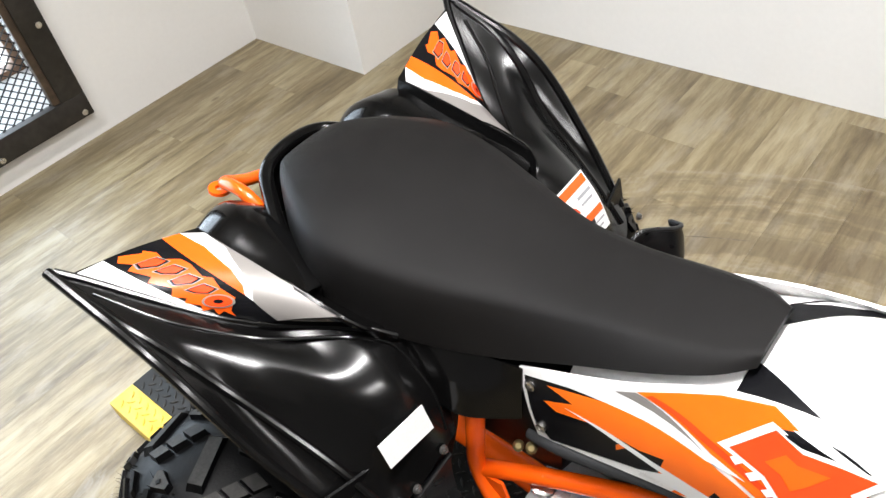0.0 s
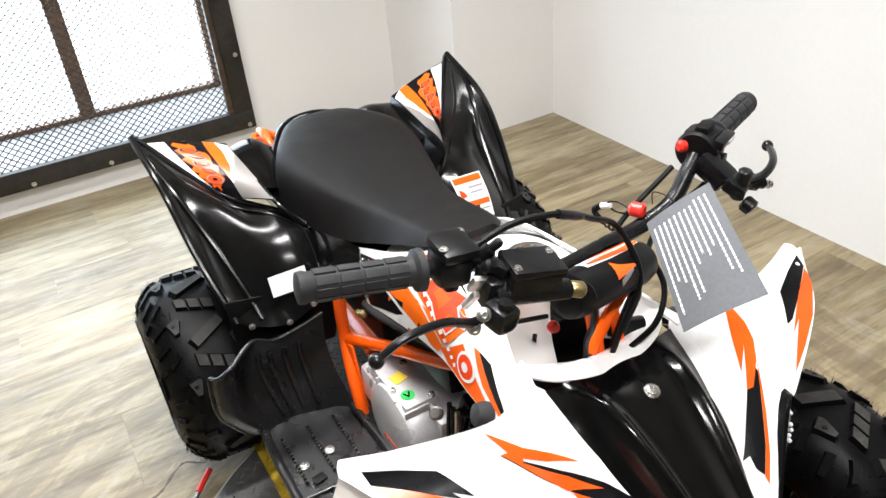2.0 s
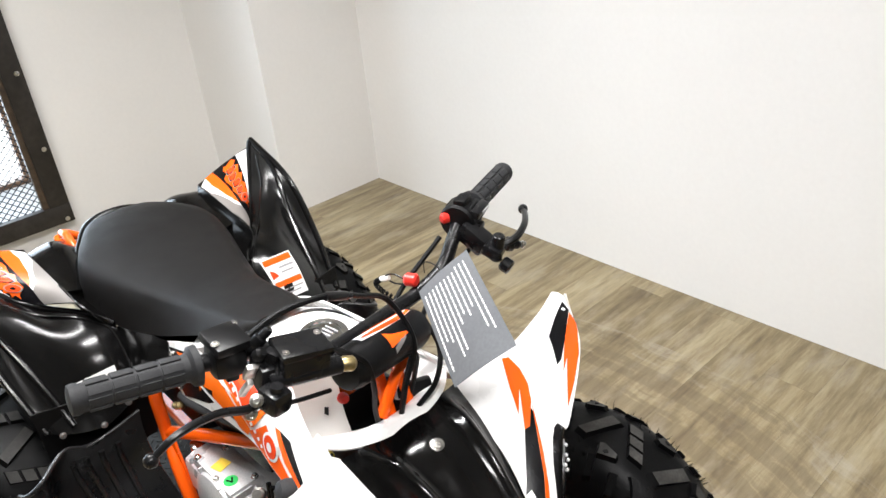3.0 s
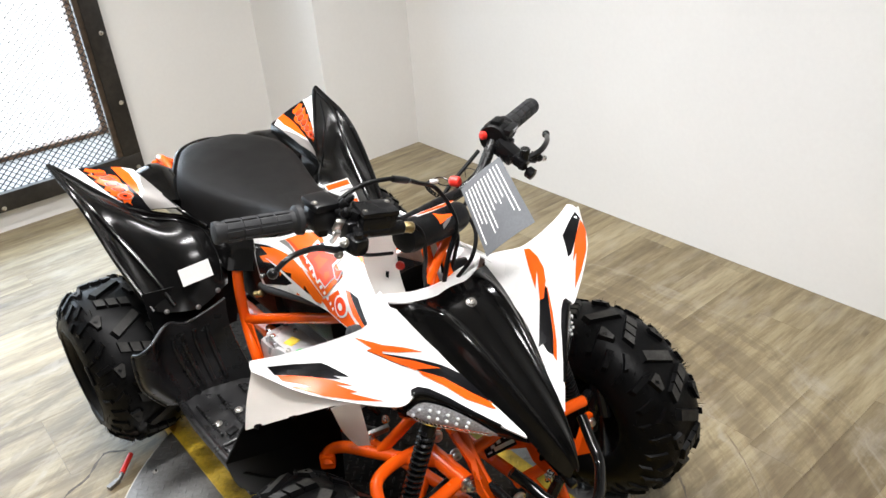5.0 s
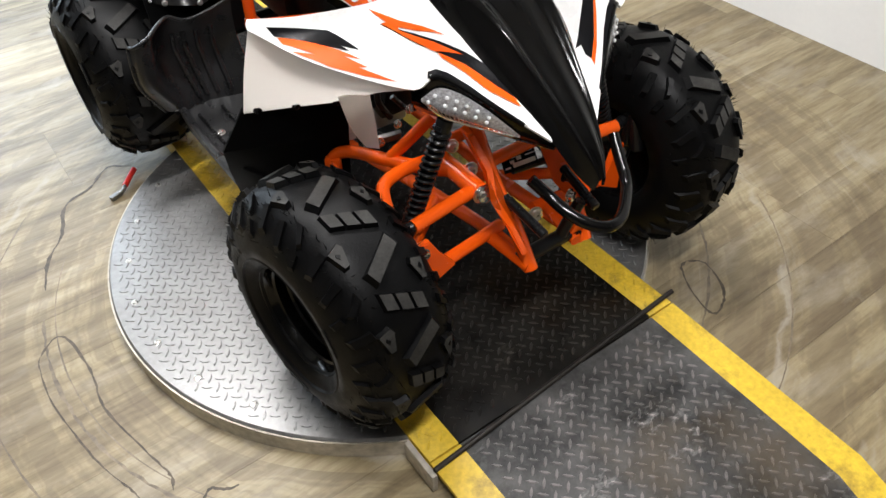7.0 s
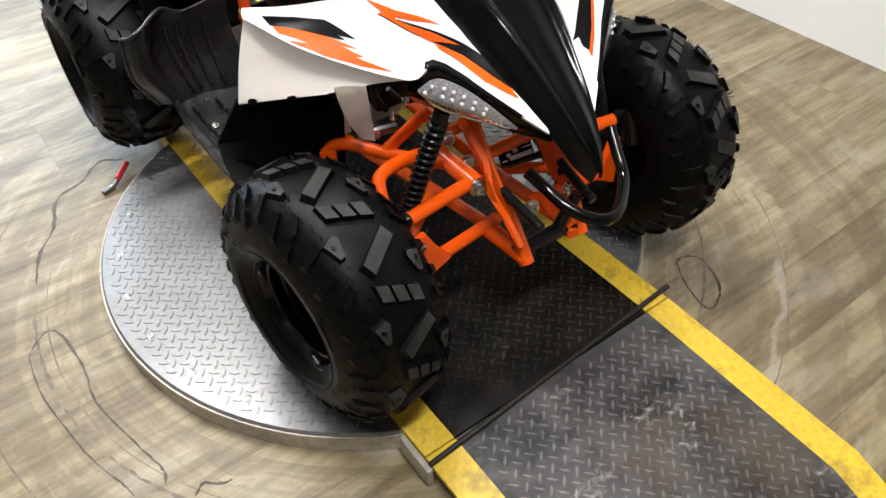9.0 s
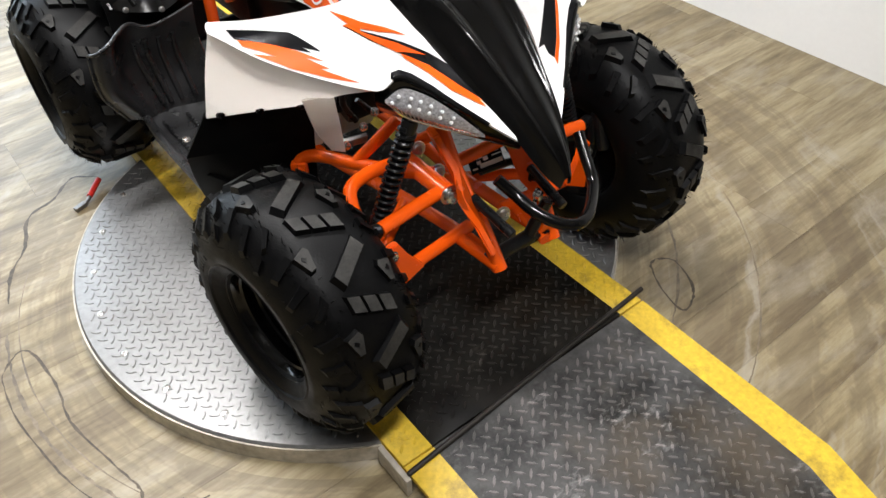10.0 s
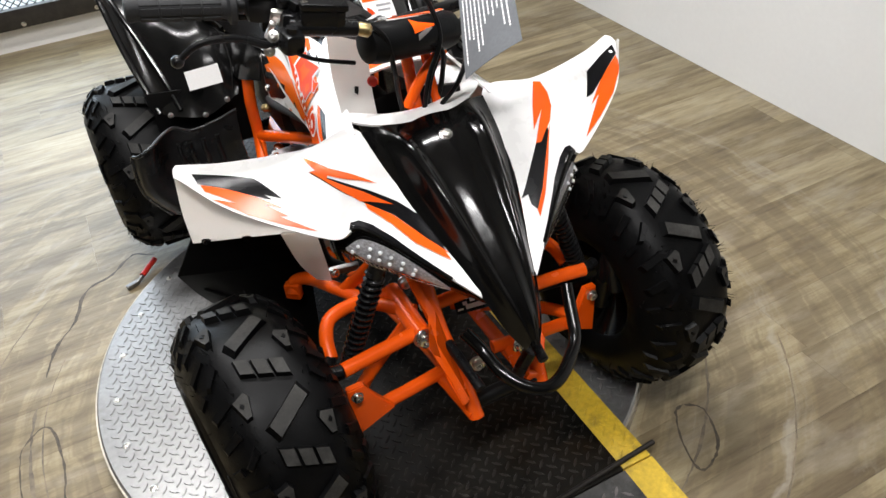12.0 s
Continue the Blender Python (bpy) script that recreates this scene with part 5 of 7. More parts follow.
    for k in range(9):
        u0, v0 = 0.425 + 0.030 * k, 0.365 + 0.062 * k
        bm = bmesh.new()
        side.decal(bm, [(u0, v0), (u0 + 0.018, v0 - 0.05), (u0 + 0.028, v0 - 0.015), (u0 + 0.012, v0 + 0.035)], 0.0028, cuts=1)
        part("print_bar", bm, WHITE_INK, sp)
    for u, v in ((0.022, 0.22), (0.024, 0.80)):
        bolt("panel_screw", side.at(u, v), side.normal(u, v), 0.007, sp)
    # rubber cap low on the panel
    bm = bmesh.new()
    c = side.at(0.93, 0.95)
    n = side.normal(0.93, 0.95)
    lathe(bm, [(0.018, -0.004), (0.019, 0.010), (0.015, 0.022), (0.006, 0.026)], span(c, c + n), 18)
    part("rubber_cap", bm, GRIP_RUBBER, sp, "grey rubber cap")

for s in (-1, 1):
    cover = Sheet([[(0.152, 0.285, 0.668), (0.160, 0.268, 0.63), (0.165, 0.25, 0.59)],
                   [(0.132, 0.20, 0.672), (0.155, 0.19, 0.63), (0.172, 0.18, 0.585)],
                   [(0.118, 0.108, 0.674), (0.128, 0.105, 0.64), (0.138, 0.10, 0.60)]], s, (1, 0, 0))
    bm = bmesh.new()
    cover.solid(bm, 0.004, 12, 10)
    part("frame_cover", bm, BLACK_GLOSS, bike, "glossy black frame cover below the seat")

# tank cover
tank = Sheet([[(-0.090, 0.06, 0.668), (-0.072, 0.055, 0.692), (0, 0.05, 0.700), (0.072, 0.055, 0.692), (0.090, 0.06, 0.668)],
              [(-0.096, -0.07, 0.706), (-0.080, -0.08, 0.734), (0, -0.09, 0.744), (0.080, -0.08, 0.734), (0.096, -0.07, 0.706)],
              [(-0.100, -0.17, 0.738), (-0.088, -0.18, 0.768), (0, -0.19, 0.788), (0.088, -0.18, 0.768), (0.100, -0.17, 0.738)],
              [(-0.104, -0.27, 0.752), (-0.086, -0.28, 0.776), (0, -0.29, 0.795), (0.086, -0.28, 0.776), (0.104, -0.27, 0.752)],
              [(-0.114, -0.345, 0.750), (-0.082, -0.355, 0.772), (0, -0.365, 0.785), (0.082, -0.355, 0.772), (0.114, -0.345, 0.750)]], 1, (0, 0, 1))
bm = bmesh.new()
tank.solid(bm, 0.004, 24, 24)
tk = part("tank_cover", bm, WHITE_PLASTIC, bike, "white tank cover")
for s in (-1, 1):
    bm = bmesh.new()
    f = lambda v: 0.5 + s * v
    tank.decal(bm, [(0.35, f(0.19)), (0.335, f(0.07)), (0.497, f(0.16)), (0.725, f(0.28)), (0.84, f(0.48)), (0.70, f(0.49)), (0.58, f(0.38)), (0.47, f(0.26))], 0.0012)
    part("black_corner", bm, BLACK_INK, tk)
    bm = bmesh.new()
    tank.decal(bm, [(0.38, f(0.19)), (0.52, f(0.21)), (0.73, f(0.36)), (0.68, f(0.37)), (0.50, f(0.25))], 0.0018)
    part("white_slash", bm, WHITE_INK, tk)
    bm = bmesh.new()
    tank.decal(bm, [(0.80, f(0.12)), (0.97, f(0.05)), (0.98, f(0.30)), (0.90, f(0.26)), (0.86, f(0.34))], 0.0012)
    part("orange_slash", bm, ORANGE_INK, tk)
bm = bmesh.new()
lathe(bm, [(0.040, -0.004), (0.043, 0.0), (0.043, 0.010), (0.040, 0.016), (0.030, 0.018), (0.029, 0.0155), (0.0, 0.0155)][:-1], pose(0.0, -0.285, 0.795, 6, 0, 0), 40)
cap = part("fuel_cap", bm, CHROME, tk, "round chrome fuel cap")
bm = bmesh.new()
for k in range(5):
    box(bm, (0.0035, 0.026 - 0.004 * (k % 2), 0.0012), pose(-0.016 + 0.008 * k, -0.287, 0.8125, 6, 0, 12))
part("cap_print", bm, PRINT_GREY, cap, "grey printed bars")

# cowl round the steering opening
ring_o, ring_i = [], []
for k in range(13):
    a = radians(-42 + 264 * k / 12)
    ring_o.append((0.128 * math.cos(a), -0.405 - 0.086 * math.sin(a), 0.751 - 0.007 * max(0.0, math.sin(a))))
    ring_i.append((0.082 * math.cos(a), -0.402 - 0.045 * math.sin(a), 0.735))
cowl = Sheet([ring_o, [tuple(0.5 * (p + q) + (0.010 if i == 2 else 0) for i, (p, q) in enumerate(zip(a, b))) for a, b in zip(ring_o, ring_i)], ring_i, [(x * 0.96, y, z - 0.05) for x, y, z in ring_i]], 1, (0, 0, 1))
bm = bmesh.new()
cowl.solid(bm, 0.004, 12, 48)
part("steering_cowl", bm, WHITE_PLASTIC, bike, "white cowl round the steering opening")
bm = bmesh.new()
lathe(bm, [(0.001, -0.005), (0.075, 0.0), (0.092, 0.055), (0.096, 0.055), (0.079, -0.004), (0.001, -0.009)], Matrix.Translation((0, -0.402, 0.672)) @ Matrix.Diagonal((1, 0.56, 1, 1)), 40, caps=False)
part("steering_boot", bm, BLACK_MATT, bike, "black inner well of the steering opening")
bm = bmesh.new()
plate = Sheet([[(-0.112, -0.372, 0.870), (-0.088, -0.398, 0.868), (-0.062, -0.412, 0.862)], [(-0.118, -0.385, 0.80), (-0.093, -0.412, 0.79), (-0.066, -0.420, 0.785)],
               [(-0.122, -0.42, 0.745), (-0.098, -0.435, 0.742), (-0.070, -0.440, 0.742)]], 1, (-0.5, -1, 0))
plate.solid(bm, 0.004, 12, 10)
sh = part("shroud_plate", bm, SHROUD_PLASTIC, bike, "frosted white upright shroud plate")
bm = bmesh.new()
box(bm, (0.006, 0.003, 0.016), Matrix.Translation(plate.at(0.55, 0.55)) @ pose(0, 0, 0, 0, 8, -40))
part("slot", bm, BLACK_MATT, sh, "dark slot")
bm = bmesh.new()
lathe(bm, [(0.008, 0), (0.0085, 0.006), (0.006, 0.011)], span((-0.064, -0.418, 0.795), (-0.066, -0.46, 0.80)), 16)
part("red_button", bm, RED_PLASTIC, bike, "red button")


# -------- foot wells
for s in (-1, 1):
    heel_rows = [[(0.444, 0.175, 0.468), (0.450, 0.165, 0.430), (0.446, 0.165, 0.370), (0.405, 0.185, 0.288)],
                 [(0.430, 0.148, 0.480), (0.436, 0.142, 0.440), (0.434, 0.142, 0.380), (0.388, 0.165, 0.291)],
                 [(0.400, 0.150, 0.492), (0.404, 0.146, 0.445), (0.404, 0.147, 0.375), (0.368, 0.162, 0.288)],
                 [(0.372, 0.170, 0.500), (0.380, 0.190, 0.445), (0.378, 0.200, 0.380), (0.345, 0.178, 0.280)],
                 [(0.340, 0.188, 0.504), (0.345, 0.206, 0.450), (0.342, 0.214, 0.385), (0.320, 0.180, 0.276)],
                 [(0.302, 0.194, 0.483), (0.302, 0.208, 0.445), (0.300, 0.216, 0.385), (0.290, 0.176, 0.275)],
                 [(0.245, 0.196, 0.488), (0.246, 0.206, 0.445), (0.246, 0.211, 0.385), (0.240, 0.168, 0.275)],
                 [(0.190, 0.192, 0.504), (0.194, 0.192, 0.445), (0.194, 0.182, 0.390), (0.182, 0.132, 0.280)]]
    slim = 0.12 if s > 0 else 0.0
    heel = Sheet([[(x - slim * (x - 0.19), y, z) for x, y, z in row] for row in heel_rows], s, (0, -1, 0.2))
    bm = bmesh.new()
    heel.solid(bm, 0.005, 56, 24)
    well = part("foot_well", bm, FOOT_PLASTIC, bike, "black moulded plastic foot well")
    bm = bmesh.new()
    tube(bm, [heel.at(1 - k / 21, 0.0) for k in range(22)] + [heel.at(0.0, k / 6) for k in range(1, 7)], 0.0042, 10, 2)
    part("well_rim", bm, FOOT_PLASTIC, well, "rounded rim of the foot well")
    filler = Sheet([[(0.135, 0.212, 0.60), (0.26, 0.226, 0.57), (0.366, 0.250, 0.57)], [(0.135, 0.222, 0.50), (0.26, 0.230, 0.49), (0.366, 0.240, 0.49)], [(0.160, 0.232, 0.40), (0.26, 0.236, 0.40), (0.366, 0.240, 0.40)]], s, (0, -1, 0))
    bm = bmesh.new()
    filler.solid(bm, 0.004, 8, 12)
    part("inner_guard", bm, BLACK_MATT, well, "black inner guard panel")
    for k in range(4):
        u = 0.60 + 0.085 * k
        bm = bmesh.new()
        tube(bm, [heel.at(u, 0.30), heel.at(u, 0.6), heel.at(u, 0.94)], 0.0065, 8, 5)
        part("heel_rib", bm, FOOT_PLASTIC, well)
    bm = bmesh.new()
    outl = [(0.178, 0.145), (0.300, 0.180), (0.376, 0.170), (0.384, 0.08), (0.384, -0.10), (0.380, -0.205), (0.262, -0.28), (0.200, -0.26), (0.176, -0.05)]
    n = len(outl)
    zf = lambda y: 0.281 - 0.05 * max(0, -y - 0.08)
    add(bm, [(s * x, y, zf(y)) for x, y in outl] + [(s * x, y, zf(y) - 0.014) for x, y in outl],
        [tuple(range(n)), tuple(range(2 * n - 1, n - 1, -1))] + [(i, (i + 1) % n, n + (i + 1) % n, n + i) for i in range(n)])
    bmesh.ops.recalc_face_normals(bm, faces=bm.faces)
    part("foot_board", bm, FOOT_PLASTIC, well)
    bm = bmesh.new()
    tube(bm, [(s * 0.372, 0.165, 0.289), (s * 0.377, 0.08, 0.288), (s * 0.377, -0.10, 0.286), (s * 0.372, -0.205, 0.280)], 0.0095, 10, 5)
    tube(bm, [(s * 0.184, 0.125, 0.290), (s * 0.180, -0.05, 0.291), (s * 0.204, -0.25, 0.284)], 0.009, 10, 5)
    part("board_lip", bm, FOOT_PLASTIC, well)
    bm = bmesh.new()
    for j in range(6):
        rod(bm, (s * 0.225, -0.055 - 0.026 * j, 0.282 - 0.0013 * j), (s * 0.360, -0.045 - 0.027 * j, 0.282 - 0.0013 * j), 0.0035, 8)
    for j in range(5):
        for e in (0, 1):
            xa, xb = 0.228 + 0.027 * j, 0.228 + 0.027 * (j + 1)
            rod(bm, (s * (xa if e else xb), -0.055, 0.282), (s * (xb if e else xa), -0.108, 0.281), 0.0032, 8)
    part("foot_grip", bm, FOOT_PLASTIC, well, "raised diagonal grip ribs")
    for x, y in ((0.262, 0.000), (0.322, -0.012)):
        bm = bmesh.new()
        box(bm, (0.026, 0.020, 0.004), pose(s * x, y, 0.2815, 0, 0, s * -8), 0.001)
        part("board_slot", bm, BLACK_MATT, well, "dark slot")
    for j in range(3):
        bm = bmesh.new()
        for k in range(14):
            box(bm, (0.006, 0.0055, 0.010), pose(s * (0.232 + 0.058 * j), 0.125 - 0.0105 * k, 0.285 + 0.002 * (k < 4)), 0.0012)
        part("tooth_row", bm, FOOT_PLASTIC, well, "row of raised teeth")
    for x, y in ((0.276, 0.045), (0.336, 0.035)):
        bolt("board_bolt", (s * x, y, 0.282), (0, 0, 1), 0.008, well)

# -------- frame
MID = -0.0125  # middle of the front axle
for s in (-1, 1):
    bm = bmesh.new()
    tube(bm, [(s * 0.150, 0.168, 0.585), (s * 0.156, 0.172, 0.52), (s * 0.155, 0.180, 0.43), (s * 0.168, 0.135, 0.36), (s * 0.172, 0.10, 0.28)], 0.0135, 14, 5)
    part("rear_upright", bm, ORANGE_PAINT, bike, "orange frame tube")
    bm = bmesh.new()
    tube(bm, [(s * 0.152, 0.182, 0.425), (s * 0.132, 0.09, 0.462), (s * 0.112, -0.03, 0.511), (s * 0.090, -0.16, 0.563), (s * 0.07, -0.28, 0.62)], 0.0135, 14, 6)
    part("side_tube", bm, ORANGE_PAINT, bike, "orange frame tube")
    bm = bmesh.new()
    tube(bm, [(s * 0.120, 0.13, 0.25), (s * 0.105, -0.05, 0.235), (s * 0.095, -0.20, 0.245), (s * 0.070, -0.42, 0.265), (s * 0.060, -0.62, 0.285), (s * 0.067, -0.72, 0.285)], 0.0135, 14, 6)
    part("lower_tube", bm, ORANGE_PAINT, bike, "orange frame tube")
    bm = bmesh.new()
    tube(bm, [(s * 0.262, -0.372, 0.392), (s * 0.250, -0.362, 0.412), (s * 0.225, -0.385, 0.422), (s * 0.19, -0.445, 0.424), (s * 0.15, -0.515, 0.428), (s * 0.10, -0.575, 0.432)], 0.0125, 14, 6)
    tube(bm, [(s * 0.186, -0.450, 0.425), (s * 0.150, -0.470, 0.465), (s * 0.115, -0.500, 0.520)], 0.0115, 12, 4)
    box(bm, (0.030, 0.020, 0.034), pose(s * 0.258, -0.366, 0.396, 0, 0, s * 40), 0.004)
    part("cross_brace", bm, ORANGE_PAINT, bike, "orange frame tube")
    bm = bmesh.new()
    tube(bm, [(s * 0.067, -0.725, 0.285), (s * 0.072, -0.68, 0.36), (s * 0.080, -0.63, 0.43), (s * 0.080, -0.56, 0.54), (s * 0.07, -0.46, 0.68)], 0.0135, 14, 6)
    part("front_upright", bm, ORANGE_PAINT, bike, "orange frame tube")
    bm = bmesh.new()
    add(bm, [(MID + s * x, y, z) for x, y, z in ((0.084, -0.566, 0.530), (0.088, -0.596, 0.528), (0.074, -0.628, 0.468), (0.092, -0.662, 0.430), (0.078, -0.704, 0.385), (0.066, -0.728, 0.335), (0.054, -0.700, 0.322), (0.056, -0.650, 0.385), (0.058, -0.600, 0.440))], [tuple(range(9))])
    if s > 0:  # the far bracket stops short above the black crossmember
        for v in bm.verts:
            v.co.z = max(v.co.z, 0.372)
    r = bmesh.ops.extrude_face_region(bm, geom=bm.faces[:])
    bmesh.ops.translate(bm, vec=(s * 0.016, -0.004, 0), verts=[v for v in r["geom"] if isinstance(v, bmesh.types.BMVert)])
    bmesh.ops.recalc_face_normals(bm, faces=bm.faces)
    bmesh.ops.bevel(bm, geom=bm.edges[:], offset=0.003, segments=2, affect="EDGES")
    part("front_bracket", bm, ORANGE_PAINT, bike, "orange pressed-steel bracket")
    # plate beside the engine
    bm = bmesh.new()
    box(bm, (0.006, 0.055, 0.15), pose(s * 0.158, 0.145, 0.355, -12, 0, 0), 0.002)
    gus = part("engine_mount", bm, ORANGE_PAINT, bike, "orange engine mount plate")
    bolt("mount_bolt", (s * 0.161, 0.150, 0.385), (s, 0, 0), 0.008, gus)
    # suspension arms: inner pivots to the outer ball joint
    out = 0.247 if s < 0 else 0.226  # reach of the arm's orange tubes
    bm = bmesh.new()
    rod(bm, (MID + s * 0.100, -0.500, 0.430), (MID + s * 0.101, -0.634, 0.429), 0.0175, 18, 0.003)
    tube(bm, [(MID + s * 0.104, -0.621, 0.430), (MID + s * 0.18, -0.629, 0.430), (MID + s * out, -0.637, 0.430)], 0.0125, 14, 3)
    tube(bm, [(MID + s * 0.100, -0.512, 0.432), (MID + s * 0.14, -0.503, 0.432), (MID + s * 0.185, -0.502, 0.432), (MID + s * (out - 0.022), -0.515, 0.430), (MID + s * (out - 0.004), -0.545, 0.418), (MID + s * (out + 0.002), -0.575, 0.400)], 0.0125, 14, 6)
    up = part("upper_arm", bm, ORANGE_PAINT, bike, "orange upper suspension arm")
    bm = bmesh.new()
    rod(bm, (MID + s * 0.101, -0.633, 0.429), (MID + s * 0.101, -0.643, 0.428), 0.019, 20, 0.003)
    part("pivot_washer", bm, STEEL, up, "bright steel pivot washer")
    bm = bmesh.new()
    rod(bm, (MID + s * (out - 0.004), -0.637, 0.430), (MID + s * (out + 0.030), -0.625, 0.425), 0.011, 14, 0.002)
    rod(bm, (MID + s * (out + 0.002), -0.572, 0.402), (MID + s * (out + 0.028), -0.605, 0.395), 0.011, 14, 0.002)
    part("ball_joint", bm, BLACK_METAL, up, "black ball joint")
    bolt("arm_bolt", (MID + s * 0.1015, -0.643, 0.428), (s * 0.3, -1, 0.1), 0.010, up, height=0.012)
    bolt("arm_bolt", (MID + s * 0.0765, -0.516, 0.450), (s * 0.3, -1, 0.1), 0.010, up, height=0.012)
    bolt("arm_bolt", (MID + s * 0.052, -0.542, 0.402), (s * 0.3, -1, 0.1), 0.010, up, height=0.012)
    bolt("arm_bolt", (MID + s * 0.040, -0.709, 0.400), (s * 0.3, -1, 0.1), 0.010, up, height=0.012)
    bolt("arm_bolt", (MID + s * 0.066, -0.668, 0.405), (s * 0.3, -1, 0.1), 0.008, up, BLACK_METAL, height=0.012)
    bm = bmesh.new()
    tube(bm, [(MID + s * 0.040, -0.618, 0.310), (MID + s * 0.12, -0.628, 0.310), (MID + s * 0.200, -0.636, 0.310)], 0.0125, 14, 4)
    tube(bm, [(MID + s * 0.072, -0.620, 0.303), (MID + s * 0.058, -0.725, 0.292)], 0.0125, 14, 2)
    tube(bm, [(MID + s * 0.235, -0.63, 0.29), (MID + s * 0.20, -0.55, 0.275), (MID + s * 0.05, -0.43, 0.265)], 0.0125, 14, 5)
    low = part("lower_arm", bm, ORANGE_PAINT, bike, "orange lower suspension arm")
    bm = bmesh.new()
    add(bm, [(MID + s * x, y, z) for x, y, z in ((0.246, -0.650, 0.275), (0.176, -0.662, 0.322), (0.205, -0.655, 0.360), (0.222, -0.650, 0.392), (0.250, -0.645, 0.385))], [(0, 1, 2, 3, 4)])
    r = bmesh.ops.extrude_face_region(bm, geom=bm.faces[:])
    bmesh.ops.translate(bm, vec=(0, 0.014, 0), verts=[v for v in r["geom"] if isinstance(v, bmesh.types.BMVert)])
    bmesh.ops.recalc_face_normals(bm, faces=bm.faces)
    bmesh.ops.bevel(bm, geom=bm.edges[:], offset=0.002, segments=2, affect="EDGES")
    part("arm_plate", bm, ORANGE_PAINT, low, "orange welded arm plate")
    bolt("arm_bolt", (MID + s * 0.236, -0.650, 0.372), (0, -1, 0), 0.008, low, height=0.010)
    bm = bmesh.new()
    rod(bm, (s * 0.292, -0.635, 0.34), (s * 0.290, -0.60, 0.46), 0.014)
    rod(bm, (s * 0.296, -0.59, 0.27), (s * 0.292, -0.61, 0.42), 0.017)
    rod(bm, (s * 0.300, -0.575, 0.295), (s * 0.36, -0.57, 0.295), 0.024)
    part("knuckle", bm, BLACK_METAL, bike, "black steering knuckle")
    # shock absorber
    a, b = Vector((s * 0.160, -0.600, 0.585)), Vector((s * 0.238, -0.590, 0.385))
    bm = bmesh.new()
    rod(bm, a, b, 0.010, 14)
    rod(bm, a, a + (b - a) * 0.12, 0.014, 16, 0.002)
    rod(bm, b - (b - a) * 0.10, b, 0.016, 16, 0.002)
    shock = part("shock_absorber", bm, BLACK_METAL, bike, "black coil-over shock absorber")
    bm = bmesh.new()
    d = (b - a)
    e1 = d.orthogonal().normalized()
    e2 = d.normalized().cross(e1)
    turns = 15
    tube(bm, [a + d * (0.08 + 0.86 * k / (turns * 10)) + 0.0140 * (math.cos(2 * math.pi * k / 10) * e1 + math.sin(2 * math.pi * k / 10) * e2) for k in range(turns * 10 + 1)], 0.0040, 8, 1, smooth=False)
    part("spring", bm, BLACK_METAL, shock, "black coil spring")
    bm = bmesh.new()
    rod(bm, (s * 0.05, -0.53, 0.335), (s * 0.29, -0.535, 0.300), 0.008, 10)
    part("tie_rod", bm, BLACK_METAL, bike, "black steering tie rod")
    bm = bmesh.new()
    rod(bm, (MID + s * 0.068, -0.660, 0.420), (MID + s * 0.060, -0.758, 0.394), 0.009, 12, 0.002)
    part("bumper_stay", bm, BLACK_METAL, bike, "black bumper stay with a shiny face")

for a, c, r in (((-0.085, -0.60, 0.455), (0.085, -0.60, 0.455), 0.012), ((-0.08, -0.47, 0.425), (0.08, -0.47, 0.425), 0.012)):
    bm = bmesh.new()
    rod(bm, a, c, r)
    part("crossmember", bm, ORANGE_PAINT, bike, "orange welded crossmember")
bm = bmesh.new()
rod(bm, (-0.080, -0.705, 0.300), (0.040, -0.705, 0.300), 0.015, 14, 0.002)
tube(bm, [(0.018, -0.705, 0.300), (0.030, -0.712, 0.340), (0.046, -0.720, 0.385)], 0.012, 12, 3)
part("front_crossmember", bm, BLACK_METAL, bike, "black front crossmember with an upright")
bm = bmesh.new()
box(bm, (0.044, 0.012, 0.042), pose(0.054, -0.712, 0.300, 10, 25, 0), 0.005)
lug = part("mounting_lug", bm, ORANGE_PAINT, bike, "orange mounting lug with a dark bolt")
bolt("lug_bolt", (0.052, -0.719, 0.301), (0, -1, 0.2), 0.008, lug, BLACK_METAL, 0.006)
# data plate
bm = bmesh.new()
ex = Vector((0.066, -0.022, 0.012)).normalized()
ez = ex.cross(Vector((-0.004, 0.026, 0.034))).normalized()
ey = ez.cross(ex)
mt = Matrix(((ex.x, ey.x, ez.x, 0.0), (ex.y, ey.y, ez.y, -0.600), (ex.z, ey.z, ez.z, 0.432), (0, 0, 0, 1)))
box(bm, (0.066, 0.042, 0.002), mt, 0.0005)
plate_part = part("data_plate", bm, BLACK_INK, bike, "black data plate with pale printed bars")
for px, py, w, h in ((0.012, 0.011, 0.032, 0.009), (-0.020, 0.013, 0.022, 0.002), (-0.018, 0.004, 0.026, 0.002), (0.0, 0.0, 0.009, 0.007), (-0.014, -0.004, 0.008, 0.006), (0.022, 0.001, 0.018, 0.002), (0.008, -0.011, 0.044, 0.008), (-0.024, -0.013, 0.010, 0.003)):
    bm = bmesh.new()
    box(bm, (w, h, 0.001), mt @ pose(px, py, 0.0013))
    part("print_bar", bm, PAPER, plate_part)

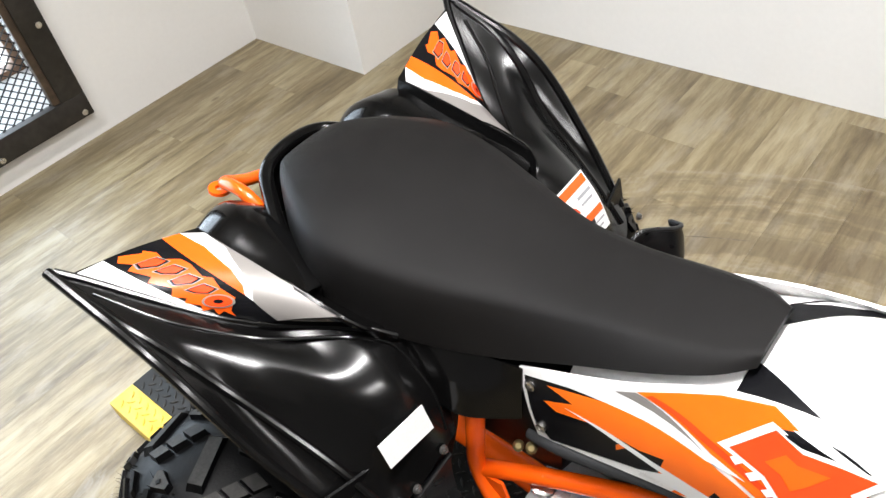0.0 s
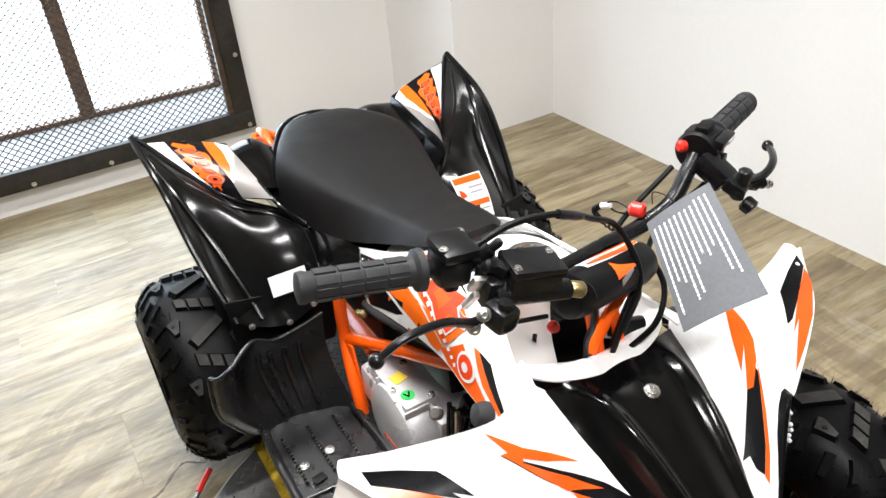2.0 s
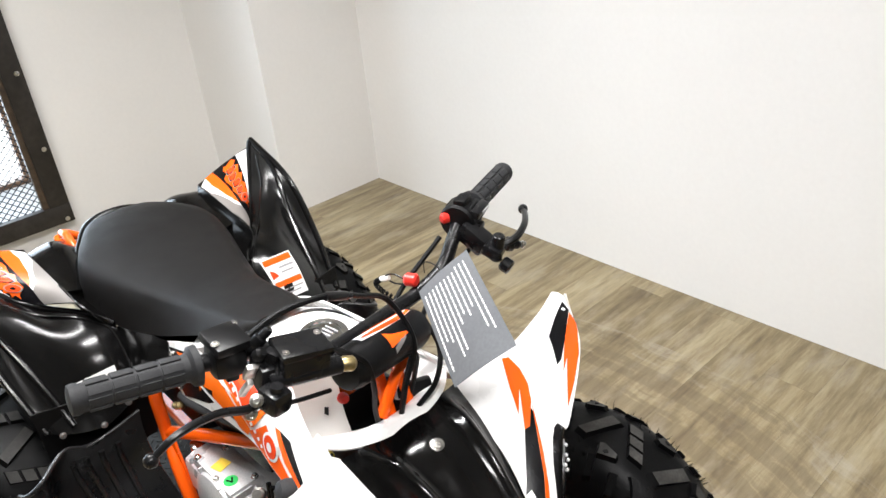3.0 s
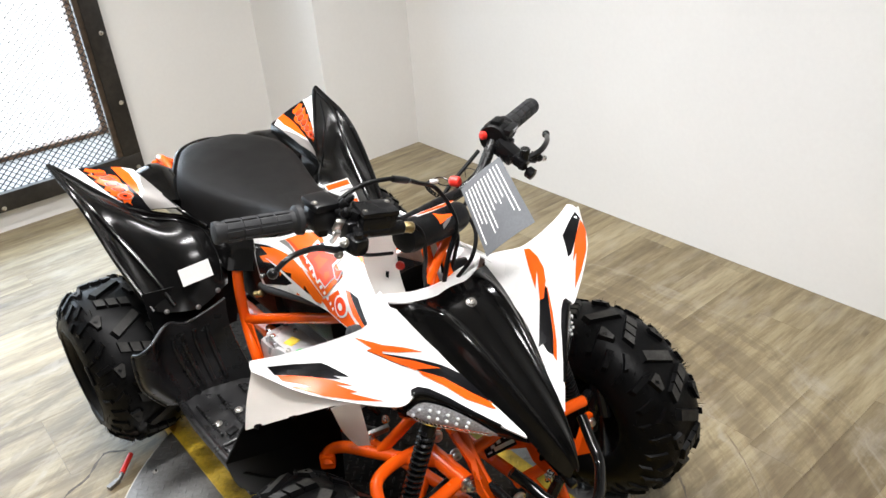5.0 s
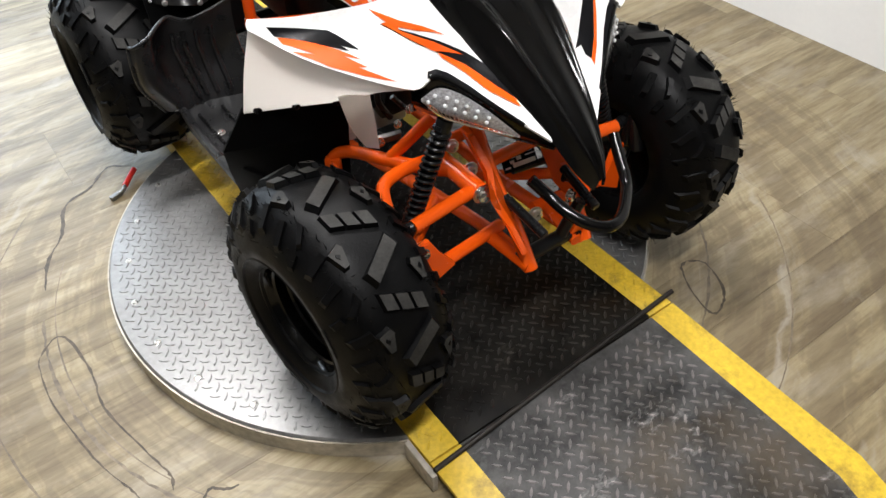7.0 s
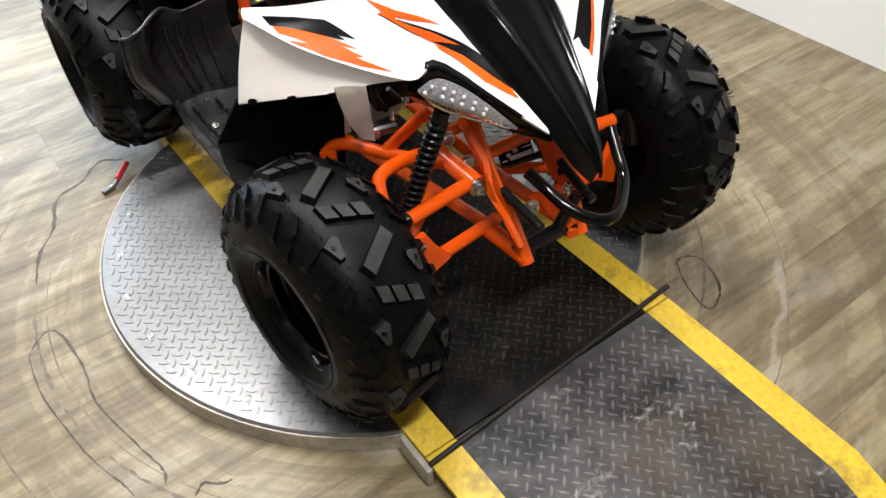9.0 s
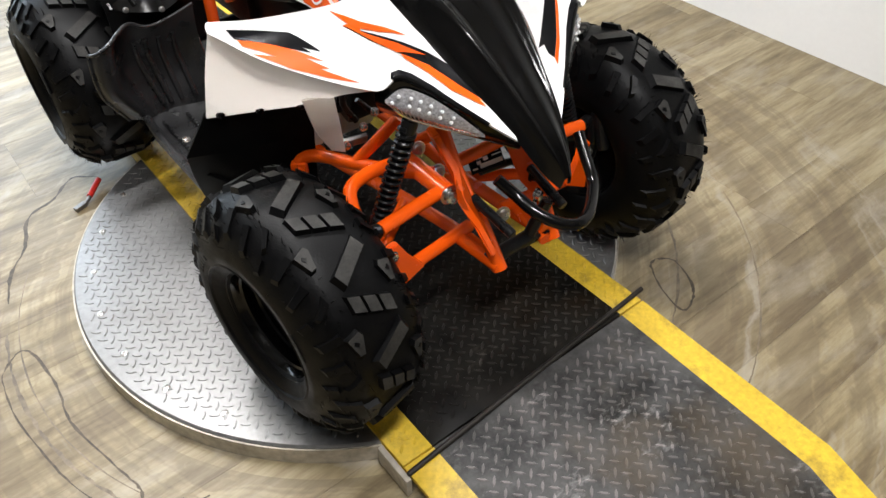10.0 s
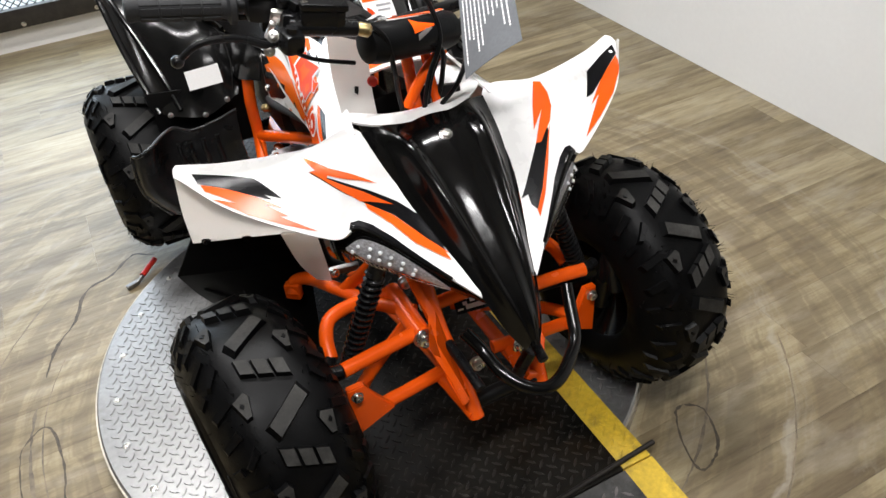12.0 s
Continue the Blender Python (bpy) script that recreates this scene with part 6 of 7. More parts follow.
# fittings behind the front mudguards
for s in (-1, 1):
    bm = bmesh.new()
    lathe(bm, [(0.010, 0), (0.017, 0.004), (0.017, 0.038), (0.012, 0.044)], pose(s * 0.196, -0.385, 0.520), 20)
    part("reservoir", bm, AMBER_PLASTIC, bike, "amber plastic fluid reservoir")
    bm = bmesh.new()
    tube(bm, [(s * 0.196, -0.385, 0.522), (s * 0.196, -0.388, 0.49), (s * 0.188, -0.392, 0.455), (s * 0.160, -0.40, 0.43)], 0.010, 12, 5)
    part("breather_hose", bm, BLACK_MATT, bike, "black rubber hose")
    bm = bmesh.new()
    tube(bm, [(s * 0.165, -0.40, 0.56), (s * 0.170, -0.405, 0.52), (s * 0.150, -0.41, 0.48)], 0.006, 10, 5)
    tube(bm, [(s * 0.150, -0.42, 0.53), (s * 0.125, -0.43, 0.50), (s * 0.10, -0.44, 0.50)], 0.005, 10, 5)
    part("breather_hose", bm, BLACK_METAL, bike, "thin black hose")
    bm = bmesh.new()
    box(bm, (0.055, 0.010, 0.020), pose(s * 0.170, -0.425, 0.452, 20, 0, s * 12), 0.003)
    brk = part("hose_bracket", bm, DARK_STEEL, bike, "dull steel hose bracket")
    for x, y, z in ((0.214, -0.392, 0.520), (0.150, -0.432, 0.478), (0.190, -0.434, 0.456), (0.128, -0.44, 0.505)):
        bolt("bracket_bolt", (s * x, y, z), (-0.2 * s, -1, 0.3), 0.0065, brk, STEEL, 0.008, "bright zinc bolt")

# bumper
bm = bmesh.new()
tube(bm, [(-0.077, -0.717, 0.492), (-0.062, -0.743, 0.470), (-0.051, -0.786, 0.452), (-0.031, -0.819, 0.440), (-0.003, -0.836, 0.434), (0.031, -0.828, 0.432), (0.071, -0.799, 0.434), (0.096, -0.774, 0.440), (0.111, -0.738, 0.465), (0.123, -0.707, 0.490)], 0.0105, 14, 6)
bmp = part("bumper", bm, BLACK_GLOSS, bike, "black tubular front bumper")
# -------- engine
bm = bmesh.new()
box(bm, (0.17, 0.26, 0.16), pose(-0.03, -0.02, 0.335), 0.018)
eng = part("engine", bm, ALUMINIUM, bike, "cast aluminium engine")
bm = bmesh.new()
lathe(bm, [(0.106, 0.0), (0.106, 0.045), (0.099, 0.060), (0.088, 0.066), (0.060, 0.072), (0.030, 0.073)], pose(-0.105, -0.045, 0.345, 0, -90, 0), 64)
for v in bm.verts:
    v.co.z = min(v.co.z, 0.444)
box(bm, (0.07, 0.15, 0.09), pose(-0.128, 0.035, 0.365), 0.02)
box(bm, (0.075, 0.17, 0.03), pose(-0.122, -0.02, 0.431), 0.010)
cov = part("clutch_cover", bm, ALUMINIUM, eng, "rounded silver clutch cover")
for k in range(6):
    a = radians(-200 + 44 * k)
    bolt("cover_bolt", (-0.152, -0.045 + 0.094 * math.cos(a), 0.342 + 0.094 * math.sin(a)), (-1, 0, 0), 0.006, cov, height=0.008)
bm = bmesh.new()
lathe(bm, [(0.020, 0), (0.020, 0.012), (0.012, 0.016)], span((-0.125, 0.085, 0.425), (-0.125, 0.085, 0.5)), 20)
part("filler_cap", bm, STEEL, eng, "silver filler cap")
bm = bmesh.new()
lathe(bm, [(0.013, 0), (0.013, 0.010), (0.009, 0.013)], span((-0.120, -0.155, 0.455), (-0.15, -0.175, 0.49)), 16)
part("valve_cap", bm, STEEL, eng, "silver valve cap")
bm = bmesh.new()
lathe(bm, [(0.014, 0), (0.014, 0.0010)], pose(-0.138, -0.073, 0.4462), 28)
dot = part("green_dot", bm, GREEN_LABEL, eng, "round green inspection sticker")
for k in range(2):
    bm = bmesh.new()
    box(bm, (0.003, 0.014, 0.0006), pose(-0.141 + 0.006 * k, -0.073, 0.4476, 0, 0, 25 - 50 * k))
    part("print_bar", bm, BLACK_INK, dot)
bm = bmesh.new()
box(bm, (0.030, 0.028, 0.001), pose(-0.130, -0.02, 0.4468, 0, 0, 15))
part("yellow_label", bm, YELLOW_LABEL, eng, "yellow sticker")
for k in range(5):
    bm = bmesh.new()
    box(bm, (0.052, 0.004, 0.016), pose(-0.140, -0.100 + 0.040 * k - 0.012, 0.436), 0.0015)
    part("casting_rib", bm, ALUMINIUM, eng)
for x, y in ((-0.100, -0.098), (-0.155, -0.045), (-0.100, 0.015), (-0.152, 0.035), (-0.104, 0.055)):
    bolt("case_bolt", (x, y, 0.4455), (0, 0, 1), 0.0055, eng, height=0.007)
bm = bmesh.new()
for k in range(4):
    box(bm, (0.0015, 0.010, 0.007), pose(-0.1785, -0.085 + 0.018 * k, 0.335 - 0.002 * k, 0, 0, 0))
part("red_print", bm, RED_INK, eng, "red printed bars")
bm = bmesh.new()
box(bm, (0.20, 0.30, 0.10), pose(0, -0.02, 0.53), 0.03)
box(bm, (0.25, 0.34, 0.19), pose(0, 0.22, 0.555), 0.04)
part("airbox", bm, BLACK_MATT, bike, "black airbox under the seat")
bm = bmesh.new()
tube(bm, [(-0.125, 0.10, 0.552), (-0.128, 0.04, 0.565), (-0.122, -0.06, 0.592), (-0.116, -0.17, 0.622)], 0.010, 12, 5)
part("rubber_hose", bm, GRIP_RUBBER, bike, "black rubber hose")
bm = bmesh.new()
lathe(bm, [(0.006, 0), (0.008, 0.003), (0.008, 0.014), (0.004, 0.018)], pose(-0.134, 0.115, 0.520, 20, -30, 0), 12)
part("cable_fitting", bm, BRASS, bike, "gold-zinc cable fitting")
bm = bmesh.new()
lathe(bm, [(0.006, 0), (0.008, 0.003), (0.008, 0.014), (0.004, 0.018)], pose(-0.132, 0.095, 0.530, 20, -30, 0), 12)
part("cable_fitting", bm, BRASS, bike, "gold-zinc cable fitting")
for k in range(4):
    bm = bmesh.new()
    tube(bm, [(-0.118, -0.202 - 0.013 * k, 0.515), (-0.130, -0.212 - 0.014 * k, 0.45), (-0.132, -0.222 - 0.012 * k, 0.38), (-0.122, -0.228 - 0.012 * k, 0.30)], 0.0048, 8, 4)
    part("breather_hose", bm, STEEL if k == 2 else BLACK_METAL, bike, "thin breather hose")
bm = bmesh.new()
box(bm, (0.09, 0.12, 0.09), pose(-0.02, -0.185, 0.40, 20, 0, 0), 0.012)
cyl = part("cylinder", bm, BLACK_METAL, eng, "black finned cylinder")
for k in range(6):
    bm = bmesh.new()
    box(bm, (0.125, 0.005, 0.115), pose(-0.02, -0.135 - 0.018 * k, 0.385 + 0.0066 * k, 20, 0, 0), 0.0015)
    part("cooling_fin", bm, BLACK_METAL, cyl)
bm = bmesh.new()
tube(bm, [(0.05, -0.25, 0.40), (0.12, -0.27, 0.34), (0.15, -0.1, 0.28), (0.14, 0.2, 0.30), (0.13, 0.45, 0.42)], 0.018, 12, 6)
part("exhaust", bm, BLACK_METAL, bike, "black exhaust pipe")

# -------- steering and handlebar
bm = bmesh.new()
rod(bm, (0, -0.47, 0.62), (0.0, -0.408, 0.85), 0.010)
stem = part("steering_stem", bm, ORANGE_PAINT, bike, "orange steering stem")
bm = bmesh.new()
rod(bm, (0.040, -0.455, 0.69), (0.028, -0.414, 0.85), 0.0075)
part("stem_strut", bm, ORANGE_PAINT, stem)
bm = bmesh.new()
tube(bm, [(0.060, -0.430, 0.820), (0.020, -0.440, 0.795), (-0.020, -0.446, 0.745)], 0.009, 12, 4)
part("stem_brace", bm, ORANGE_PAINT, stem)
bm = bmesh.new()
box(bm, (0.050, 0.018, 0.040), pose(0.055, -0.440, 0.742, -15, 0, -20), 0.006)
part("ignition_barrel", bm, BLACK_METAL, stem, "black ignition barrel")
bm = bmesh.new()
box(bm, (0.085, 0.032, 0.026), pose(0.0, -0.408, 0.852, -15, 0, -7), 0.006)
part("bar_clamp", bm, ORANGE_PAINT, stem, "orange handlebar clamp")
bar = Vector((0.0, -0.400, 0.872))
bm = bmesh.new()
tube(bm, [(-0.372, -0.403, 0.983), (-0.245, -0.420, 0.962), (-0.175, -0.425, 0.945), (-0.095, -0.418, 0.888), (-0.05, -0.408, 0.872), (0.05, -0.396, 0.870), (0.112, -0.392, 0.872), (0.168, -0.394, 0.893), (0.208, -0.385, 0.931), (0.250, -0.370, 0.951), (0.395, -0.3145, 0.953)], 0.0115, 14, 6)
hb = part("handlebar", bm, BLACK_METAL, bike, "black tubular handlebar turned slightly to the left")
for a, b in (((-0.384, -0.4015, 0.985), (-0.246, -0.420, 0.962)), ((0.404, -0.311, 0.953), (0.270, -0.3622, 0.952))):
    A, B = Vector(a), Vector(b)
    L_ = (B - A).length
    bm = bmesh.new()
    prof = [(0.010, -0.004), (0.0175, -0.002), (0.0185, 0.004)]
    prof += [(0.0166, 0.010), (0.0166, L_ - 0.020), (0.018, L_ - 0.014), (0.0245, L_ - 0.010), (0.0255, L_ - 0.002), (0.020, L_)]
    lathe(bm, prof, span(A, B), 28)
    grip = part("grip", bm, GRIP_RUBBER, hb, "ribbed dark grey rubber grip")
    for ring in range(8):  # raised pads in rows round the grip
        a = 2 * math.pi * ring / 8
        for k in range(4):
            step = (L_ - 0.034) / 4
            bm = bmesh.new()
            box(bm, (0.0030, 0.0098, step - 0.003), span(A, B) @ pose(0.0166 * math.cos(a), 0.0166 * math.sin(a), 0.014 + step * (k + 0.5), 0, 0, math.degrees(a)), 0.0008)
            part("grip_pad", bm, GRIP_RUBBER, grip)
# throttle housing, master cylinder and lever on the right
bm = bmesh.new()
ax = Vector((0.139, -0.018, -0.022)).normalized()
mr = Matrix.Translation((-0.214, -0.424, 0.958)) @ pose(0, 0, 0, 0, 9, -7)
box(bm, (0.044, 0.046, 0.044), mr, 0.013)
thr = part("throttle_box", bm, BLACK_METAL, hb, "black thumb throttle housing")
bm = bmesh.new()
box(bm, (0.048, 0.050, 0.014), mr @ pose(0.0, -0.005, 0.026, 8, 0, 8), 0.006)
part("box_lid", bm, BLACK_METAL, thr)
bm = bmesh.new()
box(bm, (0.018, 0.026, 0.036), mr @ pose(0.010, 0.018, -0.026), 0.005)
part("bar_clamp", bm, BLACK_MATT, thr)
for k in ((-0.018, -0.02), (0.018, 0.016)):
    bolt("box_screw", mr @ Vector((k[0], k[1], 0.033)), (0.1, 0, 1), 0.004, thr, height=0.003)
bm = bmesh.new()
tube(bm, [mr @ Vector((-0.005, 0.025, -0.022)), mr @ Vector((-0.035, 0.040, -0.030)), mr @ Vector((-0.060, 0.042, -0.028))], 0.007, 10, 4)
part("thumb_lever", bm, BLACK_MATT, hb, "black thumb throttle lever")
bm = bmesh.new()
mc = Matrix.Translation((-0.150, -0.488, 0.947)) @ pose(0, 0, 0, 6, 12, -9)
box(bm, (0.062, 0.044, 0.034), mc, 0.005)
mcp = part("master_cylinder", bm, BLACK_METAL, hb, "black brake master cylinder")
bm = bmesh.new()
box(bm, (0.066, 0.048, 0.010), mc @ pose(0, 0, 0.021), 0.003)
part("reservoir_lid", bm, BLACK_METAL, mcp)
bm = bmesh.new()
rod(bm, mc @ Vector((-0.045, -0.012, -0.012)), mc @ Vector((0.05, -0.012, -0.012)), 0.012, 14, 0.002)
part("cylinder_barrel", bm, BLACK_METAL, mcp)
bm = bmesh.new()
box(bm, (0.028, 0.045, 0.040), mc @ pose(-0.040, 0.010, -0.015), 0.008)
part("bar_clamp", bm, BLACK_METAL, mcp)
for k in ((-0.026, -0.013), (0.026, 0.013)):
    bolt("cap_screw", mc @ Vector((k[0], k[1], 0.026)), (0.2, 0, 1), 0.004, mcp, height=0.003)
bm = bmesh.new()
lathe(bm, [(0.008, 0), (0.010, 0.003), (0.010, 0.016), (0.006, 0.020)], span(mc @ Vector((0.05, -0.012, -0.012)), mc @ Vector((0.08, -0.016, -0.016))), 12)
part("banjo_bolt", bm, BRASS, mcp, "gold banjo bolt")
bm = bmesh.new()
box(bm, (0.030, 0.034, 0.030), mc @ pose(-0.045, -0.032, -0.022, 0, 0, 20), 0.008)
lathe(bm, [(0.008, 0), (0.008, 0.010)], mc @ pose(-0.045, -0.036, -0.010), 12)
perch = part("lever_perch", bm, BLACK_METAL, hb, "black lever perch")
RLEVER = [mc @ Vector((-0.050, -0.020, -0.022)), (-0.232, -0.500, 0.930), (-0.272, -0.508, 0.953), (-0.320, -0.515, 0.961), (-0.352, -0.509, 0.943)]
bm = bmesh.new()
tube(bm, RLEVER, (0.0062, 0.0042), 10, 6)
bmesh.ops.create_uvsphere(bm, u_segments=12, v_segments=8, radius=0.0085, matrix=Matrix.Translation(RLEVER[-1]))
part("brake_lever", bm, BLACK_METAL, hb, "black ball-ended brake lever")
for at, d, r, h in (((-0.226, -0.512, 0.945), (-0.3, -0.8, 0.5), 0.0062, 0.008), ((-0.232, -0.500, 0.922), (-0.3, -0.9, 0.2), 0.006, 0.008), ((-0.205, -0.505, 0.935), (0.2, -0.9, 0.4), 0.005, 0.008)):
    bolt("perch_bolt", at, d, r, perch, STEEL, h, "bright zinc bolt")
bm = bmesh.new()
box(bm, (0.022, 0.008, 0.026), Matrix.Translation((-0.204, -0.470, 0.952)) @ pose(0, 0, 0, 30, 15, -10), 0.003)
box(bm, (0.008, 0.008, 0.030), Matrix.Translation((-0.220, -0.476, 0.940)) @ pose(0, 0, 0, 30, 25, -10), 0.002)
part("lever_cam", bm, STEEL, perch, "polished zinc lever cam")
bm = bmesh.new()
lathe(bm, [(0.007, 0), (0.009, 0.003), (0.009, 0.014), (0.006, 0.016), (0.006, 0.026), (0.004, 0.030)], span((-0.188, -0.452, 0.972), (-0.168, -0.462, 0.990)), 14)
lathe(bm, [(0.006, 0), (0.008, 0.002), (0.008, 0.012), (0.005, 0.016)], span((-0.196, -0.470, 0.968), (-0.186, -0.486, 0.984)), 14)
part("cable_boot", bm, BLACK_MATT, thr, "black rubber cable boot")
bm = bmesh.new()
box(bm, (0.026, 0.018, 0.014), Matrix.Translation((-0.176, -0.478, 0.966)) @ pose(0, 0, 0, 20, 10, 30), 0.003)
tube(bm, [(-0.176, -0.478, 0.962), (-0.190, -0.500, 0.945), (-0.200, -0.492, 0.915), (-0.165, -0.470, 0.880), (-0.10, -0.455, 0.850)], 0.0032, 8, 6)
part("brake_switch", bm, BLACK_MATT, thr, "black brake light switch with its lead")
# left switch block, perch and lever
bm = bmesh.new()
ml = Matrix.Translation((0.241, -0.374, 0.950)) @ pose(0, 0, 0, 0, -2, 21)
box(bm, (0.054, 0.052, 0.054), ml, 0.016)
lathe(bm, [(0.028, -0.030), (0.031, -0.026), (0.031, 0.0), (0.026, 0.004)], ml @ pose(0.004, 0, 0, 0, 90, 0), 24)
box(bm, (0.030, 0.020, 0.012), ml @ pose(-0.005, -0.004, 0.032), 0.004)
sw = part("switch_block", bm, BLACK_MATT, hb, "black switch block")
bm = bmesh.new()
lathe(bm, [(0.009, 0), (0.009, 0.008), (0.006, 0.011)], span(ml @ Vector((-0.024, 0.016, 0.008)), ml @ Vector((-0.05, 0.034, 0.010))), 14)
part("stop_button", bm, RED_PLASTIC, sw, "red stop button")
bm = bmesh.new()
box(bm, (0.030, 0.050, 0.034), Matrix.Translation((0.228, -0.412, 0.930)) @ pose(0, 0, 0, 30, 0, 10), 0.006)
box(bm, (0.036, 0.030, 0.020), Matrix.Translation((0.234, -0.448, 0.918)) @ pose(0, 0, 0, 25, 0, 20), 0.005)
rod(bm, (0.236, -0.458, 0.945), (0.233, -0.450, 0.900), 0.010, 12, 0.002)
part("lever_perch", bm, BLACK_METAL, hb, "black lever perch")
LL = [(0.246, -0.452, 0.919), (0.275, -0.458, 0.926), (0.306, -0.446, 0.930), (0.340, -0.418, 0.925), (0.366, -0.390, 0.918)]
bm = bmesh.new()
tube(bm, LL, (0.0065, 0.0048), 10, 6)
bmesh.ops.create_uvsphere(bm, u_segments=12, v_segments=8, radius=0.0085, matrix=Matrix.Translation(LL[-1]))
part("brake_lever", bm, BLACK_METAL, hb, "black ball-ended brake lever")
bm = bmesh.new()
lathe(bm, [(0.006, 0), (0.012, 0.002), (0.012, 0.010), (0.008, 0.012), (0.008, 0.020), (0.005, 0.024)], span((0.260, -0.448, 0.916), (0.283, -0.460, 0.909)), 16)
lathe(bm, [(0.009, 0), (0.012, 0.003), (0.012, 0.016), (0.007, 0.018)], span((0.236, -0.460, 0.898), (0.242, -0.484, 0.886)), 16)
adj = part("lever_adjuster", bm, BLACK_METAL, hb, "black knurled lever adjuster")
bolt("adjuster_screw", (0.284, -0.461, 0.909), (0.8, -0.5, -0.2), 0.005, adj, STEEL, 0.006, "bright zinc screw")
bm = bmesh.new()
box(bm, (0.044, 0.016, 0.014), ml @ pose(0.0, -0.030, 0.016, 15, 0, 0), 0.004)
box(bm, (0.020, 0.014, 0.010), ml @ pose(-0.012, -0.032, -0.006, 0, 0, 0), 0.003)
part("switch_paddle", bm, BLACK_METAL, sw, "black switch paddles")
bm = bmesh.new()
box(bm, (0.020, 0.002, 0.005), ml @ pose(0.002, -0.0395, 0.016, 15, 0, 0))
part("switch_print", bm, PRINT_GREY, sw, "small grey printed bar")
# crossbar pad
bm = bmesh.new()
pa, pb = Vector((-0.088, -0.472, 0.880)), Vector((0.075, -0.437, 0.854))
lathe(bm, [(0.018, 0), (0.027, 0.004), (0.0305, 0.02), (0.0305, (pb - pa).length - 0.02), (0.027, (pb - pa).length - 0.004), (0.018, (pb - pa).length)], span(pa, pb), 28)
pad = part("bar_pad", bm, BLACK_MATT, hb, "black handlebar pad with orange graphics")
dd = (pb - pa).normalized()
e1 = Vector((0, -0.6, 0.8))
e1 = (e1 - dd * e1.dot(dd)).normalized()
e2 = dd.cross(e1)


PAD_LIFT = 0.0314


def pad_print(pts, mat, nm):
    b = bmesh.new()
    for k in range(len(pts) - 1):
        (t0, a0, c0), (t1, a1, c1) = pts[k], pts[k + 1]
        rows = []
        for t, a, c in ((t0, a0, c0), (t1, a1, c1)):
            rows.append([pa + dd * t + PAD_LIFT * (math.cos(radians(a + (c - a) * j / 6)) * e1 + math.sin(radians(a + (c - a) * j / 6)) * e2) for j in range(7)])
        add(b, rows[0] + rows[1], [(j, j + 1, 8 + j, 7 + j) for j in range(6)])
    return part(nm, b, mat, pad)


pad_print([(0.040, -80, -34), (0.080, -88, -30), (0.120, -88, -30), (0.152, -80, -40)], WHITE_INK, "white_field")
PAD_LIFT = 0.0322
pad_print([(0.046, -48, -42), (0.080, -52, -33), (0.115, -48, -30), (0.150, -52, -40)], ORANGE_INK, "orange_slash")
pad_print([(0.060, -70, -66), (0.095, -74, -60), (0.150, -72, -60)], ORANGE_INK, "orange_slash")
pad_print([(0.072, -20, 26), (0.086, -4, 22), (0.112, 8, 14)], ORANGE_INK, "orange_slash")
pad_print([(0.078, 30, 46), (0.094, 18, 32), (0.106, 10, 20)], SILVER_INK, "grey_slash")
# cables and tether
CABLES = [[(-0.190, -0.435, 0.975), (-0.135, -0.440, 0.990), (-0.070, -0.445, 0.982), (-0.020, -0.440, 0.955), (0.025, -0.440, 0.925), (0.035, -0.475, 0.865), (0.01, -0.475, 0.80), (0.0, -0.46, 0.72)],
          [(-0.095, -0.470, 0.925), (-0.062, -0.492, 0.895), (-0.050, -0.485, 0.835), (-0.035, -0.455, 0.775), (-0.02, -0.44, 0.70)],
          [(0.225, -0.40, 0.905), (0.14, -0.40, 0.865), (0.06, -0.45, 0.845), (0.02, -0.46, 0.79), (0.015, -0.44, 0.70)],
          [(0.20, -0.36, 0.925), (0.10, -0.36, 0.86), (0.05, -0.40, 0.82), (0.03, -0.43, 0.74)],
          [(-0.12, -0.44, 0.925), (-0.05, -0.47, 0.87), (0.03, -0.475, 0.85), (0.045, -0.45, 0.78), (0.03, -0.43, 0.70)],
          [(0.09, -0.43, 0.86), (0.08, -0.475, 0.83), (0.055, -0.49, 0.79), (0.03, -0.47, 0.745)]]
for c in CABLES:
    bm = bmesh.new()
    tube(bm, c, 0.0042, 8, 8)
    part("cable", bm, BLACK_MATT, bike, "black control cable")
bm = bmesh.new()
lathe(bm, [(0.006, 0), (0.0065, 0.01), (0.0065, 0.032), (0.004, 0.045)], span((-0.075, -0.445, 0.983), (-0.030, -0.442, 0.962)), 12)
part("cable_adjuster", bm, BLACK_METAL, bike, "black cable adjuster")
bm = bmesh.new()
lathe(bm, [(0.008, 0), (0.0108, 0.003), (0.0108, 0.018), (0.007, 0.022)], span((0.121, -0.390, 0.892), (0.110, -0.368, 0.892)), 16)
teth = part("tether_switch", bm, RED_PLASTIC, bike, "red tether kill switch")
bm = bmesh.new()
tube(bm, [(0.112, -0.374, 0.890), (0.106, -0.352, 0.896), (0.101, -0.336, 0.889), (0.107, -0.348, 0.878), (0.113, -0.376, 0.884)], 0.0014, 8, 6)
part("tether_loop", bm, BLACK_METAL, teth, "thin black tether loop")
bm = bmesh.new()
rod(bm, (0.1035, -0.341, 0.887), (0.0985, -0.325, 0.881), 0.0045, 10, 0.001)
part("tether_sleeve", bm, PAPER, teth, "white tether sleeve")
bm = bmesh.new()
line = spline([(0.0985, -0.325, 0.881), (0.094, -0.316, 0.871), (0.098, -0.330, 0.858), (0.108, -0.356, 0.845), (0.10, -0.385, 0.842), (0.07, -0.405, 0.846)], 24)
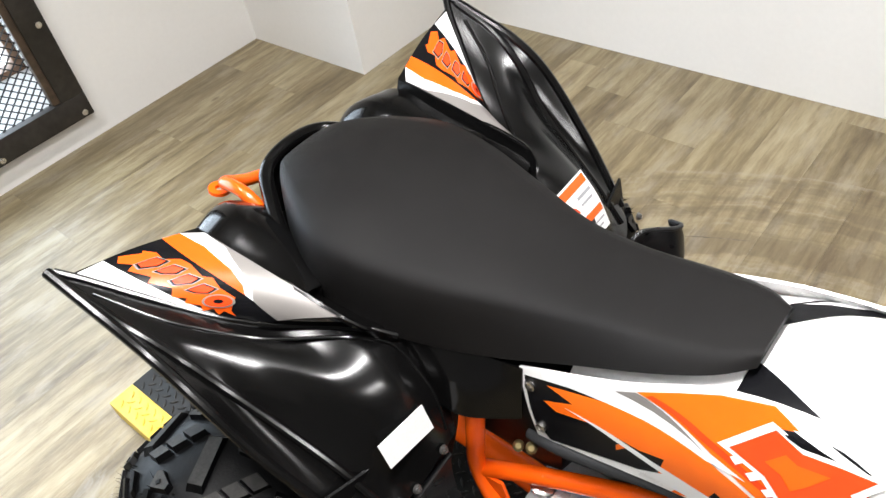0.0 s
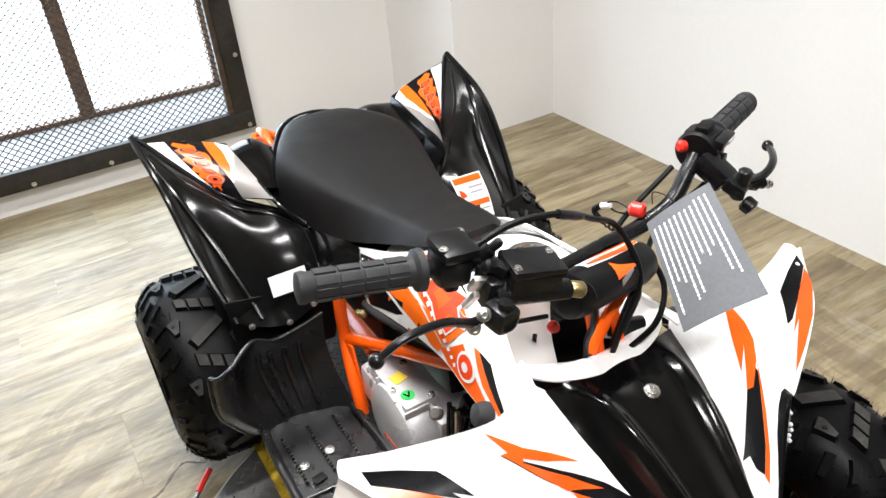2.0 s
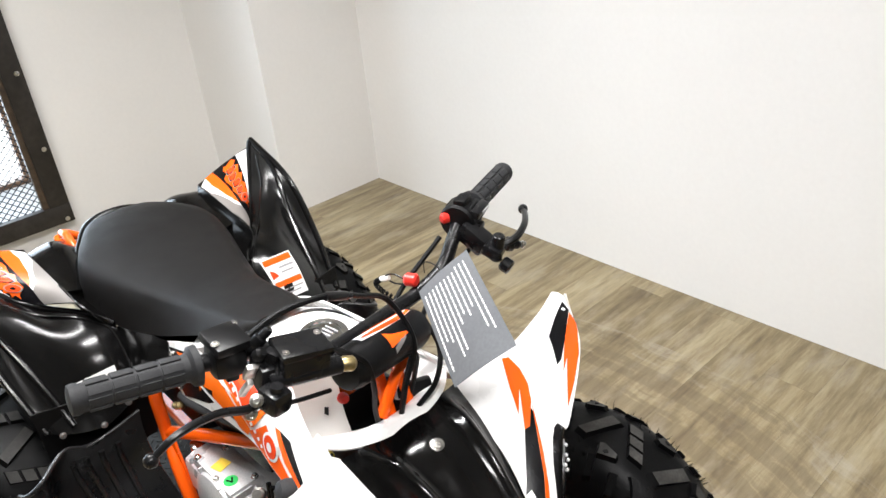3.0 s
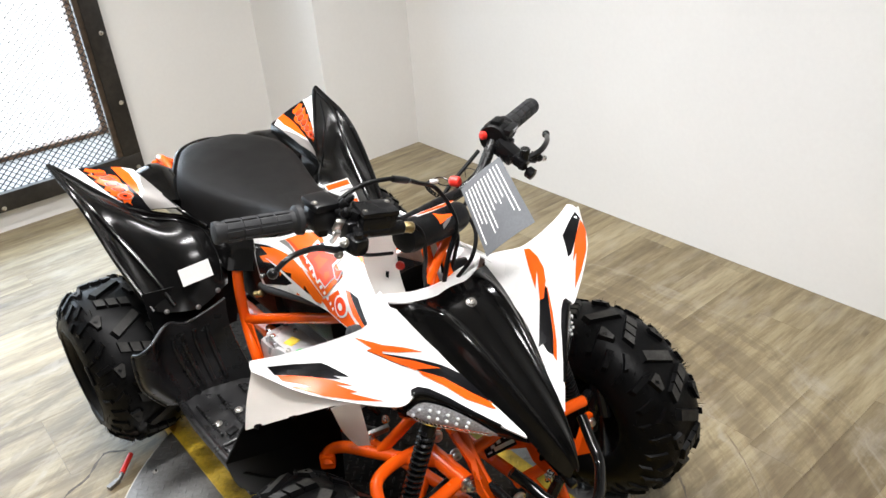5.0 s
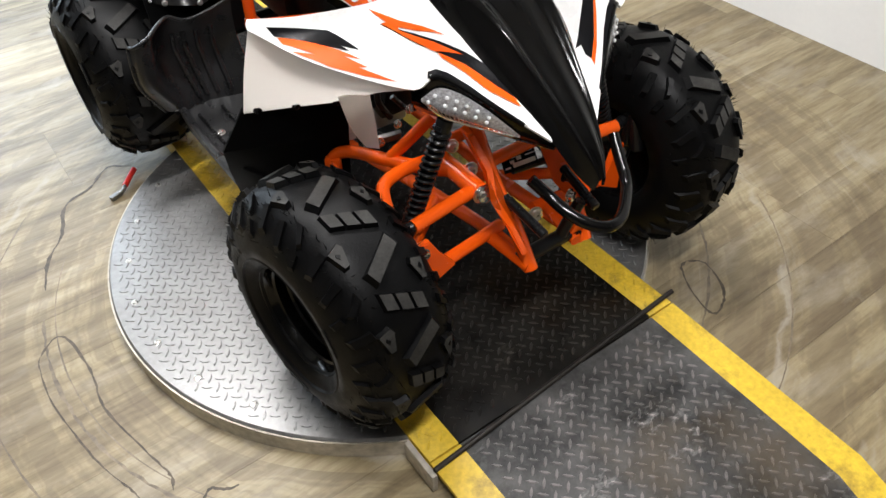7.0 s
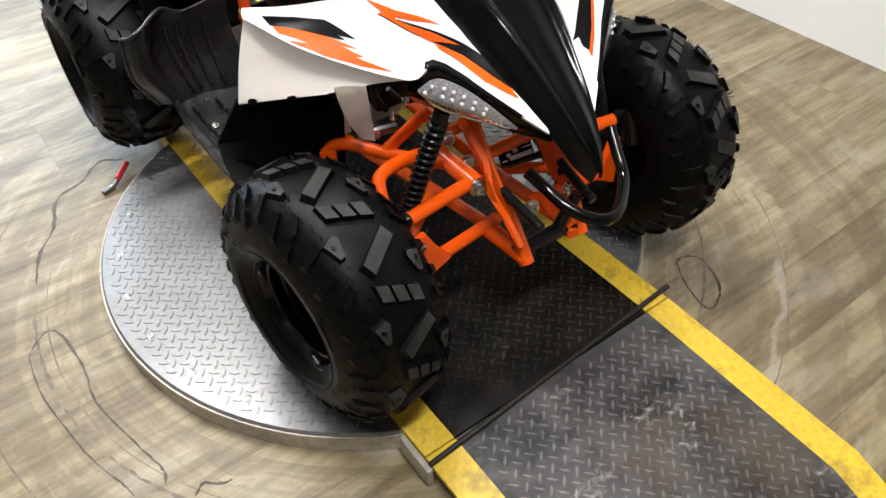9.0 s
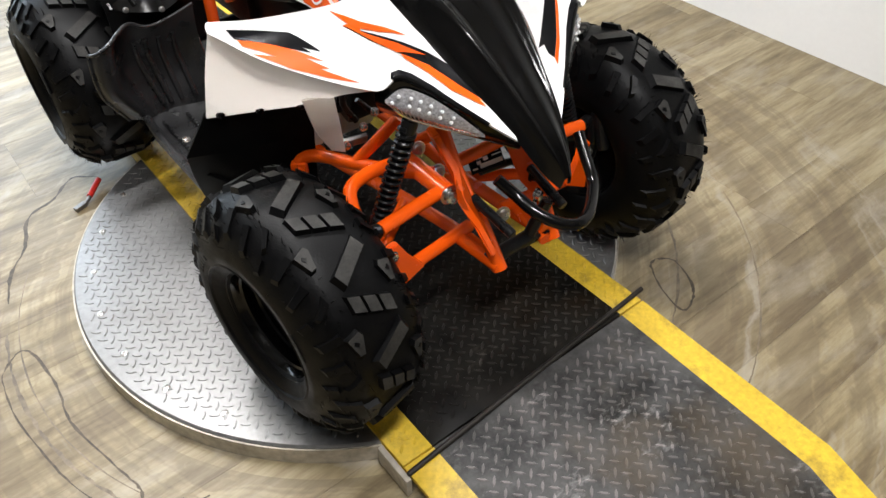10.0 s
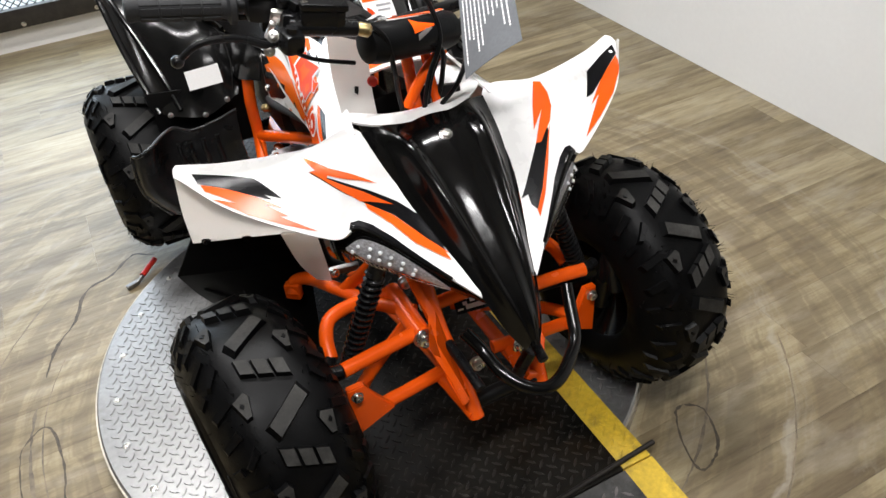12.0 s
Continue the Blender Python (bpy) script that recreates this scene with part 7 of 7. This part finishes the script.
for i in range(0, len(line) - 1):
    line[i] = line[i] + 0.0036 * Vector((math.cos(i * 1.1), 0.4 * math.sin(i * 1.1), math.sin(i * 1.1)))
tube(bm, line, 0.0016, 6, 1, smooth=False)
part("tether_cord", bm, BLACK_MATT, teth, "black coiled tether cord")

# hang tag
tag = thing("hang_tag", "grey printed card hanging from the handlebar", "hang tag")
tl, tr, br, bl = (Vector(p) for p in ((0.102, -0.414, 0.891), (0.168, -0.455, 0.948), (0.090, -0.622, 0.897), (0.033, -0.556, 0.826)))
tn = (tr - tl).cross(bl - tl).normalized()
if tn.y > 0:
    tn = -tn


def tag_at(u, v, lift=0.0):
    return (tl * (1 - u) + tr * u) * (1 - v) + (bl * (1 - u) + br * u) * v + tn * lift


bm = bmesh.new()
g = [[tag_at(i / 6, j / 10, 0.004 * math.sin(math.pi * i / 6)) for j in range(11)] for i in range(7)]
for off in (0, -0.0008):
    vs = [[bm.verts.new(p + tn * off) for p in row] for row in g]
    for i in range(6):
        for j in range(10):
            bm.faces.new((vs[i][j], vs[i + 1][j], vs[i + 1][j + 1], vs[i][j + 1]))
part("card", bm, TAG_GREY, tag)
rt = random.Random(3)
for k, end in enumerate((0.88, 0.62, 0.66, 0.84, 0.80, 0.58, 0.52, 0.56, 0.50, 0.74, 0.78)):
    u = 0.07 + 0.079 * k
    v = 0.10 if k < 8 else 0.07
    bm = bmesh.new()
    while v < end:
        w = rt.uniform(0.012, 0.045)
        lf = 0.004 * math.sin(math.pi * (u + 0.012)) + 0.0006
        add(bm, [tag_at(u, v, lf), tag_at(u + 0.024, v, lf), tag_at(u + 0.024, min(v + w, end), lf), tag_at(u, min(v + w, end), lf)], [(0, 1, 2, 3)])
        v += w + 0.010
    part("print_line", bm, PAPER, tag)
bm = bmesh.new()
tube(bm, [tag_at(0.5, 0.03), (0.145, -0.405, 0.915), (0.15, -0.375, 0.906), (0.14, -0.385, 0.895)], 0.0009, 6, 5)
part("string", bm, BLACK_MATT, tag, "thin black string")

# warning label on the left leg guard
lab = Sheet([[(0.172, 0.250, 0.672), (0.254, 0.258, 0.664)], [(0.178, 0.222, 0.628), (0.257, 0.228, 0.620)], [(0.182, 0.200, 0.580), (0.257, 0.206, 0.572)]], 1, (0, -1, 0.5))
bm = bmesh.new()
lab.solid(bm, 0.0008, 10, 8)
wl = part("warning_label", bm, PAPER, bike, "white and orange warning label")
for nm, mat, outl in (("orange_band", ORANGE_INK, [(0.03, 0.04), (0.17, 0.04), (0.17, 0.96), (0.03, 0.96)]), ("orange_band", ORANGE_INK, [(0.58, 0.04), (0.70, 0.04), (0.70, 0.96), (0.58, 0.96)]),
                      ("pictogram", RED_INK, [(0.28, 0.10), (0.50, 0.06), (0.46, 0.30), (0.36, 0.24)]), ("print_bar", PRINT_GREY, [(0.26, 0.42), (0.31, 0.42), (0.31, 0.92), (0.26, 0.92)]),
                      ("print_bar", PRINT_GREY, [(0.38, 0.42), (0.42, 0.42), (0.42, 0.85), (0.38, 0.85)]), ("print_bar", PRINT_GREY, [(0.78, 0.08), (0.81, 0.08), (0.81, 0.92), (0.78, 0.92)]),
                      ("print_bar", PRINT_GREY, [(0.87, 0.08), (0.90, 0.08), (0.90, 0.80), (0.87, 0.80)])):
    bm = bmesh.new()
    lab.decal(bm, outl, 0.0008, cuts=2)
    part(nm, bm, mat, wl)

# ---------------------------------------------------------------- floor planks
PW, PL = 0.152, 0.92
plank_cache = {}


def plank_mesh(length, width):
    key = (round(length, 4), round(width, 4))
    if key not in plank_cache:
        b = bmesh.new()
        e, g = 0.0002, 0.0001
        lx, wy = length - g, width - g
        add(b, [(0, 0, -0.004), (lx, 0, -0.004), (lx, wy, -0.004), (0, wy, -0.004), (e, e, 0), (lx - e, e, 0), (lx - e, wy - e, 0), (e, wy - e, 0)],
            [(4, 5, 6, 7), (0, 1, 5, 4), (1, 2, 6, 5), (2, 3, 7, 6), (3, 0, 4, 7)])
        me = bpy.data.meshes.new("plank")
        b.to_mesh(me)
        b.free()
        me.materials.append(FLOOR_WOOD)
        plank_cache[key] = me
    return plank_cache[key]


rp = random.Random(11)
y = Y_SOUTH
while y < Y_NORTH - 1e-6:
    w = min(PW, Y_NORTH - y)
    east = X_EAST if y < Y_PIER - PW else X_PIER if y > Y_PIER else X_EAST
    x = X_WEST - rp.uniform(0, PL)
    while x < east - 1e-6:
        a, b = max(x, X_WEST), min(x + PL, east)
        if b - a > 0.01:
            ob = new("plank", plank_mesh(b - a, w))
            ob.location = (a, y, 0)
            ob.parent = floor
        x += PL
    y += PW


# dark scuff marks on the planks
def scuff(line, w0, w1, mat, z=0.0006):
    pts = spline([(x, y, z) for x, y in line], 6)
    rs = random.Random(len(line))
    bm = bmesh.new()
    prev = None
    for i, p in enumerate(pts):
        d = (pts[min(i + 1, len(pts) - 1)] - pts[max(i - 1, 0)]).normalized()
        n = Vector((-d.y, d.x, 0)) * rs.uniform(w0, w1) * 0.5 * min(1.0, 0.3 + min(i, len(pts) - 1 - i) * 0.5)
        j = Vector((rs.uniform(-1, 1), rs.uniform(-1, 1), 0)) * w0 * 0.5
        cur = (bm.verts.new(p + n + j), bm.verts.new(p - n + j))
        if prev:
            bm.faces.new((prev[0], prev[1], cur[1], cur[0]))
        prev = cur
    part("scuff_line", bm, mat, floor)


scuff([(-0.481, 0.455), (-0.54, 0.49), (-0.605, 0.432), (-0.684, 0.392), (-0.723, 0.285), (-0.78, 0.203), (-0.811, 0.109)], 0.003, 0.012, SCUFF_MARK)
scuff([(-0.876, -0.085), (-0.835, -0.05), (-0.81, -0.082), (-0.80, -0.204), (-0.807, -0.298), (-0.773, -0.454), (-0.757, -0.521), (-0.763, -0.556)], 0.002, 0.007, SCUFF_MARK)
scuff([(-0.876, -0.085), (-0.885, -0.112), (-0.889, -0.216), (-0.877, -0.308), (-0.857, -0.416), (-0.828, -0.503), (-0.817, -0.545)], 0.0015, 0.005, SCUFF_MARK)
scuff([(-0.731, -0.61), (-0.708, -0.594), (-0.684, -0.613), (-0.661, -0.618)], 0.003, 0.007, SCUFF_MARK)
scuff([(0.439, -0.725), (0.467, -0.757), (0.441, -0.827), (0.401, -0.863), (0.357, -0.87), (0.37, -0.804), (0.41, -0.735), (0.439, -0.725)], 0.002, 0.008, SCUFF_MARK)
# old wheel tracks in arcs round the turntable
for radius, a0, a1, w in ((0.775, 150, 232, 0.004), (0.80, 165, 215, 0.010), (0.93, 140, 228, 0.006), (1.02, 160, 238, 0.012), (1.10, 175, 225, 0.005), (0.79, 292, 340, 0.008), (0.97, 290, 330, 0.005), (0.92, 15, 75, 0.010), (1.05, 20, 70, 0.006)):
    scuff([(DISC[0] + radius * math.cos(radians(a0 + (a1 - a0) * k / 7)), DISC[1] + radius * math.sin(radians(a0 + (a1 - a0) * k / 7))) for k in range(8)], w * 0.3, w, TRACK_MARK, 0.0004)
